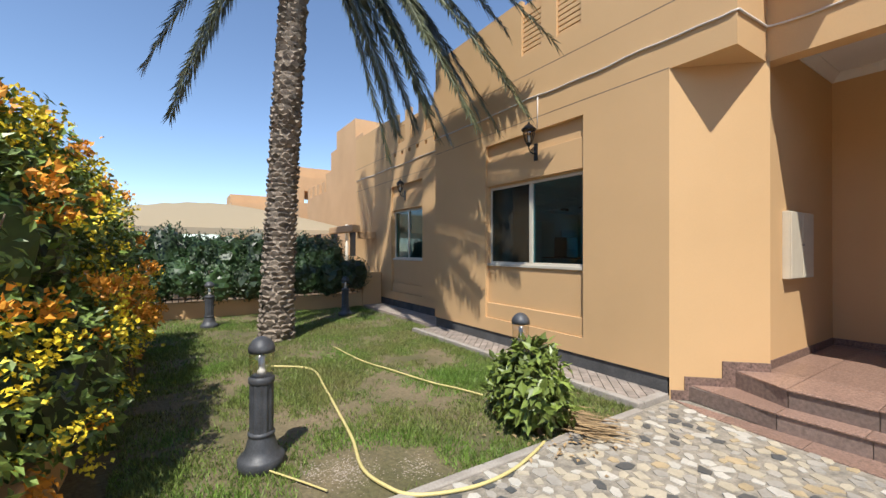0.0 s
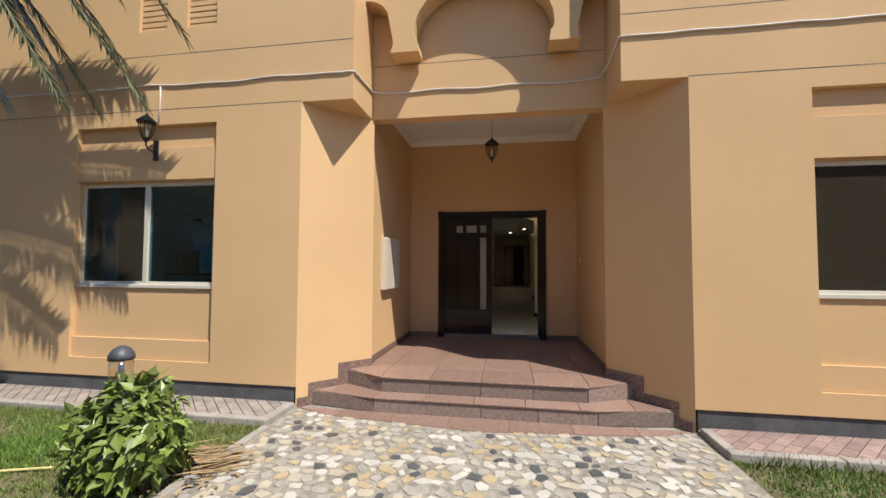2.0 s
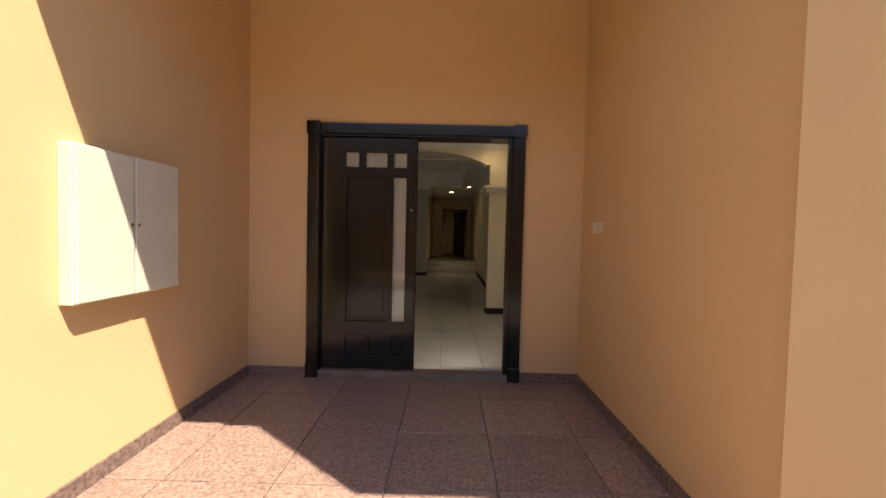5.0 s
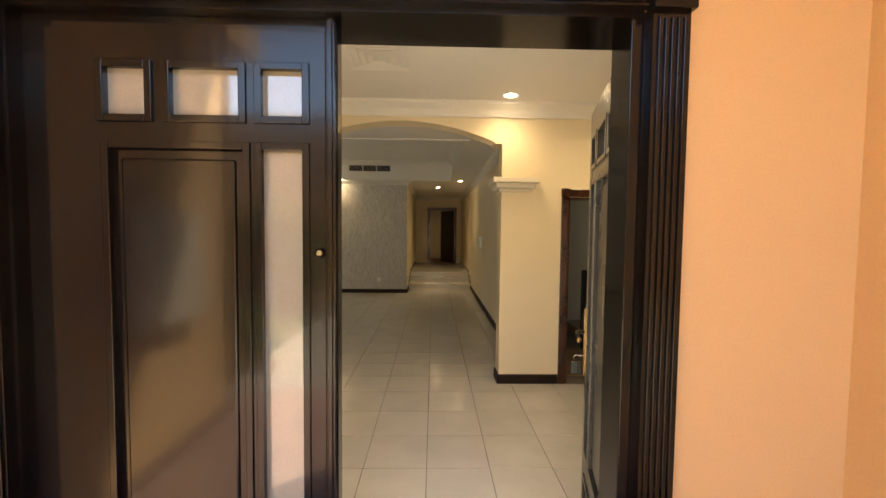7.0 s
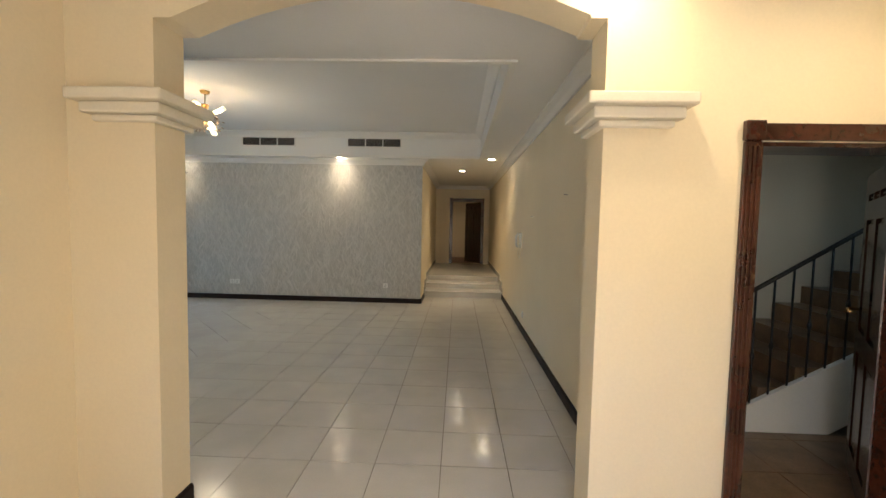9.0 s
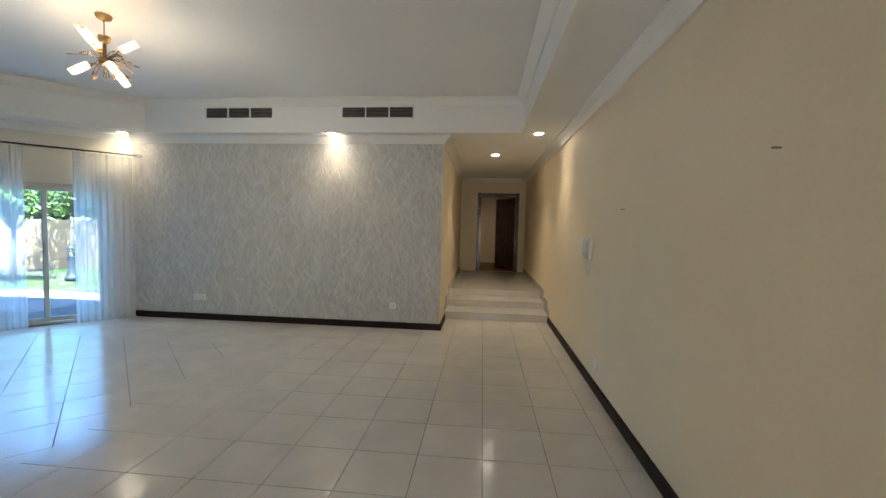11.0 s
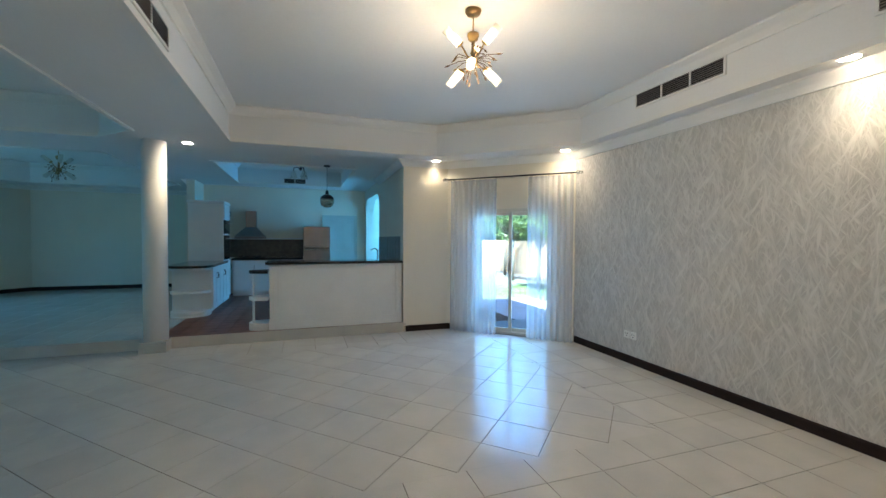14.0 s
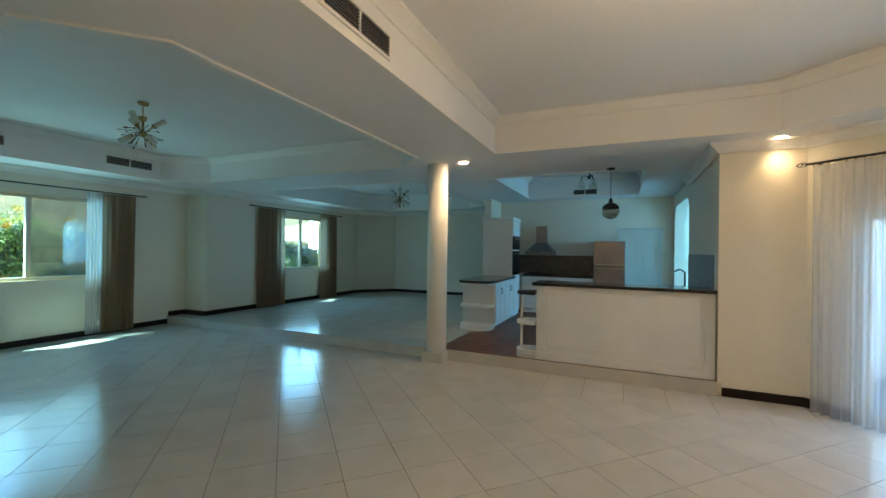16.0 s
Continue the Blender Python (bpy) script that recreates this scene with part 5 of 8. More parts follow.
hang = thing("hanging_lantern", (0.06, -1.2, 2.78), "black iron lantern hanging on a chain from the porch ceiling", "lantern")
lantern_head(hang, 0.09, True)
bm = bmesh.new()
n = 20
for k in range(n):
    z = 0.40 + 0.325 * k / n
    m = Matrix.Translation((0, 0, z)) @ Matrix.Rotation(radians(90 * (k % 2)), 4, "Z") @ Matrix.Rotation(radians(90), 4, "X")
    pts = [m @ Vector((0.006 * math.cos(a), 0.012 * math.sin(a), 0)) for a in [i * math.pi / 4 for i in range(9)]]
    tube(bm, pts, 0.002, seg=4)
part("chain", bm, M_IRON, hang)
bm = bmesh.new()
lathe(bm, [(0.01, 0.725), (0.05, 0.745), (0.055, 0.765)], 16)
part("ceiling_rose", bm, M_IRON, hang)
for x, y in ((-4.06, FY), (-9.35, SY)):
    wl = thing("wall_lantern", (x, y + 0.03 - 0.16, 2.62), "black iron wall lantern on a scrolled bracket above a window", "lantern", "wall lanterns")
    lantern_head(wl, 0.14, False)
    bm = bmesh.new()
    tube(bm, [(0, 0.15, 0.03), (0, 0.10, 0.0), (0, 0.03, 0.02), (0, 0, 0.07), (0, 0, 0.14)], 0.010, seg=7)
    tube(bm, [(0, 0.15, 0.10), (0, 0.09, 0.09), (0, 0.05, 0.05)], 0.007, seg=6)
    part("bracket", bm, M_IRON, wl)
    bm = bmesh.new()
    box(bm, -0.035, 0.035, 0.13, 0.158, -0.10, 0.16, 0.012)
    part("back_plate", bm, M_IRON, wl)


# garden bollards
def bollard(at):
    b = thing("bollard_lamp", at, "grey fluted bollard lamp with a clear globe on the lawn", "bollard lamp", "garden bollards")
    bm = bmesh.new()
    lathe(bm, [(0.165, 0.0), (0.165, 0.09), (0.155, 0.105), (0.125, 0.12), (0.11, 0.17), (0.09, 0.24), (0.088, 0.255), (0.095, 0.26), (0.095, 0.275), (0.082, 0.285)], 24)
    part("base", bm, M_BOLLARD, b)
    bm = bmesh.new()
    n = 24
    vs = []
    for z in (0.28, 0.64):
        vs.append([bm.verts.new(((0.078 + 0.006 * (k % 2)) * math.cos(2 * math.pi * k / n), (0.078 + 0.006 * (k % 2)) * math.sin(2 * math.pi * k / n), z)) for k in range(n)])
    for k in range(n):
        bm.faces.new((vs[0][k], vs[0][(k + 1) % n], vs[1][(k + 1) % n], vs[1][k]))
    bm.faces.new(vs[0][::-1])
    bm.faces.new(vs[1])
    part("shaft", bm, M_BOLLARD, b)
    bm = bmesh.new()
    lathe(bm, [(0.08, 0.63), (0.092, 0.645), (0.092, 0.675), (0.08, 0.69), (0.03, 0.70)], 24)
    part("collar", bm, M_BOLLARD, b)
    bm = bmesh.new()
    lathe(bm, [(0.082, 0.69), (0.084, 0.87)], 24)
    part("globe", bm, M_ACRYLIC, b)
    bm = bmesh.new()
    lathe(bm, [(0.03, 0.70), (0.03, 0.73), (0.018, 0.74), (0.022, 0.76), (0.022, 0.82), (0.015, 0.84)], 12)
    part("bulb", bm, M_PLASTIC, b)
    bm = bmesh.new()
    lathe(bm, [(0.092, 0.865), (0.094, 0.895), (0.085, 0.92), (0.06, 0.955), (0.025, 0.975), (0.004, 0.98)], 24)
    part("cap", bm, M_BOLLARD, b)
    return b


B = bollard((-3.04, -6.84, -0.43))
for at in ((-2.85, -4.40), (-9.4, -3.95), (-9.35, -6.84), (-11.2, 13.2)):
    copy_thing(B, pose(at[0], at[1], -0.43 if at[1] < 10 else -0.30))


# ---- outside: garden ----
def palm(at, lean, height, rng):
    root = thing("date_palm", at, "tall date palm with a scaly trunk and arching grey-green fronds", "palm tree")
    bm = bmesh.new()
    pts = [Vector((lean[0] * (k / 20) ** 1.3, lean[1] * (k / 20) ** 1.3, height * k / 20)) for k in range(21)]
    tube(bm, pts, 0.25, 0.20, seg=18)
    part("trunk", bm, M_BARK, root)
    # overlapping leaf-base scales
    vs, fs = [], []
    rows = int(height / 0.085)
    for r in range(rows):
        t = (r + 0.5) / rows
        c = Vector((lean[0] * t ** 1.3, lean[1] * t ** 1.3, height * t))
        rad = 0.245 + (0.195 - 0.245) * t + 0.05 * math.exp(-12 * t)
        n = 11
        for k in range(n):
            a = 2 * math.pi * (k + 0.5 * (r % 2) + rng.uniform(-0.28, 0.28)) / n
            o, s = Vector((math.cos(a), math.sin(a), 0)), Vector((-math.sin(a), math.cos(a), 0))
            w, h, d = 0.082 * rng.uniform(0.65, 1.25), 0.12 * rng.uniform(0.6, 1.5), rng.uniform(0.012, 0.07)
            b = len(vs)
            lo, hi = c + o * rad * 0.97 - Vector((0, 0, h * 0.45)), c + o * (rad + d) + Vector((0, 0, h * 0.30))
            bk = c + o * rad * 0.9 + Vector((0, 0, h * 0.5))
            vs += [tuple(lo), tuple(c + o * (rad + d * 0.6) + s * w), tuple(hi + s * w * 0.35), tuple(hi - s * w * 0.35), tuple(c + o * (rad + d * 0.6) - s * w), tuple(bk + s * w * 0.7), tuple(bk - s * w * 0.7)]
            fs += [(b, b + 1, b + 2, b + 3, b + 4), (b + 2, b + 5, b + 6, b + 3), (b + 1, b + 5, b + 2), (b + 4, b + 3, b + 6)]
    me = bpy.data.meshes.new("bark_scales")
    me.from_pydata(vs, [], fs)
    me.materials.append(M_BARK)
    tagged(new("bark_scales", me), kind="stuff").parent = root
    top = Vector((lean[0], lean[1], height))

    def frond(tip, lift, dense=215):
        """One feather frond from the crown to its tip, with stiff narrow leaflets on both sides."""
        tip = Vector(tip)
        mid = (top + tip) / 2 + Vector((0, 0, lift))
        q = [top.lerp(mid, t).lerp(mid.lerp(tip, t), t) for t in [i / 16 for i in range(17)]]
        bm = bmesh.new()
        tube(bm, q, 0.028, 0.005, seg=5)
        length = sum((q[i + 1] - q[i]).length for i in range(16))
        leaves = []
        for k in range(dense):
            t = 0.14 + 0.86 * k / dense
            i = min(15, int(t * 16))
            p = q[i].lerp(q[i + 1], t * 16 - i)
            d = (q[i + 1] - q[i]).normalized()
            side = d.cross(Vector((0, 0, 1)))
            side = side.normalized() if side.length > 0.05 else Vector((1, 0, 0))
            up = side.cross(d)
            ln = (0.44 - 0.24 * abs(t - 0.45)) * rng.uniform(0.85, 1.1) * (1.0 if t < 0.9 else 0.75)
            for sgn in (-1, 1):
                v = (d * 0.72 + side * sgn * 0.62 + up * rng.uniform(-0.1, 0.3) - Vector((0, 0, 0.24))).normalized()
                leaves.append((p, v, up, ln * 1.1, 0.036))
        b = len(bm.verts)
        for p, d, u, ln, w in leaves:
            s = d.cross(u).normalized()
            a0, a1, a2, a3 = bm.verts.new(p), bm.verts.new(p + d * ln * 0.35 + s * w * 0.5 + u * 0.006), bm.verts.new(p + d * ln - Vector((0, 0, 0.05 * ln))), bm.verts.new(p + d * ln * 0.35 - s * w * 0.5 + u * 0.006)
            bm.faces.new((a0, a1, a2))
            bm.faces.new((a0, a2, a3))
        part("frond", bm, M_PALMLEAF, root)

    # fronds that hang towards the house and the lawn
    for tip, lift in (((4.05, 2.2, 3.35), 1.0), ((4.3, 2.4, 4.2), 1.1), ((3.4, 1.9, 3.3), 1.0), ((3.0, 2.6, 3.5), 1.0), ((2.8, 1.5, 3.6), 1.0), ((3.8, 2.5, 5.0), 1.2), ((2.4, 2.7, 3.9), 1.0), ((3.3, 1.2, 4.3), 1.1), ((1.7, 2.6, 3.6), 1.0), ((3.6, 2.35, 3.9), 1.1), ((2.6, 2.3, 3.9), 1.0), ((2.2, 2.0, 3.5), 0.9), ((1.3, 1.6, 3.2), 0.8), ((1.0, 1.9, 3.9), 0.9),
                      ((0.7, -1.5, 3.9), 0.9), ((0.2, -1.9, 4.4), 1.0), ((-0.9, -1.6, 4.0), 0.9), ((3.2, 2.6, 4.9), 1.2), ((1.9, 2.7, 4.6), 1.1), ((0.4, 2.6, 4.2), 1.0), ((-0.6, 2.7, 4.3), 1.0)):
        frond(tip, lift)
    for k in range(15):
        a = k * 2.399963
        e = rng.uniform(-0.1, 1.0)
        r = rng.uniform(3.0, 4.0) * math.cos(e * 0.8)
        frond((top.x + r * math.cos(a), top.y + r * math.sin(a), height + 2.6 * math.sin(e) - 0.6), 1.3, 90)
    return root


palm((-7.50, -5.90, -0.45), (0.24, 0.36), 8.1, random.Random(3))


def bush(name, blobs, count, size, mat, label, category, rng, at=(0, 0, 0), core=None, trunk=0.0):
    """A leafy mass: leaves scattered over and inside overlapping lumps, with a few inner stems."""
    root = thing(name, at, label, category)
    leaves = []
    tot = sum(b[3] * b[4] for b in blobs)
    for cx, cy, cz, rx, rz, ry in blobs:
        n = int(count * rx * rz / tot)
        for _ in range(n):
            o = rand_dir(rng, 0.15)
            k = 1.0 - 0.55 * rng.random() ** 2.2
            w = 1 + 0.22 * noise.noise(Vector((cx + o.x * 2.1, cy + o.y * 2.1, cz + o.z * 2.1)) * 1.7)
            p = Vector((cx + o.x * rx * k * w, cy + o.y * ry * k * w, cz + o.z * rz * k * w))
            d = (o * 0.5 + rand_dir(rng) + Vector((0, 0, -0.25))).normalized()
            u = (o + rand_dir(rng) * 0.5 + Vector((0, 0, 0.8)))
            u = (u - d * u.dot(d))
            if u.length < 0.1:
                continue
            ln = size * rng.uniform(0.65, 1.3)
            leaves.append((p, d, u.normalized(), ln, ln * rng.uniform(0.42, 0.6)))
    ob = new("leaves", leaf_mesh("leaves", leaves, mat))
    ob.parent = root
    tagged(ob, kind="stuff")
    bm = bmesh.new()
    for cx, cy, cz, rx, rz, ry in blobs:
        base = Vector((cx + rng.uniform(-0.1, 0.1) * rx, cy, 0.0)) if not trunk else Vector((0.03, 0.02, trunk))
        for _ in range(5):
            e = Vector((cx + rng.uniform(-0.7, 0.7) * rx, cy + rng.uniform(-0.7, 0.7) * ry, cz + rng.uniform(0, 0.7) * rz))
            m = base.lerp(e, 0.5) + Vector((rng.uniform(-0.08, 0.08), rng.uniform(-0.08, 0.08), 0))
            tube(bm, [base, m, e], 0.02 * min(1, rx * 1.6), 0.004, seg=5)
    if trunk:
        tube(bm, [(0, 0, 0), (0.02, -0.01, trunk * 0.5), (0.03, 0.02, trunk + 0.05)], 0.07, 0.045, seg=9)
    part("stems", bm, M_STEM, root)
    # solid lumps stop the view through; their dark green stands for inner shade
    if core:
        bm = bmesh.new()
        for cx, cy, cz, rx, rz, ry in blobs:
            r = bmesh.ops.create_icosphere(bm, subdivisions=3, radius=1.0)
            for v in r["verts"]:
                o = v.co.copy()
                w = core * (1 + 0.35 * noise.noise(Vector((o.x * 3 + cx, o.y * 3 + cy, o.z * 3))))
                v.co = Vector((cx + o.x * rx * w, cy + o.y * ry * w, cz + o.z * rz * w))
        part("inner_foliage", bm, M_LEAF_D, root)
    return root


rng = random.Random(11)
# flowering hedge along the boundary
hedge = [(-3.1 - 0.62 * k, -8.55 + 0.08 * math.sin(k * 2.1), 1.05 + 0.12 * math.sin(k * 1.7), 0.72, 1.12 + 0.10 * math.sin(k * 2.9), 0.66) for k in range(8)]
hedge += [(-3.6 - 0.75 * k, -8.1 + 0.06 * math.sin(3 * k), 0.50 + 0.1 * math.sin(k * 1.3), 0.50, 0.50, 0.42) for k in range(6)]
hedge += [(-2.72, -8.35, 0.45, 0.50, 0.55, 0.5), (-3.25, -8.02, 0.42, 0.55, 0.55, 0.40), (-2.65, -8.75, 0.9, 0.5, 1.0, 0.55), (-3.4, -8.5, 1.75, 0.45, 0.5, 0.4), (-4.9, -8.5, 1.8, 0.5, 0.45, 0.4), (-6.4, -8.45, 1.75, 0.5, 0.45, 0.42)]
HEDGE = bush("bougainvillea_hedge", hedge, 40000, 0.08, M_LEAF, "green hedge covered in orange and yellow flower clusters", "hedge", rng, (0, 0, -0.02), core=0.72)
for mat, clusters, each, nm, sz in ((M_ORANGE, 70, 50, "orange_bracts", 0.056), (M_YELLOW, 150, 34, "yellow_flowers", 0.036)):
    leaves = []
    for c in range(clusters):
        b = hedge[rng.randrange(len(hedge))]
        o = Vector((rng.uniform(-0.6, 1), rng.uniform(-0.15, 1), rng.uniform(-0.9, 0.8))).normalized()
        mid = Vector((b[0] + o.x * b[3], b[1] + o.y * b[5], b[2] + o.z * b[4])) + o * 0.07
        for _ in range(each):
            p = mid + Vector((rng.gauss(0, 0.05), rng.gauss(0, 0.045), rng.gauss(0, 0.04)))
            d = (o + rand_dir(rng) * 0.9).normalized()
            u = rand_dir(rng)
            u = u - d * u.dot(d)
            if u.length > 0.1:
                ln = sz * rng.uniform(0.7, 1.2)
                leaves.append((p, d, u.normalized(), ln, ln * 0.8))
    ob = new(nm, leaf_mesh(nm, leaves, mat))
    ob.parent = HEDGE
    tagged(ob, kind="stuff")
bm = bmesh.new()
for k in range(16):
    x = -3.3 - 0.3 * k
    b = Vector((x + rng.uniform(-0.12, 0.12), -8.0 + rng.uniform(-0.15, 0.1), -0.38))
    tube(bm, [b, b + Vector((rng.uniform(-0.2, 0.2), -0.1, 0.25)), b + Vector((rng.uniform(-0.3, 0.3), -0.3, 0.7))], rng.uniform(0.008, 0.02), 0.006, seg=6)
for k in range(14):
    x = rng.uniform(-7, -3.3)
    b = Vector((x, -7.95, rng.uniform(0.1, 0.5)))
    tube(bm, [b, b + Vector((rng.uniform(-0.1, 0.2), 0.14, -0.1)), b + Vector((rng.uniform(-0.2, 0.3), 0.2, -0.45))], 0.006, 0.003, seg=4)
tagged(part("woody_stems", bm, M_STEM, HEDGE), kind="stuff")
bm = bmesh.new()
box(bm, -3.7, 6.0, -9.4, -8.02, -0.5, -0.02, 0.02)
structure("wall_planter", bm, M_STUCCO)
bm = bmesh.new()
box(bm, -9.0, 8.0, -9.7, -9.45, -0.5, 1.9, 0.02)
structure("wall_boundary", bm, M_STUCCO)

# dark clipped hedge behind the low wall
hb = [(-11.25, -8.2 + 0.62 * k, 0.92 + 0.06 * math.sin(2.3 * k), 0.55, 0.76 + 0.07 * math.sin(1.7 * k), 0.55) for k in range(8)]
hb += [(-10.72, -7.9 + 0.66 * k, 0.48 + 0.08 * math.sin(1.9 * k), 0.38, 0.48, 0.5) for k in range(8)]
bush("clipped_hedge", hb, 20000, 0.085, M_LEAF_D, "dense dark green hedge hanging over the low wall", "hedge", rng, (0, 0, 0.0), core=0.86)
bm = bmesh.new()
box(bm, -11.0, -10.8, -9.4, -2.40, -0.5, -0.02, 0.015)
box(bm, -11.03, -10.77, -2.95, -2.36, -0.5, 0.55, 0.015)
structure("wall_garden_low", bm, M_STUCCO)
rail = thing("iron_railing", (-10.9, -5.9, -0.02), "black iron railing on the low garden wall", "railing")
for z in (0.06, 0.46):
    bm = bmesh.new()
    box(bm, -0.012, 0.012, -3.4, 2.95, z, z + 0.025)
    part("rail", bm, M_IRON, rail)
for k in range(40):
    bm = bmesh.new()
    box(bm, -0.007, 0.007, -3.35 + 0.125 * k, -3.336 + 0.125 * k, 0.0, 0.55)
    part("bar", bm, M_IRON, rail)

# small lemon bush with dry fronds beside it
sb = [(0, 0, 0.42, 0.33, 0.36, 0.33), (-0.24, 0.05, 0.30, 0.24, 0.24, 0.24), (0.20, -0.05, 0.42, 0.22, 0.26, 0.22), (0.02, 0.05, 0.68, 0.16, 0.15, 0.16), (0.05, 0.12, 0.22, 0.28, 0.18, 0.26)]
bush("garden_bush", sb, 1500, 0.108, M_LEAF_L, "small bright green leafy bush at the lawn's edge", "bush", rng, (-2.42, -4.72, -0.43))
leaves = []
for _ in range(240):
    p = Vector((rng.gauss(-2.25, 0.20), rng.gauss(-4.32, 0.10), -0.395 + rng.random() * 0.07))
    d = Vector((rng.gauss(0.85, 0.15), rng.gauss(0.5, 0.18), rng.gauss(0.02, 0.05))).normalized()
    leaves.append((p - d * 0.25, d, Vector((0, 0, 1)), rng.uniform(0.3, 0.55), 0.022))
tagged(new("dry_palm_fronds", leaf_mesh("dry_palm_fronds", leaves, M_DRY)), "heap of dry straw-coloured palm leaflets on the lawn's edge", "dry leaves", kind="stuff")
leaves = []
for _ in range(120):
    p = Vector((rng.gauss(-2.2, 0.25), rng.gauss(-4.6, 0.3), -0.39))
    d = Vector((rng.uniform(-1, 1), rng.uniform(-1, 1), rng.uniform(-0.1, 0.3))).normalized()
    leaves.append((p, d, Vector((0, 0, 1)), rng.uniform(0.03, 0.07), 0.03))
tagged(new("fallen_leaves", leaf_mesh("fallen_leaves", leaves, M_DRY)), kind="stuff")

# garden hose lying on the lawn
HOSE_A = [(-5.66, -6.31), (-5.24, -5.89), (-4.38, -5.96), (-3.6, -6.06), (-3.03, -6.14), (-2.57, -6.24), (-2.28, -6.2), (-2.07, -6.08), (-1.94, -5.74), (-1.94, -5.39), (-2.04, -5.04), (-2.16, -4.75)]
HOSE_B = [(-6.32, -5.24), (-5.27, -5.17), (-4.66, -5.02), (-3.94, -4.84), (-3.57, -4.69), (-3.24, -4.58)]
HOSE_C = [(-2.91, -6.83), (-2.63, -6.66), (-2.42, -6.54)]
for pts, r in ((HOSE_A, 0.013), (HOSE_B, 0.011), (HOSE_C, 0.007)):
    P = [Vector((x, y, -0.385)) for x, y in pts]
    q = []
    for i in range(len(P) - 1):
        a, b, c, d = P[max(0, i - 1)], P[i], P[i + 1], P[min(len(P) - 1, i + 2)]
        for k in range(6):
            t = k / 6
            q.append(0.5 * (2 * b + (c - a) * t + (2 * a - 5 * b + 4 * c - d) * t * t + (3 * b - a - 3 * c + d) * t ** 3))
    bm = bmesh.new()
    tube(bm, q + [P[-1]], r, seg=7)
    tagged(part("garden_hose", bm, M_HOSE), "pale yellow garden hose lying across the lawn", "hose", "garden hoses")

# grass: thin bent blades, thicker where the lawn is green, thin on the bare patches
def grass(name, x0, x1, y0, y1, count, seed, ok):
    g = np.random.default_rng(seed)
    xs, ys = g.uniform(x0, x1, count), g.uniform(y0, y1, count)
    dens = np.array([noise.noise(Vector((x * 0.9, y * 0.9, 3.0))) + 0.5 * noise.noise(Vector((x * 2.6, y * 2.6, 8.0))) for x, y in zip(xs, ys)])
    for bx, by, br, amt in ((-2.62, -6.34, 0.30, 1.6), (-2.41, -5.88, 0.22, 1.2), (-3.56, -6.73, 0.5, 0.8), (-3.0, -7.3, 0.5, 0.6), (-2.35, -6.75, 0.3, 0.7), (-4.0, -5.5, 0.35, 0.45), (-4.6, -4.1, 0.45, 0.5), (-5.6, -6.6, 0.5, 0.4)):
        dens = dens - amt * np.exp(-((xs - bx) ** 2 + (ys - by) ** 2) / br ** 2)
    tuft = np.array([noise.noise(Vector((x * 7.5, y * 7.5, 5.0))) for x, y in zip(xs, ys)])
    dens = dens + 0.45 * tuft
    sel = (g.uniform(-0.55, 0.45, count) < dens + 0.10) & ok(xs, ys)
    xs, ys, dens = xs[sel], ys[sel], dens[sel]
    n = len(xs)
    h = g.uniform(0.022, 0.055, n) * (1 + 0.5 * np.clip(dens, -0.6, 0.8))
    a, w = g.uniform(0, 6.283, n), g.uniform(0.003, 0.0065, n)
    lean = g.uniform(0.1, 0.9, n) * h
    b = g.uniform(0, 6.283, n)
    co = np.zeros((n, 3, 3))
    co[:, 0] = np.stack([xs - w * np.cos(a), ys - w * np.sin(a), np.full(n, -0.412)], 1)
    co[:, 1] = np.stack([xs + w * np.cos(a), ys + w * np.sin(a), np.full(n, -0.412)], 1)
    co[:, 2] = np.stack([xs + lean * np.cos(b), ys + lean * np.sin(b), -0.41 + h], 1)
    me = bpy.data.meshes.new(name)
    me.from_pydata(co.reshape(-1, 3).tolist(), [], np.arange(n * 3).reshape(-1, 3).tolist())
    me.materials.append(M_GRASS)
    return tagged(new(name, me), kind="stuff")


grass("lawn_grass", -6.2, -2.13, -7.95, -3.52, 170000, 1, lambda x, y: ~((x > -3.9) & (y < -7.75)))
grass("lawn_grass_far", -10.75, -6.2, -8.0, -3.0, 80000, 2, lambda x, y: x == x)
grass("lawn_grass_right", 2.16, 5.2, -5.4, -3.52, 50000, 3, lambda x, y: x == x)
vs, fs = [], []
for bx, by, br, cnt in ((-2.62, -6.34, 0.20, 900), (-2.41, -5.88, 0.15, 350), (-2.75, -6.55, 0.12, 260)):
    for _ in range(cnt):
        x, y, r = rng.gauss(bx, br * 0.6), rng.gauss(by, br * 0.5), rng.uniform(0.004, 0.013)
        k, z = len(vs), -0.414
        vs += [(x + r * math.cos(a), y + r * math.sin(a), z) for a in (0.3, 1.6, 2.9, 4.1, 5.3)] + [(x + r * 0.2, y, z + r * 0.7)]
        fs += [(k + i, k + (i + 1) % 5, k + 5) for i in range(5)]
me = bpy.data.meshes.new("sand_patch")
me.from_pydata(vs, [], fs)
me.materials.append(M_SAND)
tagged(new("sand_patch", me), kind="stuff")
# tufts along the kerb
leaves = []
for _ in range(900):
    x = rng.uniform(-6.5, -2.2) if rng.random() < 0.6 else rng.uniform(2.2, 5)
    p = Vector((x, -3.56 + rng.gauss(0, 0.05), -0.42))
    d = Vector((rng.gauss(0, 0.4), rng.gauss(-0.2, 0.4), 1)).normalized()
    leaves.append((p, d, d.orthogonal().normalized(), rng.uniform(0.06, 0.15), 0.008))
tagged(new("kerb_tufts", leaf_mesh("kerb_tufts", leaves, M_GRASS)), kind="stuff")

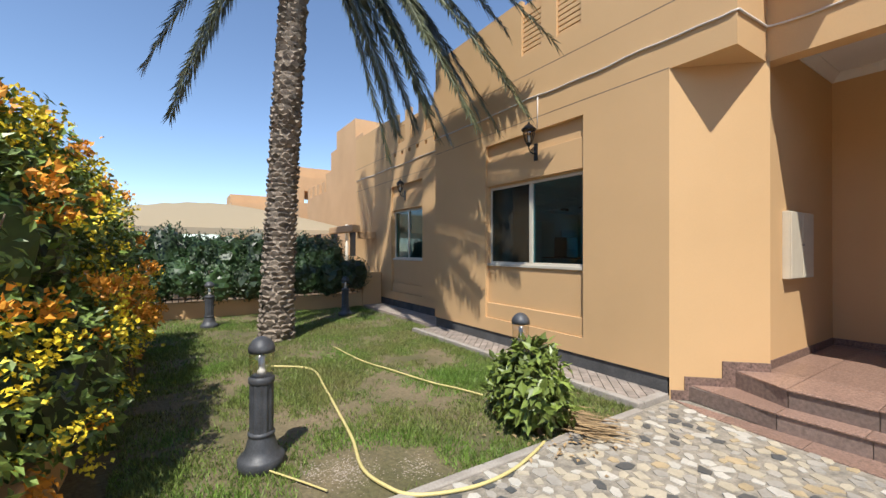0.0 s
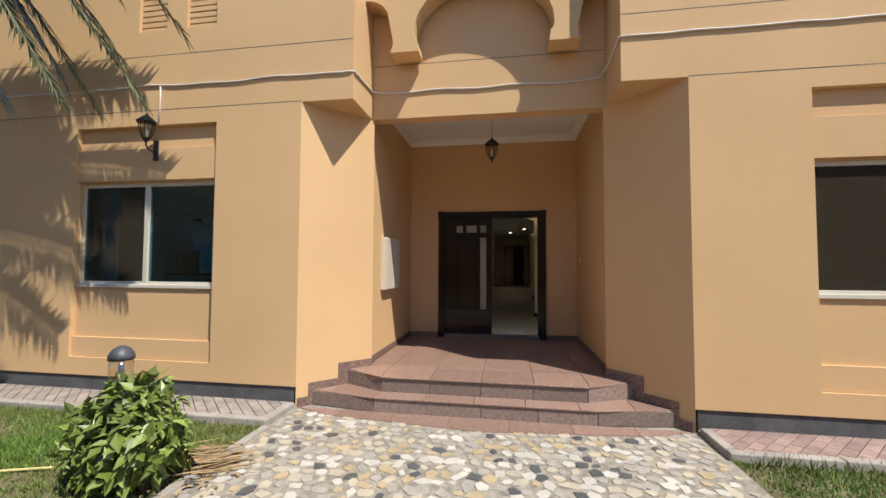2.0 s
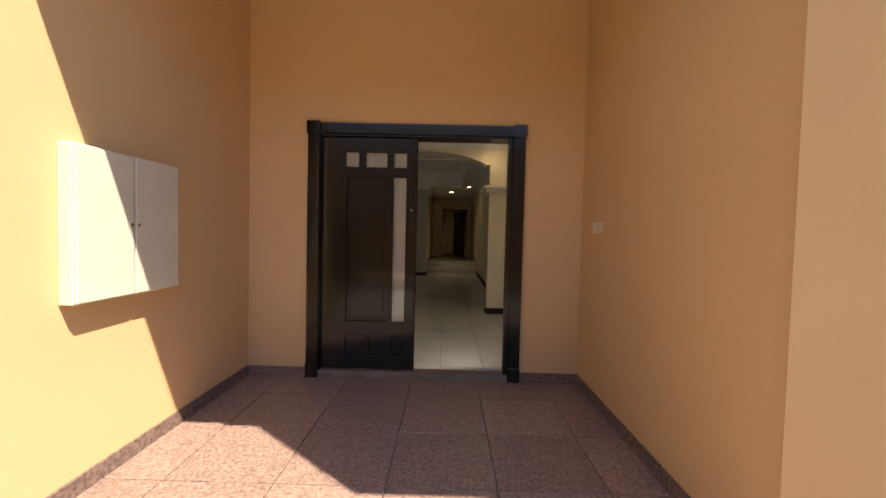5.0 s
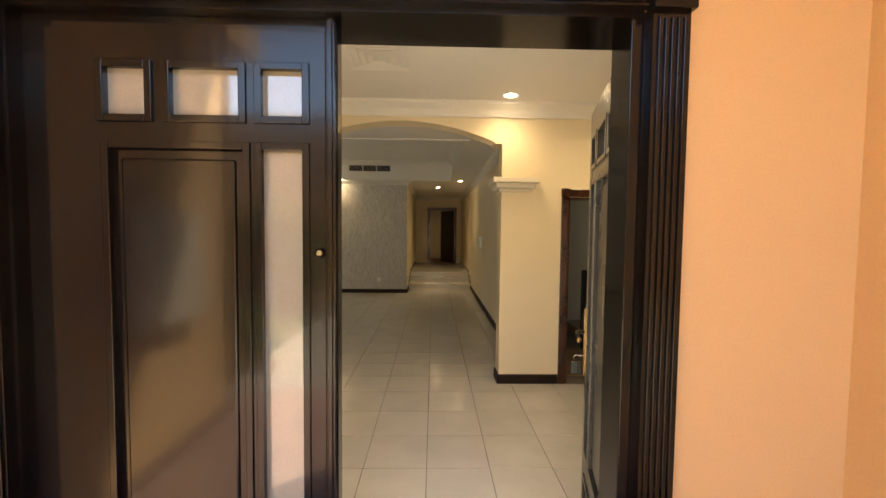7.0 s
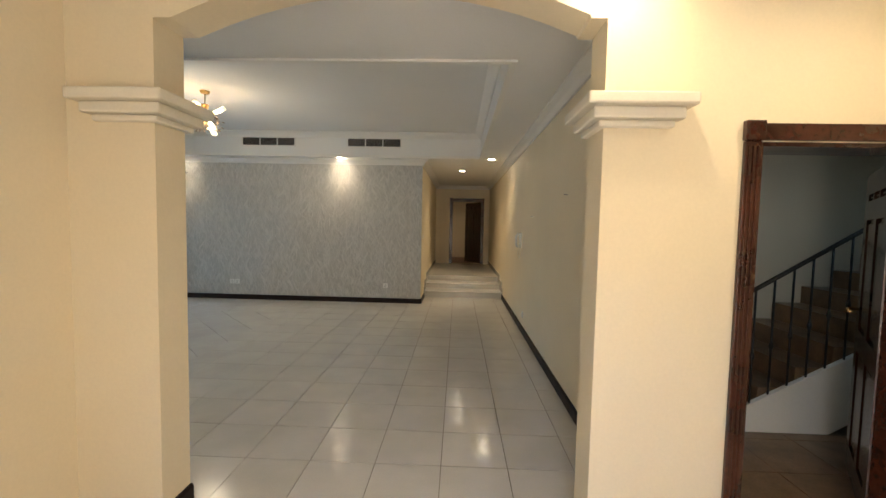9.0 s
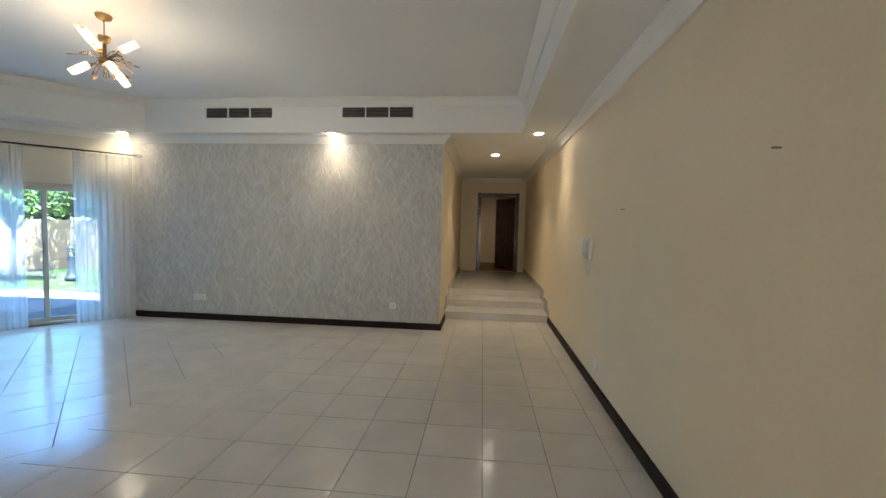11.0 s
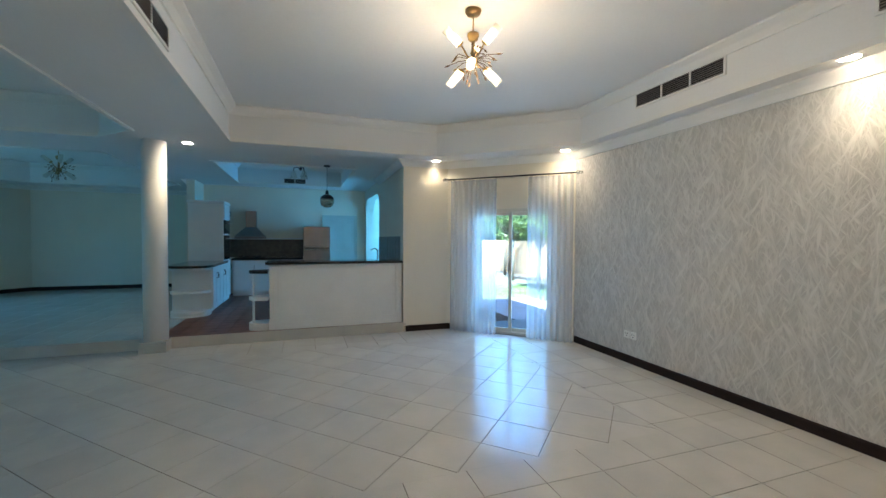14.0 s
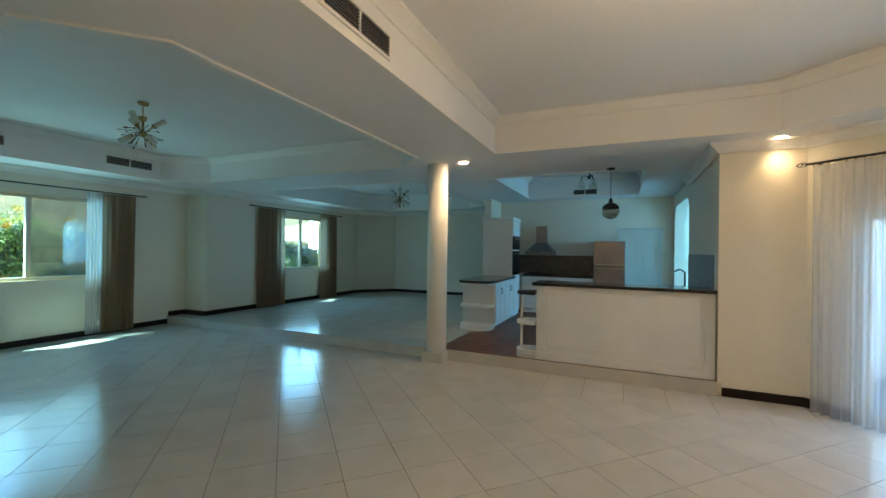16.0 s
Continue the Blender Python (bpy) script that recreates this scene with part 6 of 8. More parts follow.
# ---- outside: beyond the garden ----
can = thing("carport_canopy", (-17.5, -6.5, -0.46), "cream tensioned shade canopy over a carport", "canopy")
bm = bmesh.new()
N = 14
grid = []
for i in range(N + 1):
    row = []
    for j in range(N + 1):
        u, v = i / N * 2 - 1, j / N * 2 - 1
        sag = 0.25 * (u * u + v * v) - 0.22 * u * u * v * v
        row.append(bm.verts.new((3.6 * u * (1 - 0.10 * (1 - v * v) * abs(u) ** 3), 4.6 * v * (1 - 0.08 * (1 - u * u) * abs(v) ** 3), 3.45 - 1.15 * max(abs(u), abs(v)) ** 1.4 + 0.2 * sag)))
    grid.append(row)
for i in range(N):
    for j in range(N):
        bm.faces.new((grid[i][j], grid[i + 1][j], grid[i + 1][j + 1], grid[i][j + 1])).smooth = True
part("cloth", bm, M_SAIL, can)
for x in (-3.3, 3.3):
    for y in (-4.3, 4.3):
        bm = bmesh.new()
        tube(bm, [(x, y, 0), (x, y, 2.6)], 0.06, seg=10)
        part("post", bm, M_ALU, can)
bm = bmesh.new()
box(bm, -13.4, -11.2, -3.1, -2.85, 1.75, 1.95, 0.01)
box(bm, -11.45, -11.25, -2.86, -2.34, 1.55, 1.75, 0.01)
structure("trim_pergola_beam", bm, M_STUCCO_NEXT)


def row_house(x0, x1, y, h, label):
    """A neighbouring house: body, stepped parapet, recessed windows, door hood."""
    root = thing("neighbour_house", ((x0 + x1) / 2, y, -0.46), label, "house", "houses along the lane")
    w = (x1 - x0) / 2
    bm = bmesh.new()
    wins = [(-w + 1.2 + 2.6 * k, -w + 2.7 + 2.6 * k, 1.4, 2.7) for k in range(int(2 * w / 2.8))]
    wall_grid(bm, "x", -w, w, 0, h, 0, 0.3, wins)
    part("front_wall", bm, M_STUCCO_NEXT, root)
    bm = bmesh.new()
    box(bm, -w, w, 0.3, 9.0, 0, h - 0.01)
    part("body", bm, M_STUCCO_NEXT, root)
    for k, (a, b) in enumerate(((0.62, 0.9), (0.44, 1.8), (0.26, 2.6))):
        bm = bmesh.new()
        box(bm, w * (0.35 - a), w * (0.35 + a), 0.01 + 0.001 * k, 0.35 + 4 * (k > 0), h + (0 if k == 0 else (0.9, 1.8)[k - 1]) + 0.001, h + b)
        part("parapet_step", bm, M_STUCCO_NEXT, root)
    n = int(2 * w / 0.9)
    for k in range(n):
        bm = bmesh.new()
        box(bm, -w + 0.9 * k, -w + 0.9 * k + 0.5, 0.012, 0.3, h + 0.001, h + 0.55)
        part("merlon", bm, M_STUCCO_NEXT, root)
    for u0, u1, z0, z1 in wins:
        bm = bmesh.new()
        box(bm, u0, u1, 0.18, 0.2, z0, z1)
        part("window_pane", bm, M_DARK, root)
    return root


row_house(-23.5, -14.2, -1.2, 4.6, "pale apricot neighbouring villa with a stepped parapet")
row_house(-36.0, -25.5, -1.2, 4.6, "pale apricot villa further along the lane")
row_house(-52.0, -39.0, -3.5, 4.2, "distant pale villa with a flat roof")
pipe = bmesh.new()
tube(pipe, [(-13.6, -1.4, -0.46), (-13.6, -1.4, 4.0)], 0.05, seg=8)
tagged(part("drain_pipe", pipe, M_CABLE), "pale vertical drain pipe beside the neighbouring wall", "pipe")

# back garden seen through the patio door and the kitchen bay
bm = bmesh.new()
box(bm, -30, 2.0, 8.9, 13.9, -0.5, -0.33)
structure("lawn_back", bm, M_LAWN)
bm = bmesh.new()
box(bm, -9.5, -3.5, 8.75, 10.6, -0.5, -0.10)
structure("pavement_patio", bm, M_PAVER_R)
grass_b = grass("lawn_grass_back", -14, -4.5, 10.6, 15.8, 50000, 4, lambda x, y: x == x)
grass_b.location.z = 0.09
bm = bmesh.new()
box(bm, -34, 4, 16.0, 16.25, -0.5, 1.35, 0.01)
structure("wall_back_garden", bm, M_STUCCO_NEXT)
hb = [(-15.5 + 1.15 * k, 16.9 + 0.25 * math.sin(k * 1.9), 2.3 + 0.35 * math.sin(2.3 * k), 0.95, 1.2 + 0.3 * math.sin(1.7 * k), 0.8) for k in range(-13, 11)]
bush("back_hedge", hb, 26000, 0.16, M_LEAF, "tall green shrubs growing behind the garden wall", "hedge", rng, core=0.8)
for x, y, s in ((-9.8, 14.6, 1.0), (-13.2, 15.0, 1.15), (-7.3, 15.2, 0.9), (-15.6, 13.4, 1.05), (-18.6, 14.6, 1.2), (-12.0, 12.4, 0.85)):
    tb = [(0, 0, 3.2 * s, 1.0 * s, 0.8 * s, 1.0 * s), (0.7 * s, 0.2, 2.8 * s, 0.7 * s, 0.6 * s, 0.7 * s), (-0.7 * s, -0.1, 2.9 * s, 0.75 * s, 0.6 * s, 0.7 * s), (0.1, -0.5, 3.8 * s, 0.6 * s, 0.55 * s, 0.6 * s)]
    bush("garden_tree", tb, 2600, 0.13, M_LEAF_L, "young leafy tree on the back lawn", "tree", rng, (x, y, -0.4), trunk=1.7 * s)


# ---- inside: lamps set in the ceilings ----
DOWNLIGHTS = [(0.96, 2.55, EZ, 5), (1.98, 2.19, EZ, 6.5), (-1.83, 8.305, LZ, 2.8), (-4.84, 8.27, LZ, 2.3), (0.39, 9.865, LZ, 10), (0.89, 8.31, LZ, 5), (-6.13, 3.51, LZ, 3), (-6.165, 6.855, LZ, 2.4)]
for x, y, z, w in DOWNLIGHTS:
    d = thing("downlight", (x, y, z), "round recessed ceiling downlight with warm light", "downlight", "ceiling downlights")
    bm = bmesh.new()
    lathe(bm, [(0.068, -0.006), (0.071, -0.002), (0.071, 0.0)], 24)
    part("rim", bm, M_WHITE, d)
    bm = bmesh.new()
    lathe(bm, [(0.050, -0.008), (0.054, -0.0065)], 24)
    part("lens", bm, M_DOWN, d)
    spot_lamp("downlight_lamp", (x, y, z - 0.04), w * LAMP, WARM, 150 if z == EZ else 104, 0.06)
# warm fill without a fitting, added to brighten the far room
spot_lamp("far_room_fill", (1.0, 14.6, 2.6), 3.0 * LAMP, WARM, 150, 0.05)
# bluish fill added to brighten the stair hall, which has no window
spot_lamp("stair_fill", (3.2, 3.5, 2.9), 2.5 * LAMP, (0.6, 0.85, 1.0), 140, 0.2)

# entry ceiling diffuser and smoke detector
df = thing("ceiling_diffuser", (-0.12, 1.80, EZ), "square white air diffuser in the entry ceiling", "air vent")
for k in range(4):
    r = 0.22 - 0.05 * k
    bm = bmesh.new()
    sweep(bm, [(-r, -r, -0.012 - 0.004 * k), (-r, r, -0.012 - 0.004 * k), (r, r, -0.012 - 0.004 * k), (r, -r, -0.012 - 0.004 * k)], ((0, 0), (0.03, 0.010), (0.03, 0.014), (0, 0.006)), closed=True)
    part("ring", bm, M_WHITE, df)
sm = bmesh.new()
lathe(sm, [(0.04, -0.035), (0.06, -0.025), (0.068, 0.0)], 20, at=(-1.0, 2.43, EZ))
tagged(part("smoke_detector", sm, M_CREAM), "round cream smoke detector on the entry ceiling", "detector")

# imposts of the arch
for nm, a, b in (("trim_impost_left", -1.29, -1.05), ("trim_impost_right", 0.94, 1.20)):
    bm = bmesh.new()
    for e, z0, z1 in ((0.095, 1.98, 2.03), (0.06, 1.93, 1.979), (0.03, 1.90, 1.929)):
        box(bm, a - (e if a < 0 else e), b + e, AY - e, AY + 0.2 + e, z0, z1, 0.008)
    structure(nm, bm, M_CREAM2)
# oval niche in the left entry wall: a raised rim round a shallow bowl
bm = bmesh.new()
n = 48
rings = []
for r, dx in ((1.0, 0.0), (0.985, -0.012), (0.95, -0.045), (0.90, -0.06), (0.0, -0.066)):
    ring = []
    for k in range(n):
        a = 2 * math.pi * k / n
        c, s = math.cos(a), math.sin(a)
        ry = 0.362 * math.copysign(abs(c) ** 0.62, c)
        rz = 0.662 * math.copysign(abs(s) ** 0.62, s)
        ring.append(bm.verts.new((-1.4595 + dx, 2.18 + ry * r, 1.29 + rz * r)))
    rings.append(ring)
for p, q in zip(rings, rings[1:]):
    for k in range(n):
        bm.faces.new((p[k], p[(k + 1) % n], q[(k + 1) % n], q[k])).smooth = True
structure("trim_niche", bm, M_CREAM)


# timber doors inside
def casing(name, x0, x1, y, z0, z1, depth, mat, label):
    """Frame of a doorway in a wall across the way: fluted sides, head, corner blocks, linings."""
    fr = tagged(new(name), label, kind="structure")
    for a, b in ((x0 - 0.07, x0), (x1, x1 + 0.07)):
        bm = bmesh.new()
        box(bm, a, b, y - 0.02, y, z0, z1, 0.004)
        for k in range(3):
            box(bm, a + 0.012 + 0.018 * k, a + 0.022 + 0.018 * k, y - 0.025, y - 0.02, z0 + 0.1, z1 - 0.02, 0.002)
        part("door_casing", bm, mat, fr)
        bm = bmesh.new()
        box(bm, a - 0.005, b + 0.005, y - 0.032, y, z1 + 0.001, z1 + 0.085, 0.005)
        part("corner_block", bm, mat, fr)
    bm = bmesh.new()
    box(bm, x0 + 0.001, x1 - 0.001, y - 0.02, y, z1 + 0.004, z1 + 0.075, 0.004)
    part("door_head", bm, mat, fr)
    for a, b in ((x0, x0 + 0.018), (x1 - 0.018, x1)):
        bm = bmesh.new()
        box(bm, a, b, y + 0.001, y + depth, z0, z1)
        part("door_lining", bm, mat, fr)
    bm = bmesh.new()
    box(bm, x0 + 0.019, x1 - 0.019, y + 0.001, y + depth, z1 - 0.018, z1)
    part("head_lining", bm, mat, fr)


def panel_door(at, turn, w, h, label, arched=True):
    """A panelled timber leaf hinged at its right-hand edge."""
    root = thing("panel_door", at, label, "door", turn=turn)
    holes = [(-w + 0.10, -w / 2 - 0.04, 0.15, 0.75), (-w / 2 + 0.04, -0.10, 0.15, 0.75), (-w + 0.10, -w / 2 - 0.04, 0.88, 1.55), (-w / 2 + 0.04, -0.10, 0.88, 1.55)]
    holes += [(-w + 0.10 + (w - 0.2) / 3 * k + 0.012, -w + 0.10 + (w - 0.2) / 3 * (k + 1) - 0.012, 1.66, h - 0.12) for k in range(3)]
    bm = bmesh.new()
    wall_grid(bm, "x", -w, 0, 0.008, h, 0, 0.04, holes)
    part("door_body", bm, M_MAHOG, root)
    for a, b, c, d in holes:
        bm = bmesh.new()
        box(bm, a, b, 0.013, 0.027, c, d)
        box(bm, a + 0.022, b - 0.022, 0.006, 0.034, c + 0.022, d - 0.022, 0.006)
        part("panel", bm, M_MAHOG, root)
    bm = bmesh.new()
    for s in (-1, 1):
        y = 0.02 + s * 0.021
        tube(bm, [(-w + 0.05, y, 1.0), (-w + 0.05, y + s * 0.045, 1.0), (-w + 0.16, y + s * 0.05, 1.0)], 0.008, seg=7)
    part("door_handle", bm, M_BRASS, root, "brass lever handle")
    return root


casing("door_2", 1.60, 2.39, AY, 0.0, 1.85, 0.2, M_MAHOG, "mahogany frame of the doorway to the stairs")
panel_door((2.37, AY + 0.21, 0.0), -128, 0.77, 1.82, "open mahogany panelled door to the stairs")
casing("door_3", 0.14, 1.02, 13.2, HZ, 2.21, 0.2, M_MAHOG, "dark mahogany frame of the doorway ending the corridor")
panel_door((1.0, 13.38, HZ), -58, 0.84, 1.86, "half-open dark panelled door at the corridor's end")

# stair hall
bm = bmesh.new()
box(bm, 1.46, 5.2, 5.0, 5.2, -0.3, 3.4)
structure("wall_stair_back", bm, M_CREAM2)
bm = bmesh.new()
box(bm, 5.0, 5.2, AY, 5.0, -0.3, 3.4)
structure("wall_stair_right", bm, M_CREAM2)
bm = bmesh.new()
box(bm, 2.75, 5.0, AY, AY + 0.19, -0.3, 3.4)
structure("wall_stair_front", bm, M_CREAM2)
bm = bmesh.new()
box(bm, 1.455, 5.0, AY + 0.2, 5.0, 3.1, 3.2)
structure("ceiling_stair", bm, M_CEIL)
bm = bmesh.new()
box(bm, 1.455, 5.0, AY + 0.2, 5.0, -0.3, -0.004)
stair_floor = structure("floor_stair", bm, M_GROUT)
lay(grid_pieces([(1.46, AY + 0.201), (4.99, AY + 0.201), (4.99, 4.0), (1.46, 4.0)], 0.405, 0.005, (1.5, 3.1)), "stair_floor_tile", -0.004, 0.001, 0.001, M_BROWN_TILE, stair_floor, 0.405, 0.005)
st = thing("staircase", (2.3, 4.45, 0.0), "staircase with brown tiled steps, white stringer and black iron railing", "staircase")
for k in range(8):
    bm = bmesh.new()
    box(bm, 0.26 * k, 0.26 * (k + 1) + 0.02, -0.40, 0.54, 0.16 * k, 0.16 * (k + 1), 0.004)
    part("step", bm, M_BROWN_TILE, st)
bm = bmesh.new()
slab_xz(bm, [(0.02, 0.0), (0.75, 0.0), (2.2, 0.85), (2.2, 1.28), (0.02, 0.12)], -0.44, -0.402)
part("stringer", bm, M_WHITE, st)
bm = bmesh.new()
box(bm, -0.10, -0.02, -0.46, -0.38, 0.0, 1.02, 0.006)
part("newel", bm, M_IRON, st)
for k in range(16):
    x = 0.06 + 0.13 * k
    z = 0.13 + 0.615 * x
    bm = bmesh.new()
    tube(bm, [(x, -0.42, max(0.16 * int(x / 0.26), z - 0.25)), (x, -0.42, z + 0.80)], 0.008, seg=6)
    lathe(bm, [(0.009, 0), (0.016, 0.03), (0.009, 0.06)], 8, at=(x, -0.42, z + 0.28))
    part("baluster", bm, M_IRON, st)
bm = bmesh.new()
tube(bm, [(-0.06, -0.42, 0.90), (2.1, -0.42, 0.90 + 0.615 * 2.16)], 0.016, seg=8)
part("handrail", bm, M_IRON, st)

# round column at the edge of the raised floor
col = thing("round_column", (-6.18, 3.13, 0.0), "smooth cream round column standing on a tiled block", "column")
bm = bmesh.new()
lathe(bm, [(0.135, RZ), (0.135, LZ)], 36)
part("shaft", bm, M_WHITE, col)
bm = bmesh.new()
box(bm, -0.15, 0.15, -0.15, 0.15, 0.0, RZ, 0.004)
part("base", bm, M_TILE, col)
# tiled riser of the raised floor
bm = bmesh.new()
box(bm, WX, WX + 0.012, -2.68, 6.36, 0.0, RZ + 0.004, 0.002)
structure("trim_raised_edge", bm, M_TILE)


# air grilles
def vent(at, turn, w, h, sections, label):
    v = thing("air_vent", at, label, "air vent", "ceiling air vents", turn=turn)
    bm = bmesh.new()
    box(bm, 0, w, -0.004, -0.001, 0, h)
    part("backing", bm, M_DARK, v)
    bm = bmesh.new()
    f = 0.02
    for b in ((-f, w + f, h, h + f), (-f, w + f, -f, 0), (-f, 0, 0, h), (w, w + f, 0, h)):
        box(bm, b[0], b[1], -0.016, 0, b[2], b[3], 0.003)
    for k in range(1, sections):
        x = w * k / sections
        box(bm, x - 0.008, x + 0.008, -0.014, -0.004, 0, h)
    part("frame", bm, M_WHITE, v)
    n = max(5, int(h / 0.018))
    for k in range(n):
        z = h * (k + 0.5) / n
        bm = bmesh.new()
        box(bm, 0, w, -0.013, -0.005, z - 0.0025, z + 0.0025)
        part("slat", bm, M_STEEL, v)


vent((-1.65, 8.22, 2.83), 0, 0.93, 0.13, 3, "white framed air grille in the tray ceiling's side")
vent((-3.54, 8.22, 2.83), 0, 0.93, 0.13, 3, "white framed air grille in the tray ceiling's side")
vent((-2.45, 4.03, 2.73), 180, 0.95, 0.13, 3, "white framed air grille in the beam")
vent((-4.80, -1.9, 2.78), 180, 0.66, 0.12, 2, "white framed air grille of the further tray ceiling")
vent((-3.0, -1.9, 2.78), 180, 0.66, 0.12, 2, "white framed air grille of the further tray ceiling")
vent((-10.0, 4.50, 2.66), 90, 0.45, 0.12, 2, "white framed air grille above the kitchen")


# chandelier of tube glasses
def chandelier(at, s, label, lit):
    c = thing("chandelier", at, label, "chandelier")
    bm = bmesh.new()
    lathe(bm, [(0.02, -0.045), (0.05, -0.035), (0.06, -0.012), (0.062, 0.0)], 20)
    part("ceiling_rose", bm, M_BRASS, c)
    bm = bmesh.new()
    tube(bm, [(0, 0, -0.04), (0, 0, -0.19)], 0.006, seg=6)
    lathe(bm, [(0.012, -0.27), (0.035, -0.255), (0.045, -0.22), (0.045, -0.20), (0.015, -0.19)], 16)
    tube(bm, [(0, 0, -0.26), (0, 0, -0.43)], 0.014, seg=8)
    lathe(bm, [(0.012, -0.49), (0.04, -0.46), (0.045, -0.43), (0.014, -0.40)], 16)
    part("stem", bm, M_BRASS, c)
    rng = random.Random(5)
    for k in range(6):
        a = k * math.pi / 3 - 0.487
        up = 1 if k % 2 else -1
        d = Vector((math.cos(a) * 0.74, math.sin(a) * 0.74, 0.62 * up)).normalized()
        p = Vector((0, 0, -0.40)) + d * 0.125
        bm = bmesh.new()
        tube(bm, [(0, 0, -0.42), tuple(Vector((0, 0, -0.44)) + d * 0.06), tuple(p)], 0.007, seg=6)
        lathe(bm, [(0.018, 0), (0.03, 0.01), (0.03, 0.02)], 14, m=Matrix.Translation(p) @ rot_to(d))
        part("arm", bm, M_BRASS, c)
        bm = bmesh.new()
        lathe(bm, [(0.030, 0.018), (0.033, 0.17), (0.029, 0.17), (0.027, 0.02)], 16, m=Matrix.Translation(p) @ rot_to(d))
        g = part("glass_shade", bm, M_FROST, c)
        bm = bmesh.new()
        lathe(bm, [(0.012, 0.02), (0.016, 0.05), (0.016, 0.09), (0.006, 0.12)], 10, m=Matrix.Translation(p) @ rot_to(d))
        part("bulb", bm, M_BULB if lit else M_PLASTIC, g)
    for k in range(30):
        a = rng.uniform(0, 6.283)
        e = rng.uniform(-1.2, 0.5)
        d = Vector((math.cos(a) * math.cos(e), math.sin(a) * math.cos(e), math.sin(e)))
        m = Vector((0, 0, -0.42)) + d * 0.12
        t = Vector((0, 0, -0.42)) + d * rng.uniform(0.13, 0.21) + Vector((0, 0, -0.02))
        bm = bmesh.new()
        tube(bm, [(0, 0, -0.42), tuple(m), tuple(t)], 0.003, seg=4)
        q = (t - m).normalized()
        lathe(bm, [(0.002, 0), (0.008, 0.015), (0.006, 0.035), (0.001, 0.05)], 6, m=Matrix.Translation(t) @ rot_to(q))
        part("twig", bm, M_TWIG, c)
    if s != 1:
        c.scale = (s, s, s * 0.86)
    return c


chandelier((-2.86, 6.06, TZ), 0.95, "brass chandelier with twigs and lit frosted glass tubes", True)
point_lamp("chandelier_lamp", (-2.86, 6.06, TZ - 0.70), 4.6 * LAMP, (1.0, 0.82, 0.58), 0.2)
chandelier((-3.9, 0.6, TZ), 0.90, "unlit brass chandelier with twigs and glass tubes", False)
chandelier((-9.2, 0.8, TZ), 1.0, "unlit brass chandelier with twigs over the dining side", False)

# sockets, switches, thermostat, phone
def plate(name, at, turn, w, h, label, category, extra=()):
    t = thing(name, at, label, category, turn=turn)
    bm = bmesh.new()
    box(bm, -w / 2, w / 2, -0.010, 0, -h / 2, h / 2, 0.004)
    part("plate", bm, M_PLASTIC, t)
    for x, z, a, b, m in extra:
        bm = bmesh.new()
        box(bm, x - a, x + a, -0.014, -0.0102, z - b, z + b, 0.001)
        part("insert", bm, m, t)
    return t


HOLES = ((-0.015, 0.012, 0.004, 0.006, M_DARK), (0.015, 0.012, 0.004, 0.006, M_DARK), (0, -0.014, 0.008, 0.004, M_DARK))
plate("wall_socket", (-3.93, 8.51, 0.33), 0, 0.086, 0.086, "white socket plate low on the silver wallpaper", "socket", HOLES)
plate("wall_socket", (-3.83, 8.51, 0.33), 0, 0.086, 0.086, "white socket plate low on the silver wallpaper", "socket", HOLES)
plate("wall_socket", (-1.01, 8.51, 0.32), 0, 0.086, 0.086, "white socket plate low on the silver wallpaper", "socket", HOLES)
plate("wall_socket", (RX, 6.65, 0.25), -90, 0.086, 0.086, "white socket plate low on the cream wall", "socket", ((0, 0, 0.02, 0.02, M_PLASTIC),))
plate("wall_switch", (RX, 3.575, 1.29), -90, 0.086, 0.086, "white switch plate on the cream wall", "switch", ((0, 0, 0.02, 0.025, M_PLASTIC),))
for y in (2.66, 2.56, 2.46):
    plate("wall_switch", (2.75, y, 1.3), -90, 0.086, 0.086, "white switch plate on the cream entry wall", "switch", ((0, 0, 0.015, 0.02, M_PLASTIC),))
bm = bmesh.new()
tube(bm, [(2.66, 2.62, EZ + 0.005), (2.664, 2.618, EZ - 0.12), (2.655, 2.622, EZ - 0.30)], 0.003, seg=5)
tagged(part("loose_wire", bm, M_CABLE), "thin loose wire hanging from the entry ceiling", "wire")
plate("wall_switch", (-0.346, 8.75, 1.25), 90, 0.06, 0.086, "small white switch by the corridor steps", "switch", ((0, 0, 0.012, 0.02, M_PLASTIC),)).rotation_euler[2] = radians(90)
th = plate("thermostat", (RX, 3.69, 1.295), -90, 0.105, 0.115, "white thermostat with a small green-grey display", "thermostat", ((0, 0.030, 0.038, 0.015, M_LCD), (-0.022, -0.003, 0.004, 0.0035, M_DARK), (0.0, -0.003, 0.008, 0.0035, M_DARK), (0.024, -0.003, 0.008, 0.0035, M_DARK), (0.02, -0.038, 0.008, 0.003, M_STEEL)))
ph = thing("intercom_phone", (RX, 6.97, 1.27), "white intercom handset hanging on the cream wall", "phone", turn=-90)
bm = bmesh.new()
box(bm, -0.045, 0.045, -0.035, 0, -0.11, 0.11, 0.012)
part("body", bm, M_PLASTIC, ph)
bm = bmesh.new()
tube(bm, [(-0.01, -0.045, -0.10), (-0.01, -0.075, -0.06), (-0.01, -0.075, 0.06), (-0.01, -0.045, 0.10)], 0.018, seg=8)
part("handset", bm, M_PLASTIC, ph)
bm = bmesh.new()
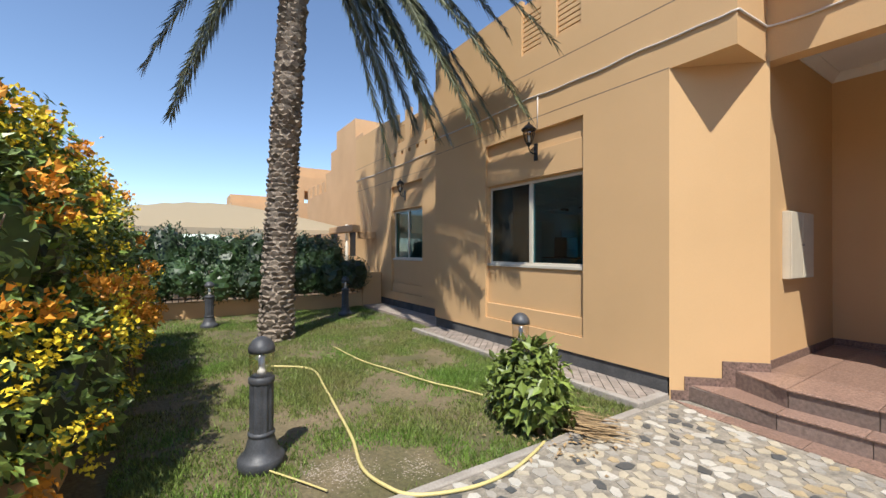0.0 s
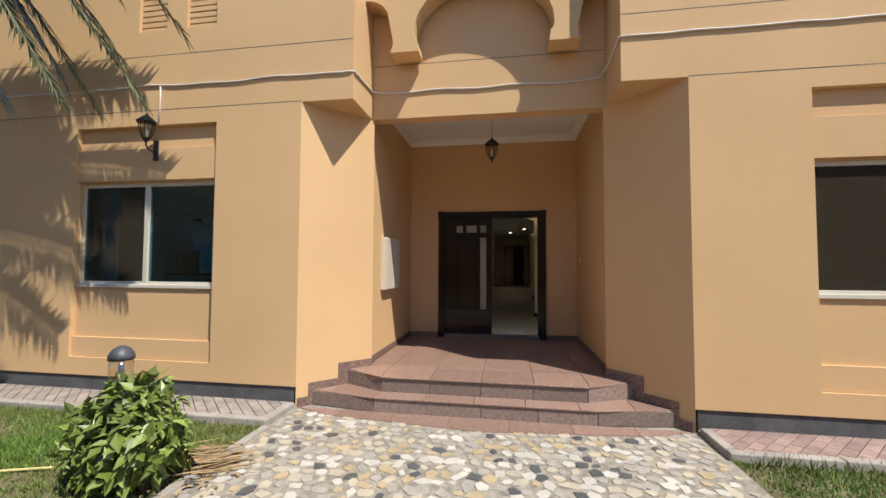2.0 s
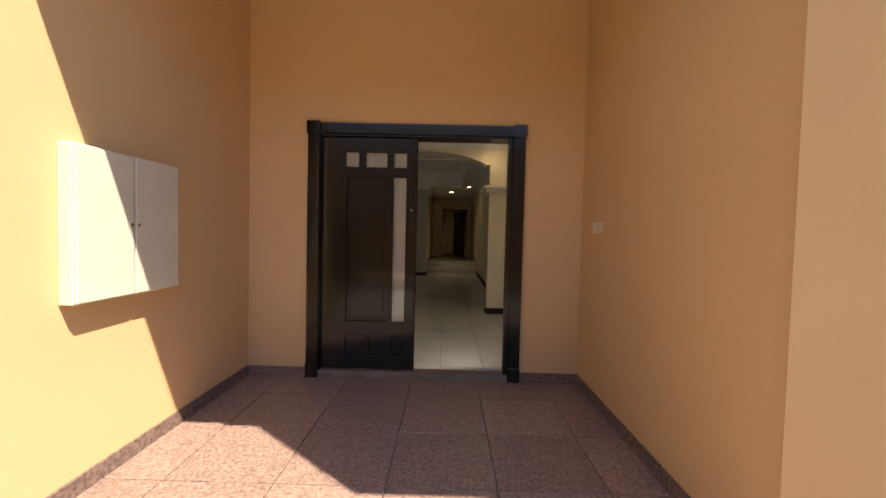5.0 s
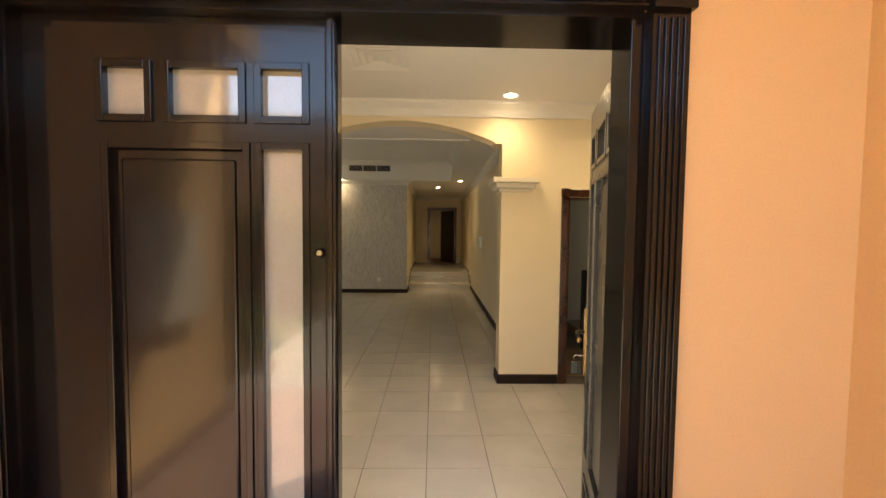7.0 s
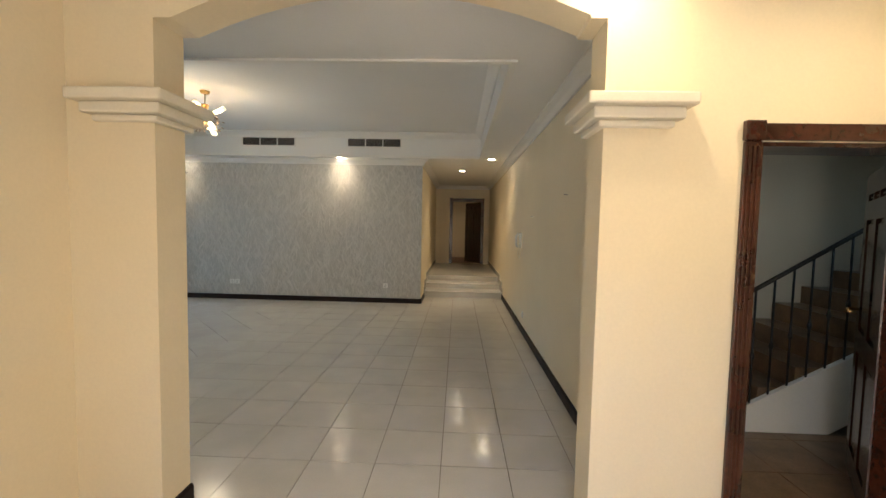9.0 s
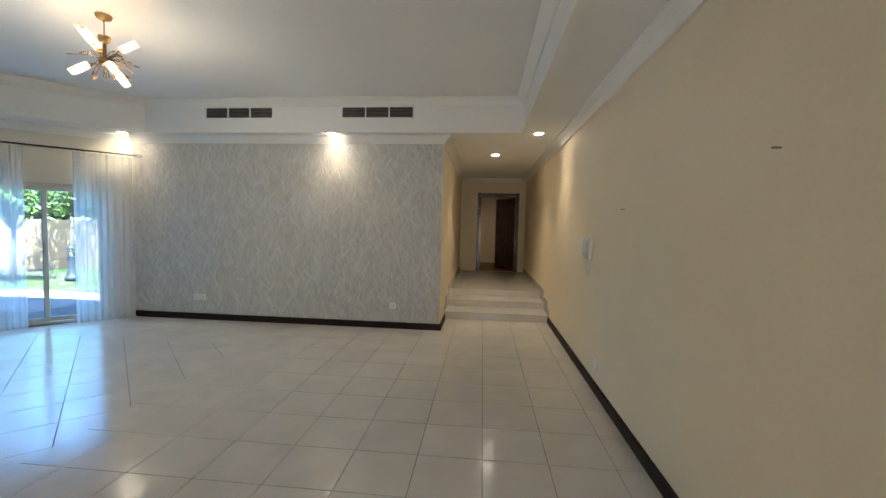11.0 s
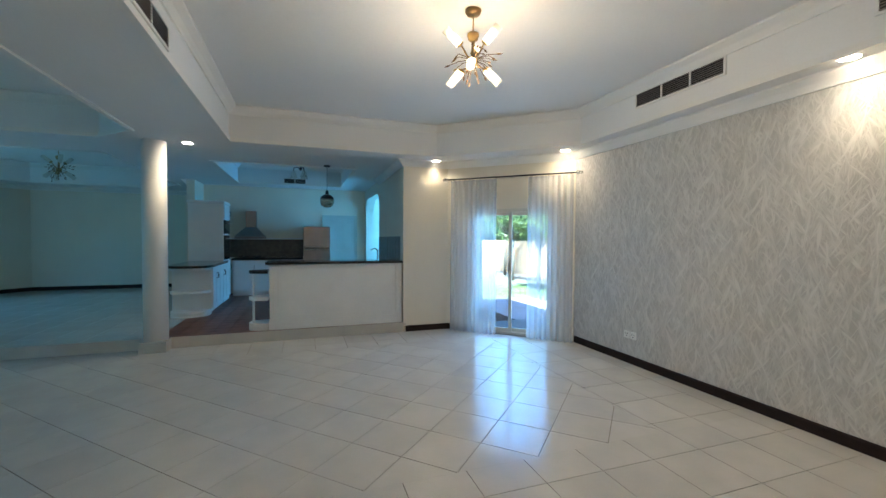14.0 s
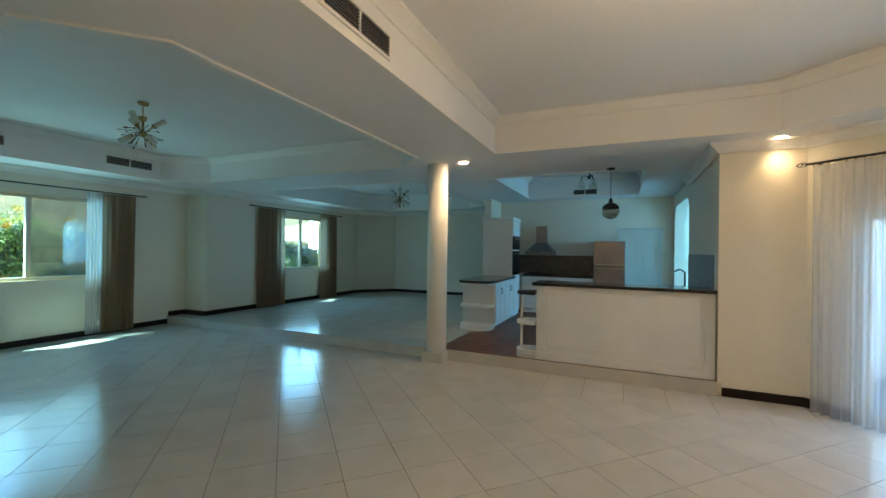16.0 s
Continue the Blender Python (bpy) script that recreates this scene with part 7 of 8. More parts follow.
tube(bm, [(0.0, -0.03, -0.10), (0.01, -0.05, -0.19), (0.03, -0.03, -0.26), (0.04, -0.02, -0.12)], 0.005, seg=6)
part("cord", bm, M_PLASTIC, ph)
for y, z in ((4.55, 1.75), (6.1, 1.60)):
    bm = bmesh.new()
    tube(bm, [(RX + 0.005, y, z), (RX - 0.03, y, z)], 0.004, seg=6)
    tagged(part("wall_hook", bm, M_STEEL), "small metal screw fixed in the cream wall", "hook")

# ---- patio door, curtains ----
pd = tagged(new("door_4"), "ivory aluminium sliding glass door to the garden", kind="structure")
pd.matrix_basis = PM
f = 0.05
DM = 1.0
for b in ((DOOR0, DOOR1, DOORH - f, DOORH), (DOOR0, DOOR1, 0, 0.035), (DOOR0, DOOR0 + f, 0.035, DOORH - f), (DOOR1 - f, DOOR1, 0.035, DOORH - f)):
    bm = bmesh.new()
    box(bm, b[0], b[1], 0.02, 0.12, b[2], b[3], 0.004)
    part("door_frame", bm, M_ALU, pd)
for a, b, y in ((DOOR0 + f, DM + 0.03, 0.04), (DM - 0.03, DOOR1 - f, 0.08)):
    bm = bmesh.new()
    for c in ((a, a + 0.045, 0.036, DOORH - f), (b - 0.045, b, 0.036, DOORH - f), (a + 0.045, b - 0.045, 0.036, 0.09), (a + 0.045, b - 0.045, DOORH - f - 0.05, DOORH - f)):
        box(bm, c[0], c[1], y, y + 0.03, c[2], c[3], 0.003)
    s = part("sash", bm, M_ALU, pd)
    bm = bmesh.new()
    box(bm, a + 0.045, b - 0.045, y + 0.012, y + 0.018, 0.09, DOORH - f - 0.05)
    g = part("pane", bm, M_GLASS_CLEAR, s)
    g.visible_shadow = False
bm = bmesh.new()
box(bm, DM - 0.02, DM - 0.002, 0.025, 0.04, 0.95, 1.12, 0.004)
part("pull_handle", bm, M_STEEL, pd)


def curtain(parent, x0, x1, y, z0, z1, folds, amp, mat, name="curtain", seed=0):
    """A hanging cloth gathered in folds, denser at the top."""
    r = random.Random(seed)
    ph = [r.uniform(0, 6.28) for _ in range(4)]
    n, m = folds * 8, 14
    bm = bmesh.new()
    grid = []
    for j in range(m + 1):
        z = z1 + (z0 - z1) * j / m
        k = 0.45 + 0.55 * (j / m) ** 0.7
        row = []
        for i in range(n + 1):
            t = i / n
            x = x0 + (x1 - x0) * (t + 0.012 * math.sin(9 * t + ph[0]) * k)
            yy = y + amp * k * (math.sin(2 * math.pi * folds * t + ph[1] + 0.5 * math.sin(4 * t + ph[2])) + 0.35 * math.sin(2 * math.pi * folds * 2.3 * t + ph[3] + j * 0.12))
            row.append(bm.verts.new((x, yy, z)))
        grid.append(row)
    for j in range(m):
        for i in range(n):
            bm.faces.new((grid[j][i], grid[j][i + 1], grid[j + 1][i + 1], grid[j + 1][i])).smooth = True
    return part(name, bm, mat, parent)


def curtain_rod(parent, x0, x1, y, z, rings):
    bm = bmesh.new()
    tube(bm, [(x0, y, z), (x1, y, z)], 0.011, seg=8)
    part("rod", bm, M_IRON, parent)
    for x, s in ((x0, -1), (x1, 1)):
        bm = bmesh.new()
        for k in range(4):
            a = k * math.pi / 2
            tube(bm, [(x, y, z), (x + s * 0.03, y + 0.022 * math.cos(a), z + 0.022 * math.sin(a)), (x + s * 0.07, y + 0.022 * math.cos(a + 1), z + 0.022 * math.sin(a + 1)), (x + s * 0.10, y, z)], 0.004, seg=5)
        part("finial", bm, M_IRON, parent)
    for x in (x0 + 0.06, x1 - 0.06):
        bm = bmesh.new()
        tube(bm, [(x, y, z), (x, y + 0.10, z - 0.005)], 0.007, seg=6)
        part("bracket", bm, M_IRON, parent)
    for x in rings:
        bm = bmesh.new()
        pts = [(x, y + 0.016 * math.cos(a), z + 0.016 * math.sin(a) - 0.006) for a in [k * math.pi / 4 for k in range(9)]]
        tube(bm, pts, 0.0025, seg=4)
        part("ring", bm, M_IRON, parent)


cs = thing("sheer_curtains", tuple(PM.translation), "white sheer curtains on a dark rod", "curtains", turn=PTURN)
curtain_rod(cs, 0.06, 1.95, -0.12, 2.36, [0.1 + 0.06 * k for k in range(10)] + [1.35 + 0.06 * k for k in range(10)])
curtain(cs, 0.10, 0.84, -0.12, 0.01, 2.335, 9, 0.035, M_SHEER, "curtain", 1)
curtain(cs, 1.30, 1.93, -0.12, 0.01, 2.335, 8, 0.035, M_SHEER, "curtain", 2)
yi = FY + 0.262
c1 = thing("window_curtains", (-4.2, yi, 0), "brown drapes and white sheers on a dark rod", "curtains")
curtain_rod(c1, -1.5, 1.5, 0.10, 2.40, [])
for a, b, m, s in ((-1.42, -0.90, M_DRAPE, 3), (0.95, 1.42, M_DRAPE, 4)):
    curtain(c1, a, b, 0.10, 0.03, 2.38, 6, 0.04, m, "drape", s)
curtain(c1, -0.95, -0.70, 0.07, 0.03, 2.38, 5, 0.03, M_SHEER, "sheer", 5)
curtain(c1, 0.72, 0.98, 0.07, 0.03, 2.38, 5, 0.03, M_SHEER, "sheer", 6)
yi = SY + 0.262
c2 = thing("window_curtains", (-9.27, yi, RZ), "brown drapes on a dark rod at the dining window", "curtains")
curtain_rod(c2, -1.35, 1.65, 0.10, 2.28, [])
for a, b, s in ((-1.20, -0.50, 7), (0.72, 1.50, 8)):
    curtain(c2, a, b, 0.10, 0.02, 2.26, 6, 0.045, M_DRAPE, "drape", s)


# ---- kitchen ----
def door_front(parent, x0, x1, y, z0, z1, handle, mat=None):
    """A cabinet door with a raised frame, seen from -y; handle: side of the knob bar."""
    bm = bmesh.new()
    box(bm, x0 + 0.003, x1 - 0.003, y - 0.018, y, z0 + 0.003, z1 - 0.003, 0.003)
    d = part("cabinet_door", bm, mat or M_CAB, parent)
    bm = bmesh.new()
    w = 0.05
    for b in ((x0 + 0.004, x0 + w, z0 + 0.004, z1 - 0.004), (x1 - w, x1 - 0.004, z0 + 0.004, z1 - 0.004), (x0 + w, x1 - w, z0 + 0.004, z0 + w), (x0 + w, x1 - w, z1 - w, z1 - 0.004)):
        box(bm, b[0], b[1], y - 0.024, y - 0.0182, b[2], b[3], 0.002)
    part("door_rim", bm, M_CAB, d)
    if handle:
        hx = x1 - 0.04 if handle > 0 else x0 + 0.04
        bm = bmesh.new()
        hz = z1 - 0.16
        tube(bm, [(hx, y - 0.02, hz - 0.05), (hx, y - 0.045, hz - 0.04), (hx, y - 0.05, hz), (hx, y - 0.045, hz + 0.04), (hx, y - 0.02, hz + 0.05)], 0.006, seg=6)
        part("handle", bm, M_STEEL, d)


def base_unit(at, turn, w, depth, h, label, doors=2):
    u = thing("base_cabinet", at, label, "cabinet", "kitchen base cabinets", turn=turn)
    bm = bmesh.new()
    box(bm, 0, w, 0, depth, 0.09, h)
    part("body", bm, M_CAB, u)
    bm = bmesh.new()
    box(bm, 0, w, 0.05, depth, 0, 0.089)
    part("plinth", bm, M_CAB, u)
    for k in range(doors):
        door_front(u, w * k / doors, w * (k + 1) / doors, -0.001, 0.10, h - 0.01, 1 if k % 2 == 0 else -1)
    return u


CH = 0.80       # carcass height
# peninsula: doors face the cooking side
for k in range(2):
    base_unit((-7.95 - 0.66 * k, 3.42, RZ), 180, 0.66, 0.58, CH, "white panelled base cabinet of the kitchen peninsula")
end = thing("corner_shelf", (-7.95, 3.13, RZ), "white rounded end shelf of the peninsula", "shelf")


def round_shelf(parent, r, zs, depth, thick=0.03):
    for z in zs:
        bm = bmesh.new()
        poly = [(0.0, -depth)] + [(r * math.sin(math.pi * k / 12) ** 0.6 if 0 < k < 12 else 0.0, -depth * math.cos(math.pi * k / 12)) for k in range(1, 12)] + [(0.0, depth)]
        prism(bm, poly, z, z + thick)
        bmesh.ops.recalc_face_normals(bm, faces=bm.faces)
        part("shelf_board", bm, M_CAB, parent)


round_shelf(end, 0.33, (0.0, 0.05, 0.38, 0.76), 0.29, 0.04)
bm = bmesh.new()
box(bm, -0.001, 0.015, -0.29, 0.29, 0.0, CH)
part("back_board", bm, M_CAB, end)
# tall oven unit
tall = thing("oven_cabinet", (-9.30, 3.38, RZ), "tall white cabinet with a black built-in oven", "cabinet", turn=180)
bm = bmesh.new()
box(bm, 0, 0.62, 0, 0.62, 0, 1.98)
part("body", bm, M_CAB, tall)
bm = bmesh.new()
box(bm, -0.02, 0.64, -0.03, 0.64, 1.98, 2.04, 0.012)
part("cornice", bm, M_CAB, tall)
for z0, z1 in ((0.85, 1.35), (1.38, 1.66)):
    bm = bmesh.new()
    box(bm, 0.02, 0.60, -0.022, -0.001, z0, z1, 0.004)
    o = part("oven_front", bm, M_COUNTER, tall, "black glass oven front")
    bm = bmesh.new()
    tube(bm, [(0.06, -0.05, z1 - 0.06), (0.56, -0.05, z1 - 0.06)], 0.008, seg=6)
    part("handle", bm, M_STEEL, o)
door_front(tall, 0.0, 0.62, -0.001, 0.08, 0.83, 1)
door_front(tall, 0.0, 0.62, -0.001, 1.68, 1.97, 1)
# units along the back wall and under the window wall
for k in range(3):
    base_unit((-10.12, 4.86 - 0.49 * k, RZ), 90, 0.49, 0.57, CH, "white panelled base cabinet along the kitchen wall", 1).matrix_basis = pose(-10.12, 3.41 + 0.49 * k, RZ, 0, 0, 90)
for k in range(4):
    base_unit((-6.45 - 0.55 * k, 5.8, RZ), 0, 0.55, 0.57, CH, "white base cabinet behind the bar", 1).matrix_basis = pose(-7.0 - 0.40 * k, 5.82, RZ, 0, 0, 0) @ Matrix.Diagonal((0.72, 1, 1, 1))
# stone worktops
bm = bmesh.new()
z0, z1 = RZ + CH, RZ + CH + 0.04
poly = [(-7.95, 2.80)] + [(-7.95 + 0.36 * math.sin(math.pi * k / 12) ** 0.6, 3.13 - 0.32 * math.cos(math.pi * k / 12)) for k in range(1, 12)] + [(-7.95, 3.46), (-9.29, 3.46), (-9.29, 2.80)]
prism(bm, poly, z0, z1)
bmesh.ops.recalc_face_normals(bm, faces=bm.faces)
tagged(part("worktop", bm, M_COUNTER), "polished black granite worktop of the peninsula", "worktop")
bm = bmesh.new()
box(bm, -10.69, -10.08, 3.40, 4.89, z0, z1, 0.004)
tagged(part("worktop", bm, M_COUNTER), "polished black granite worktop along the kitchen wall", "worktop")
bm = bmesh.new()
box(bm, -8.5, -6.62, 5.79, 6.395, z0, z1, 0.004)
tagged(part("worktop", bm, M_COUNTER), "polished black granite worktop behind the bar", "worktop")
hob = thing("gas_hob", (-10.4, 3.75, z1), "black gas hob with pan supports on the worktop", "hob")
bm = bmesh.new()
box(bm, -0.24, 0.24, -0.28, 0.28, 0.0, 0.012, 0.003)
part("plate", bm, M_COUNTER, hob)
for x in (-0.11, 0.11):
    for y in (-0.13, 0.13):
        bm = bmesh.new()
        box(bm, x - 0.09, x + 0.09, y - 0.006, y + 0.006, 0.03, 0.04)
        box(bm, x - 0.006, x + 0.006, y - 0.09, y + 0.09, 0.0302, 0.0398)
        lathe(bm, [(0.035, 0.012), (0.03, 0.028)], 12, at=(x, y, 0))
        part("burner", bm, M_IRON, hob)
# splashbacks of tile
sp = tagged(new("splashback_west"), kind="structure")
for j in range(3):
    for i in range(8):
        bm = bmesh.new()
        box(bm, -10.699, -10.691, 2.80 + 0.262 * i, 3.058 + 0.262 * i, z1 + 0.002 + 0.14 * j, z1 + 0.138 + 0.14 * j, 0.002)
        part("wall_tile", bm, M_KTILE, sp)
bm = bmesh.new()
box(bm, -10.699, -10.688, 2.80, 4.90, z1 + 0.424, z1 + 0.46)
part("tile_border", bm, M_CAB, sp)
bm = bmesh.new()
box(bm, -10.6995, -10.694, 2.80, 4.90, z1 + 0.001, z1 + 0.423)
part("backing", bm, M_KTILE, sp)
sp = tagged(new("splashback_north"), kind="structure")
bm = bmesh.new()
box(bm, -8.58, -6.49, 6.394, 6.3995, z1 + 0.001, z1 + 0.497)
part("backing", bm, M_KTILE, sp)
for j in range(3):
    for i in range(9):
        bm = bmesh.new()
        box(bm, -8.58 + 0.233 * i, -8.351 + 0.233 * i, 6.391, 6.399, z1 + 0.002 + 0.165 * j, z1 + 0.163 + 0.165 * j, 0.002)
        part("wall_tile", bm, M_KTILE, sp)
bm = bmesh.new()
tube(bm, [(-8.2, 6.30, z1), (-8.2, 6.30, z1 + 0.22), (-8.2, 6.24, z1 + 0.27), (-8.2, 6.16, z1 + 0.23)], 0.012, seg=8)
tagged(part("kitchen_tap", bm, M_CHROME), "chrome swan-neck tap on the black worktop", "tap")
# extractor hood
hd = thing("extractor_hood", (-10.7, 3.75, 1.42), "steel extractor hood with a square flue", "extractor hood")
bm = bmesh.new()
box(bm, 0, 0.46, -0.31, 0.31, 0.0, 0.05, 0.003)
part("rim", bm, M_STEEL, hd)
bm = bmesh.new()
lo = [(0.0, -0.31, 0.051), (0.46, -0.31, 0.051), (0.46, 0.31, 0.051), (0.0, 0.31, 0.051)]
hi = [(0.0, -0.11, 0.27), (0.22, -0.11, 0.27), (0.22, 0.11, 0.27), (0.0, 0.11, 0.27)]
a, b = [bm.verts.new(p) for p in lo], [bm.verts.new(p) for p in hi]
bm.faces.new(a[::-1])
bm.faces.new(b)
for k in range(4):
    bm.faces.new((a[k], a[(k + 1) % 4], b[(k + 1) % 4], b[k]))
part("canopy", bm, M_STEEL, hd)
bm = bmesh.new()
box(bm, 0, 0.22, -0.11, 0.11, 0.271, 0.64, 0.003)
part("flue", bm, M_STEEL, hd)
# fridge
fg = thing("fridge", (-10.05, 5.20, RZ), "two-door steel fridge-freezer beside the white door", "fridge")
bm = bmesh.new()
box(bm, -0.64, -0.04, -0.30, 0.30, 0.02, 1.57, 0.01)
part("body", bm, M_STEEL, fg)
for z0f, z1f in ((0.05, 1.05), (1.07, 1.565)):
    bm = bmesh.new()
    box(bm, -0.038, 0.02, -0.30, 0.30, z0f, z1f, 0.012)
    d = part("fridge_door", bm, M_STEEL, fg)
    bm = bmesh.new()
    box(bm, 0.021, 0.05, -0.28, 0.28, z1f - 0.035 if z0f < 0.1 else z0f + 0.01, z1f - 0.012 if z0f < 0.1 else z0f + 0.03, 0.004)
    part("handle", bm, M_CHROME, d)
# white door in the kitchen's far wall
kd = tagged(new("door_5"), "pale panelled door in the kitchen's far wall", kind="structure")
kd.matrix_basis = pose(-10.70, 5.77, RZ, 0, 0, 90)
bm = bmesh.new()
hol = [(-0.30, -0.04, 0.12, 0.80), (0.04, 0.30, 0.12, 0.80), (-0.30, -0.04, 0.92, 1.68), (0.04, 0.30, 0.92, 1.68)]
wall_grid(bm, "x", -0.36, 0.36, 0.005, 1.80, -0.03, -0.002, hol)
part("door_body", bm, M_PAINT_DOORW, kd)
for a, b, c, d in hol:
    bm = bmesh.new()
    box(bm, a, b, -0.018, -0.003, c, d)
    box(bm, a + 0.03, b - 0.03, -0.026, -0.0185, c + 0.03, d - 0.03, 0.004)
    part("panel", bm, M_PAINT_DOORW, kd)
bm = bmesh.new()
for b in ((-0.43, -0.361, 0, 1.87), (0.361, 0.43, 0, 1.87), (-0.361, 0.361, 1.801, 1.87)):
    box(bm, b[0], b[1], -0.04, -0.001, b[2], b[3], 0.003)
part("door_casing", bm, M_PAINT_DOORW, kd)

# ---- bar between the living room and the kitchen ----
bar = thing("breakfast_bar", (WX - 0.06, 4.45, RZ), "white panelled breakfast bar on the raised kitchen floor", "bar")
bm = bmesh.new()
box(bm, -0.30, 0.0, 0.0, 1.90, 0.0, 0.925, 0.003)
part("body", bm, M_CAB, bar)
bm = bmesh.new()
box(bm, -0.30, 0.016, -0.012, 1.90, 0.0, 0.10, 0.004)
box(bm, -0.30, 0.010, -0.006, 1.90, 0.1005, 0.125, 0.004)
part("plinth", bm, M_CAB, bar)
for y in (0.03, 1.80):
    bm = bmesh.new()
    box(bm, 0.0005, 0.018, y, y + 0.085, 0.14, 0.90, 0.004)
    for k in range(3):
        box(bm, 0.018, 0.024, y + 0.012 + 0.024 * k, y + 0.024 + 0.024 * k, 0.20, 0.84, 0.003)
    box(bm, 0.0005, 0.026, y - 0.006, y + 0.091, 0.126, 0.17, 0.005)
    box(bm, 0.0005, 0.026, y - 0.006, y + 0.091, 0.87, 0.915, 0.005)
    part("pilaster", bm, M_CAB, bar)
bm = bmesh.new()
for b in ((0.135, 1.775, 0.185, 0.20), (0.135, 1.775, 0.855, 0.87), (0.135, 0.15, 0.2, 0.855), (1.76, 1.775, 0.2, 0.855)):
    box(bm, 0.0005, 0.009, b[0], b[1], b[2], b[3], 0.002)
part("panel_bead", bm, M_CAB, bar)
bm = bmesh.new()
box(bm, -0.42, 0.07, -0.05, 1.905, 0.926, 0.962, 0.008)
part("bar_top", bm, M_COUNTER, bar, "polished black granite top")
sh = thing("bar_end_shelf", (WX - 0.22, 4.43, RZ), "white rounded shelf unit ending the bar, with a black top", "shelf", turn=-90)
for z in (0.0, 0.05, 0.42, 0.80):
    bm = bmesh.new()
    poly = [(0.0, -0.17)] + [(0.26 * math.sin(math.pi * k / 12) ** 0.6, -0.17 * math.cos(math.pi * k / 12)) for k in range(1, 12)] + [(0.0, 0.17)]
    prism(bm, poly, z, z + 0.045 if z < 0.8 else z + 0.035)
    bmesh.ops.recalc_face_normals(bm, faces=bm.faces)
    part("shelf_board", bm, M_CAB if z < 0.8 else M_COUNTER, sh)
bm = bmesh.new()
lathe(bm, [(0.016, 0.095), (0.022, 0.12), (0.016, 0.16), (0.016, 0.38), (0.022, 0.40), (0.016, 0.419)], 12, at=(0.20, 0, 0))
part("spindle", bm, M_CAB, sh)
bm = bmesh.new()
lathe(bm, [(0.016, 0.466), (0.022, 0.49), (0.016, 0.53), (0.016, 0.76), (0.022, 0.78), (0.016, 0.799)], 12, at=(0.20, 0, 0))
part("spindle", bm, M_CAB, sh)

# pendant over the bar, spot rail in the kitchen tray
pn = thing("pendant_lamp", (-7.2, 5.28, LZ), "smoked glass globe pendant on a thin cord", "pendant lamp")
bm = bmesh.new()
lathe(bm, [(0.05, -0.02), (0.055, 0.0)], 16)
part("ceiling_rose", bm, M_IRON, pn)
bm = bmesh.new()
tube(bm, [(0, 0, -0.02), (0, 0, -0.42)], 0.004, seg=6)
part("cord", bm, M_IRON, pn)
bm = bmesh.new()
lathe(bm, [(0.02, -0.50), (0.03, -0.46), (0.02, -0.42), (0.008, -0.41)], 12)
part("socket", bm, M_IRON, pn)
bm = bmesh.new()
lathe(bm, [(0.012, -0.70), (0.06, -0.69), (0.10, -0.655), (0.118, -0.60), (0.112, -0.555)], 24)
part("globe", bm, glass_material("smoked_glass", (0.62, 0.58, 0.50), 0.02, 0.82), pn, "clear lower bowl")
bm = bmesh.new()
lathe(bm, [(0.113, -0.556), (0.098, -0.52), (0.06, -0.488), (0.025, -0.475)], 24)
part("cap", bm, M_IRON, pn, "dark upper half")
sr = thing("kitchen_ceiling_lamp", (-9.3, 4.85, TZ), "dark three-arm ceiling lamp with glass bell shades", "ceiling lamp")
bm = bmesh.new()
lathe(bm, [(0.02, -0.05), (0.055, -0.03), (0.06, 0.0)], 16)
tube(bm, [(0, 0, -0.04), (0, 0, -0.16)], 0.012, seg=8)
lathe(bm, [(0.008, -0.20), (0.03, -0.18), (0.03, -0.15), (0.012, -0.13)], 12)
part("stem", bm, M_IRON, sr)
for k in range(3):
    a = 0.5 + k * 2 * math.pi / 3
    c, d = math.cos(a), math.sin(a)
    bm = bmesh.new()
    tube(bm, [(0, 0, -0.16), (0.07 * c, 0.07 * d, -0.13), (0.13 * c, 0.13 * d, -0.15), (0.14 * c, 0.14 * d, -0.20)], 0.008, seg=6)
    arm = part("arm", bm, M_IRON, sr)
    bm = bmesh.new()
    lathe(bm, [(0.075, -0.36), (0.066, -0.33), (0.05, -0.27), (0.03, -0.22), (0.015, -0.20)], 16, at=(0.14 * c, 0.14 * d, 0))
    part("glass_shade", bm, M_ACRYLIC, sr)
# sheer at the bay window
yb = thing("bay_sheer", (-9.3, 8.1, RZ), "white sheer curtain across the kitchen bay window", "curtains")
curtain(yb, -1.3, 1.3, 0.0, 0.02, 2.3, 16, 0.04, M_SHEER, "curtain", 9)
wb = tagged(new("window_4"), "wide ivory framed bay window of the kitchen", kind="structure")
for b in ((-10.5, -8.1, 2.25, 2.3), (-10.5, -8.1, 0.5, 0.55), (-10.5, -10.45, 0.55, 2.25), (-8.15, -8.1, 0.55, 2.25), (-9.33, -9.27, 0.55, 2.25)):
    bm = bmesh.new()
    box(bm, b[0], b[1], 8.26, 8.33, b[2], b[3], 0.004)
    part("window_frame", bm, M_ALU, wb)
for a, b in ((-10.45, -9.33), (-9.27, -8.15)):
    bm = bmesh.new()
    box(bm, a, b, 8.29, 8.296, 0.55, 2.25)
    part("pane", bm, M_GLASS, wb).visible_shadow = False


# ---- floor tiles, last ----
T, G = 0.405, 0.0045
fl = bpy.data.objects["floor"]
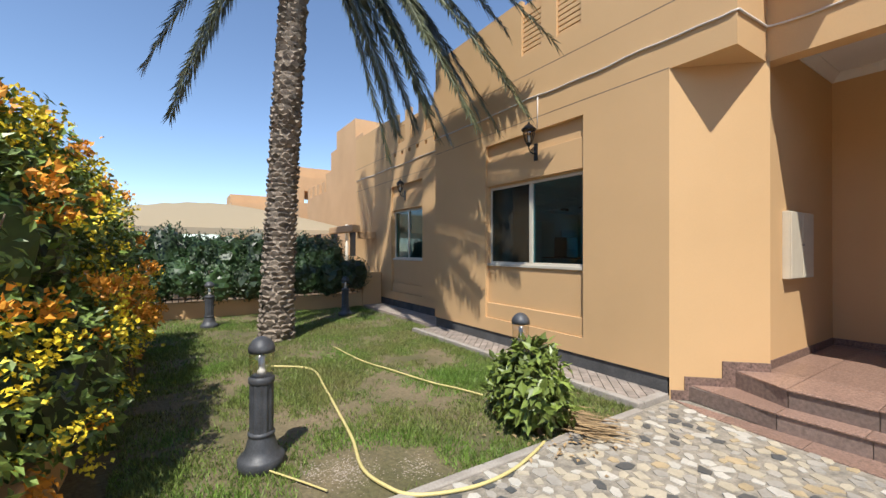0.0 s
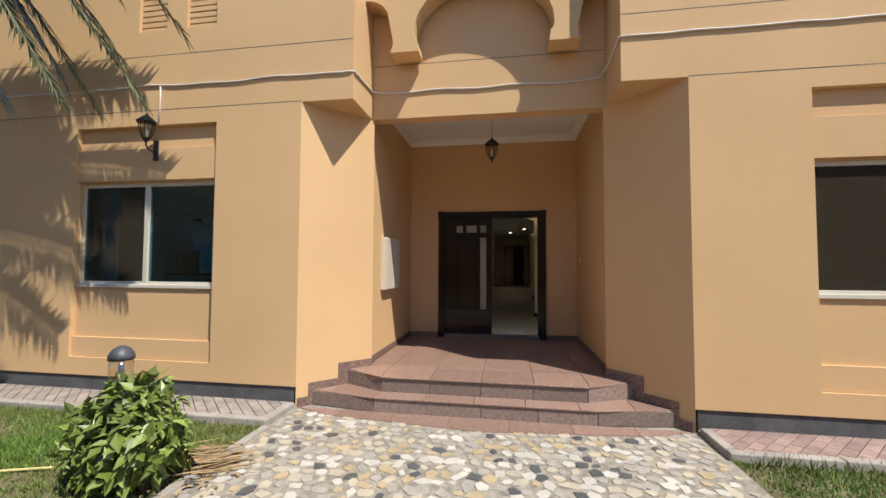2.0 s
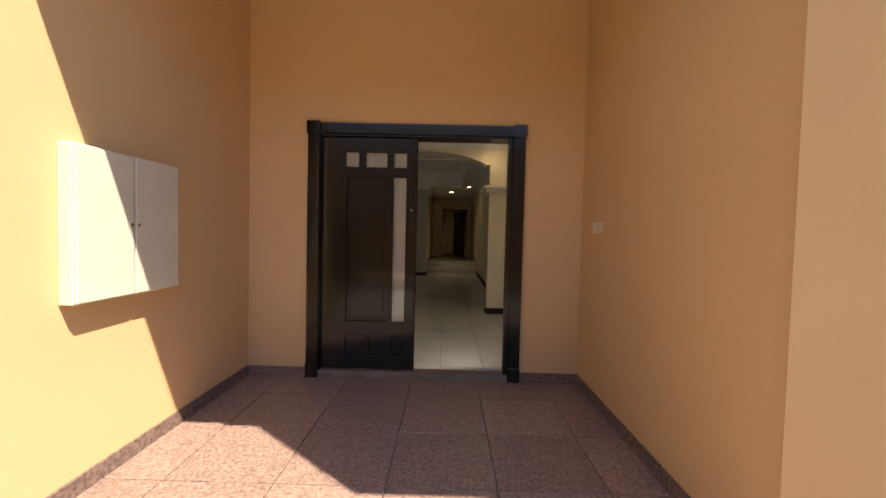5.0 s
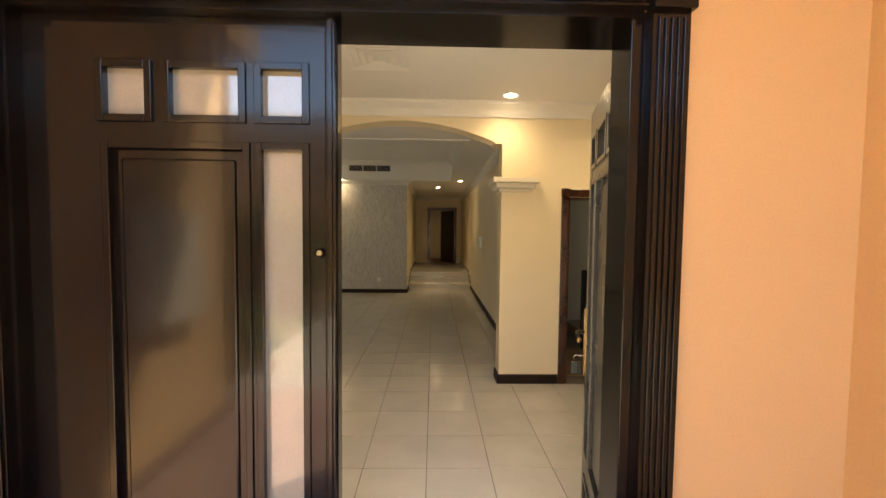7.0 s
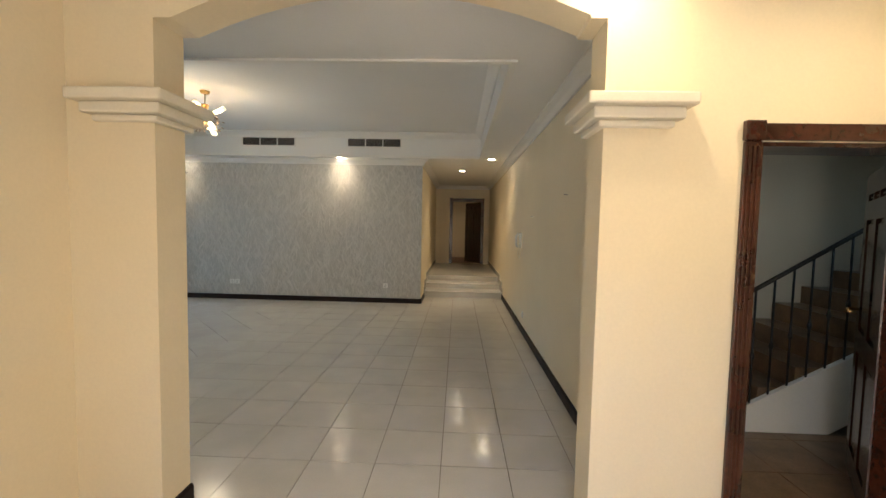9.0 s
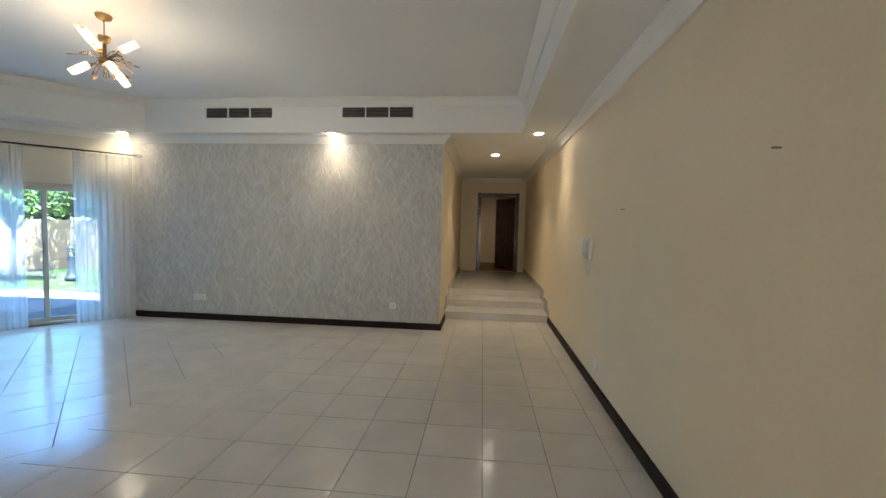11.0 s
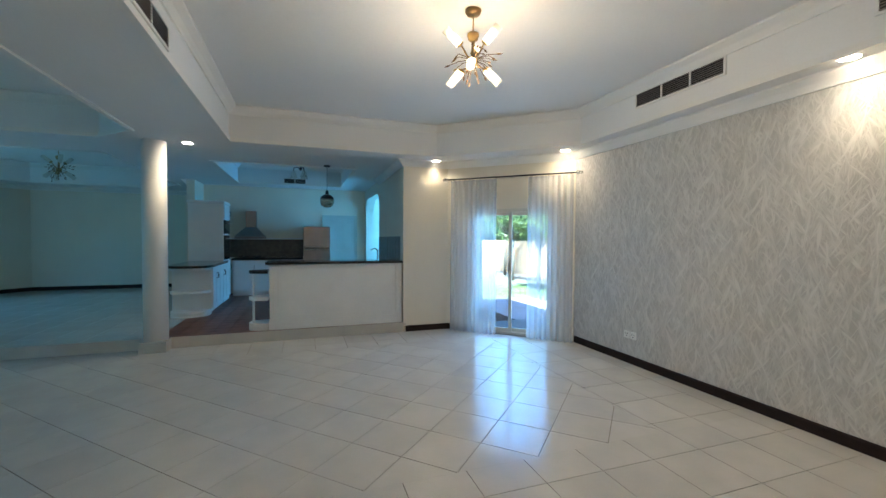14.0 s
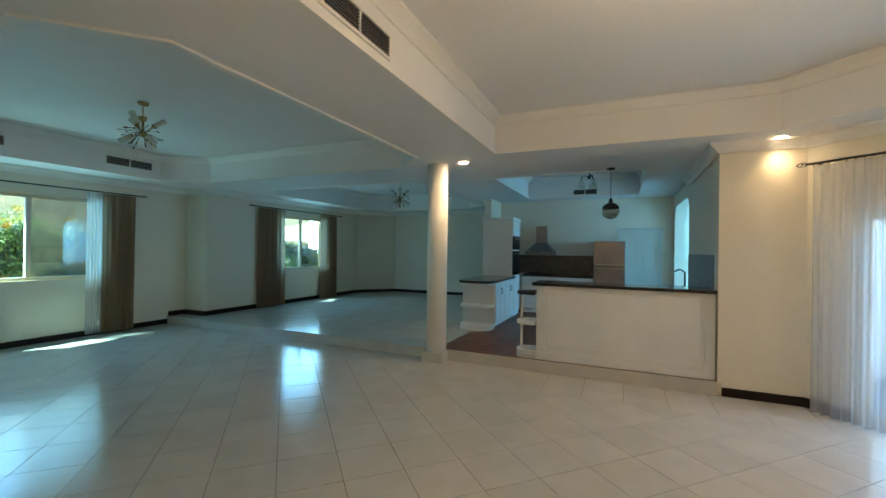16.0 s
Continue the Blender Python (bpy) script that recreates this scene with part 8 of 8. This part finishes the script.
# straight lane from the door to the corridor and its border
lane = []
for reg in ([(-1.455, 0.11), (2.73, 0.11), (2.73, AY - 0.02), (-1.455, AY - 0.02)], [(-1.05, AY - 0.02), (0.94, AY - 0.02), (0.94, AY + 0.2), (-1.05, AY + 0.2)],
            [(-2.45, AY + 0.2), (RX - 0.002, AY + 0.2), (RX - 0.002, 8.50), (-2.45, 8.50)],
            [(-0.328, 8.50), (RX - 0.002, 8.50), (RX - 0.002, 9.25), (-0.328, 9.25)]):
    lane += grid_pieces(reg, T, G, (0.25, 5.05))
lay(lane, "floor_tile", -0.006, 0.0, 0.0012, M_TILE, fl, T, G, keep=lambda m: m[0] > -1.3 and 1.0 < m[1] < 9.3, rest_mat=M_TILE_ISL)
# diagonal field
diag = grid_pieces([(-5.60, AY + 0.2), (-2.45, AY + 0.2), (-2.45, 7.45), (-5.60, 7.45)], T, G, (-2.45, 5.80), turn=45)
lay(diag, "floor_tile_diagonal", -0.006, 0.0, 0.0012, M_TILE, fl, T, G, turn=45)
rest = grid_pieces([(WX + 0.01, -2.68), (-1.97, -2.68), (-1.97, AY + 0.2), (WX + 0.01, AY + 0.2)], T, G, (-2.45, 5.80), turn=45)
rest += grid_pieces([(-4.90, 8.49), (-5.60, 7.73), (-5.60, 7.45), (-2.45, 7.45), (-2.45, 8.49)], T, G, (0.25, 5.05))
rest += grid_pieces([(WX + 0.01, AY + 0.2), (-5.60, AY + 0.2), (-5.60, 7.72), (WX + 0.01, 7.05)], T, G, (0.25, 5.05))
lay(rest, "floor_tile_far", -0.006, 0.0, 0.0012, M_TILE, fl, T, G, keep=lambda m: False, rest_mat=M_TILE_ISL)
raised = grid_pieces([(-12.48, -2.08), (WX - 0.002, -2.08), (WX - 0.002, 3.12), (-12.48, 3.12)], T, G, (WX, 3.12))
lay(raised, "raised_floor_tile", RZ - 0.006, RZ, 0.0012, M_TILE, bpy.data.objects["floor_raised"], T, G)
kit = grid_pieces([(-10.68, 3.12), (WX - 0.002, 3.12), (WX - 0.002, 6.39), (-10.68, 6.39)], 0.2, 0.006, (WX, 3.12))
lay(kit, "kitchen_floor_tile", RZ - 0.006, RZ, 0.001, M_TERRA, bpy.data.objects["floor_kitchen"], 0.2, 0.006, keep=lambda m: m[0] > -8.0 and m[1] < 5.0, rest_mat=M_TERRA)
st_ = bpy.data.objects["floor_corridor_steps"]
for z, y0, y1 in ((0.11, 9.25, 9.70), (0.22, 9.70, 10.15), (HZ, 10.15, 13.19)):
    lay(grid_pieces([(-0.345, y0 - 0.012), (RX - 0.002, y0 - 0.012), (RX - 0.002, y1), (-0.345, y1)], 0.45, 0.003, (0.25, y0 - 0.012)), "step_tile", z, z + 0.008, 0.002, M_TILE, st_, 0.45, 0.003)
# tile skirting stepping up both sides of the corridor stairs
for nm, x0, x1 in (("baseboard_stairs_left", -0.346, -0.336), ("baseboard_stairs_right", RX - 0.01, RX)):
    bm = bmesh.new()
    for a, b, z0, z1 in ((9.17, 9.32, 0.001, 0.21), (9.32, 9.77, 0.119, 0.32), (9.77, 10.22, 0.229, 0.43), (10.22, 13.19, HZ + 0.009, 0.43)):
        box(bm, x0, x1, a, b, z0, z1)
    structure(nm, bm, M_TILE)
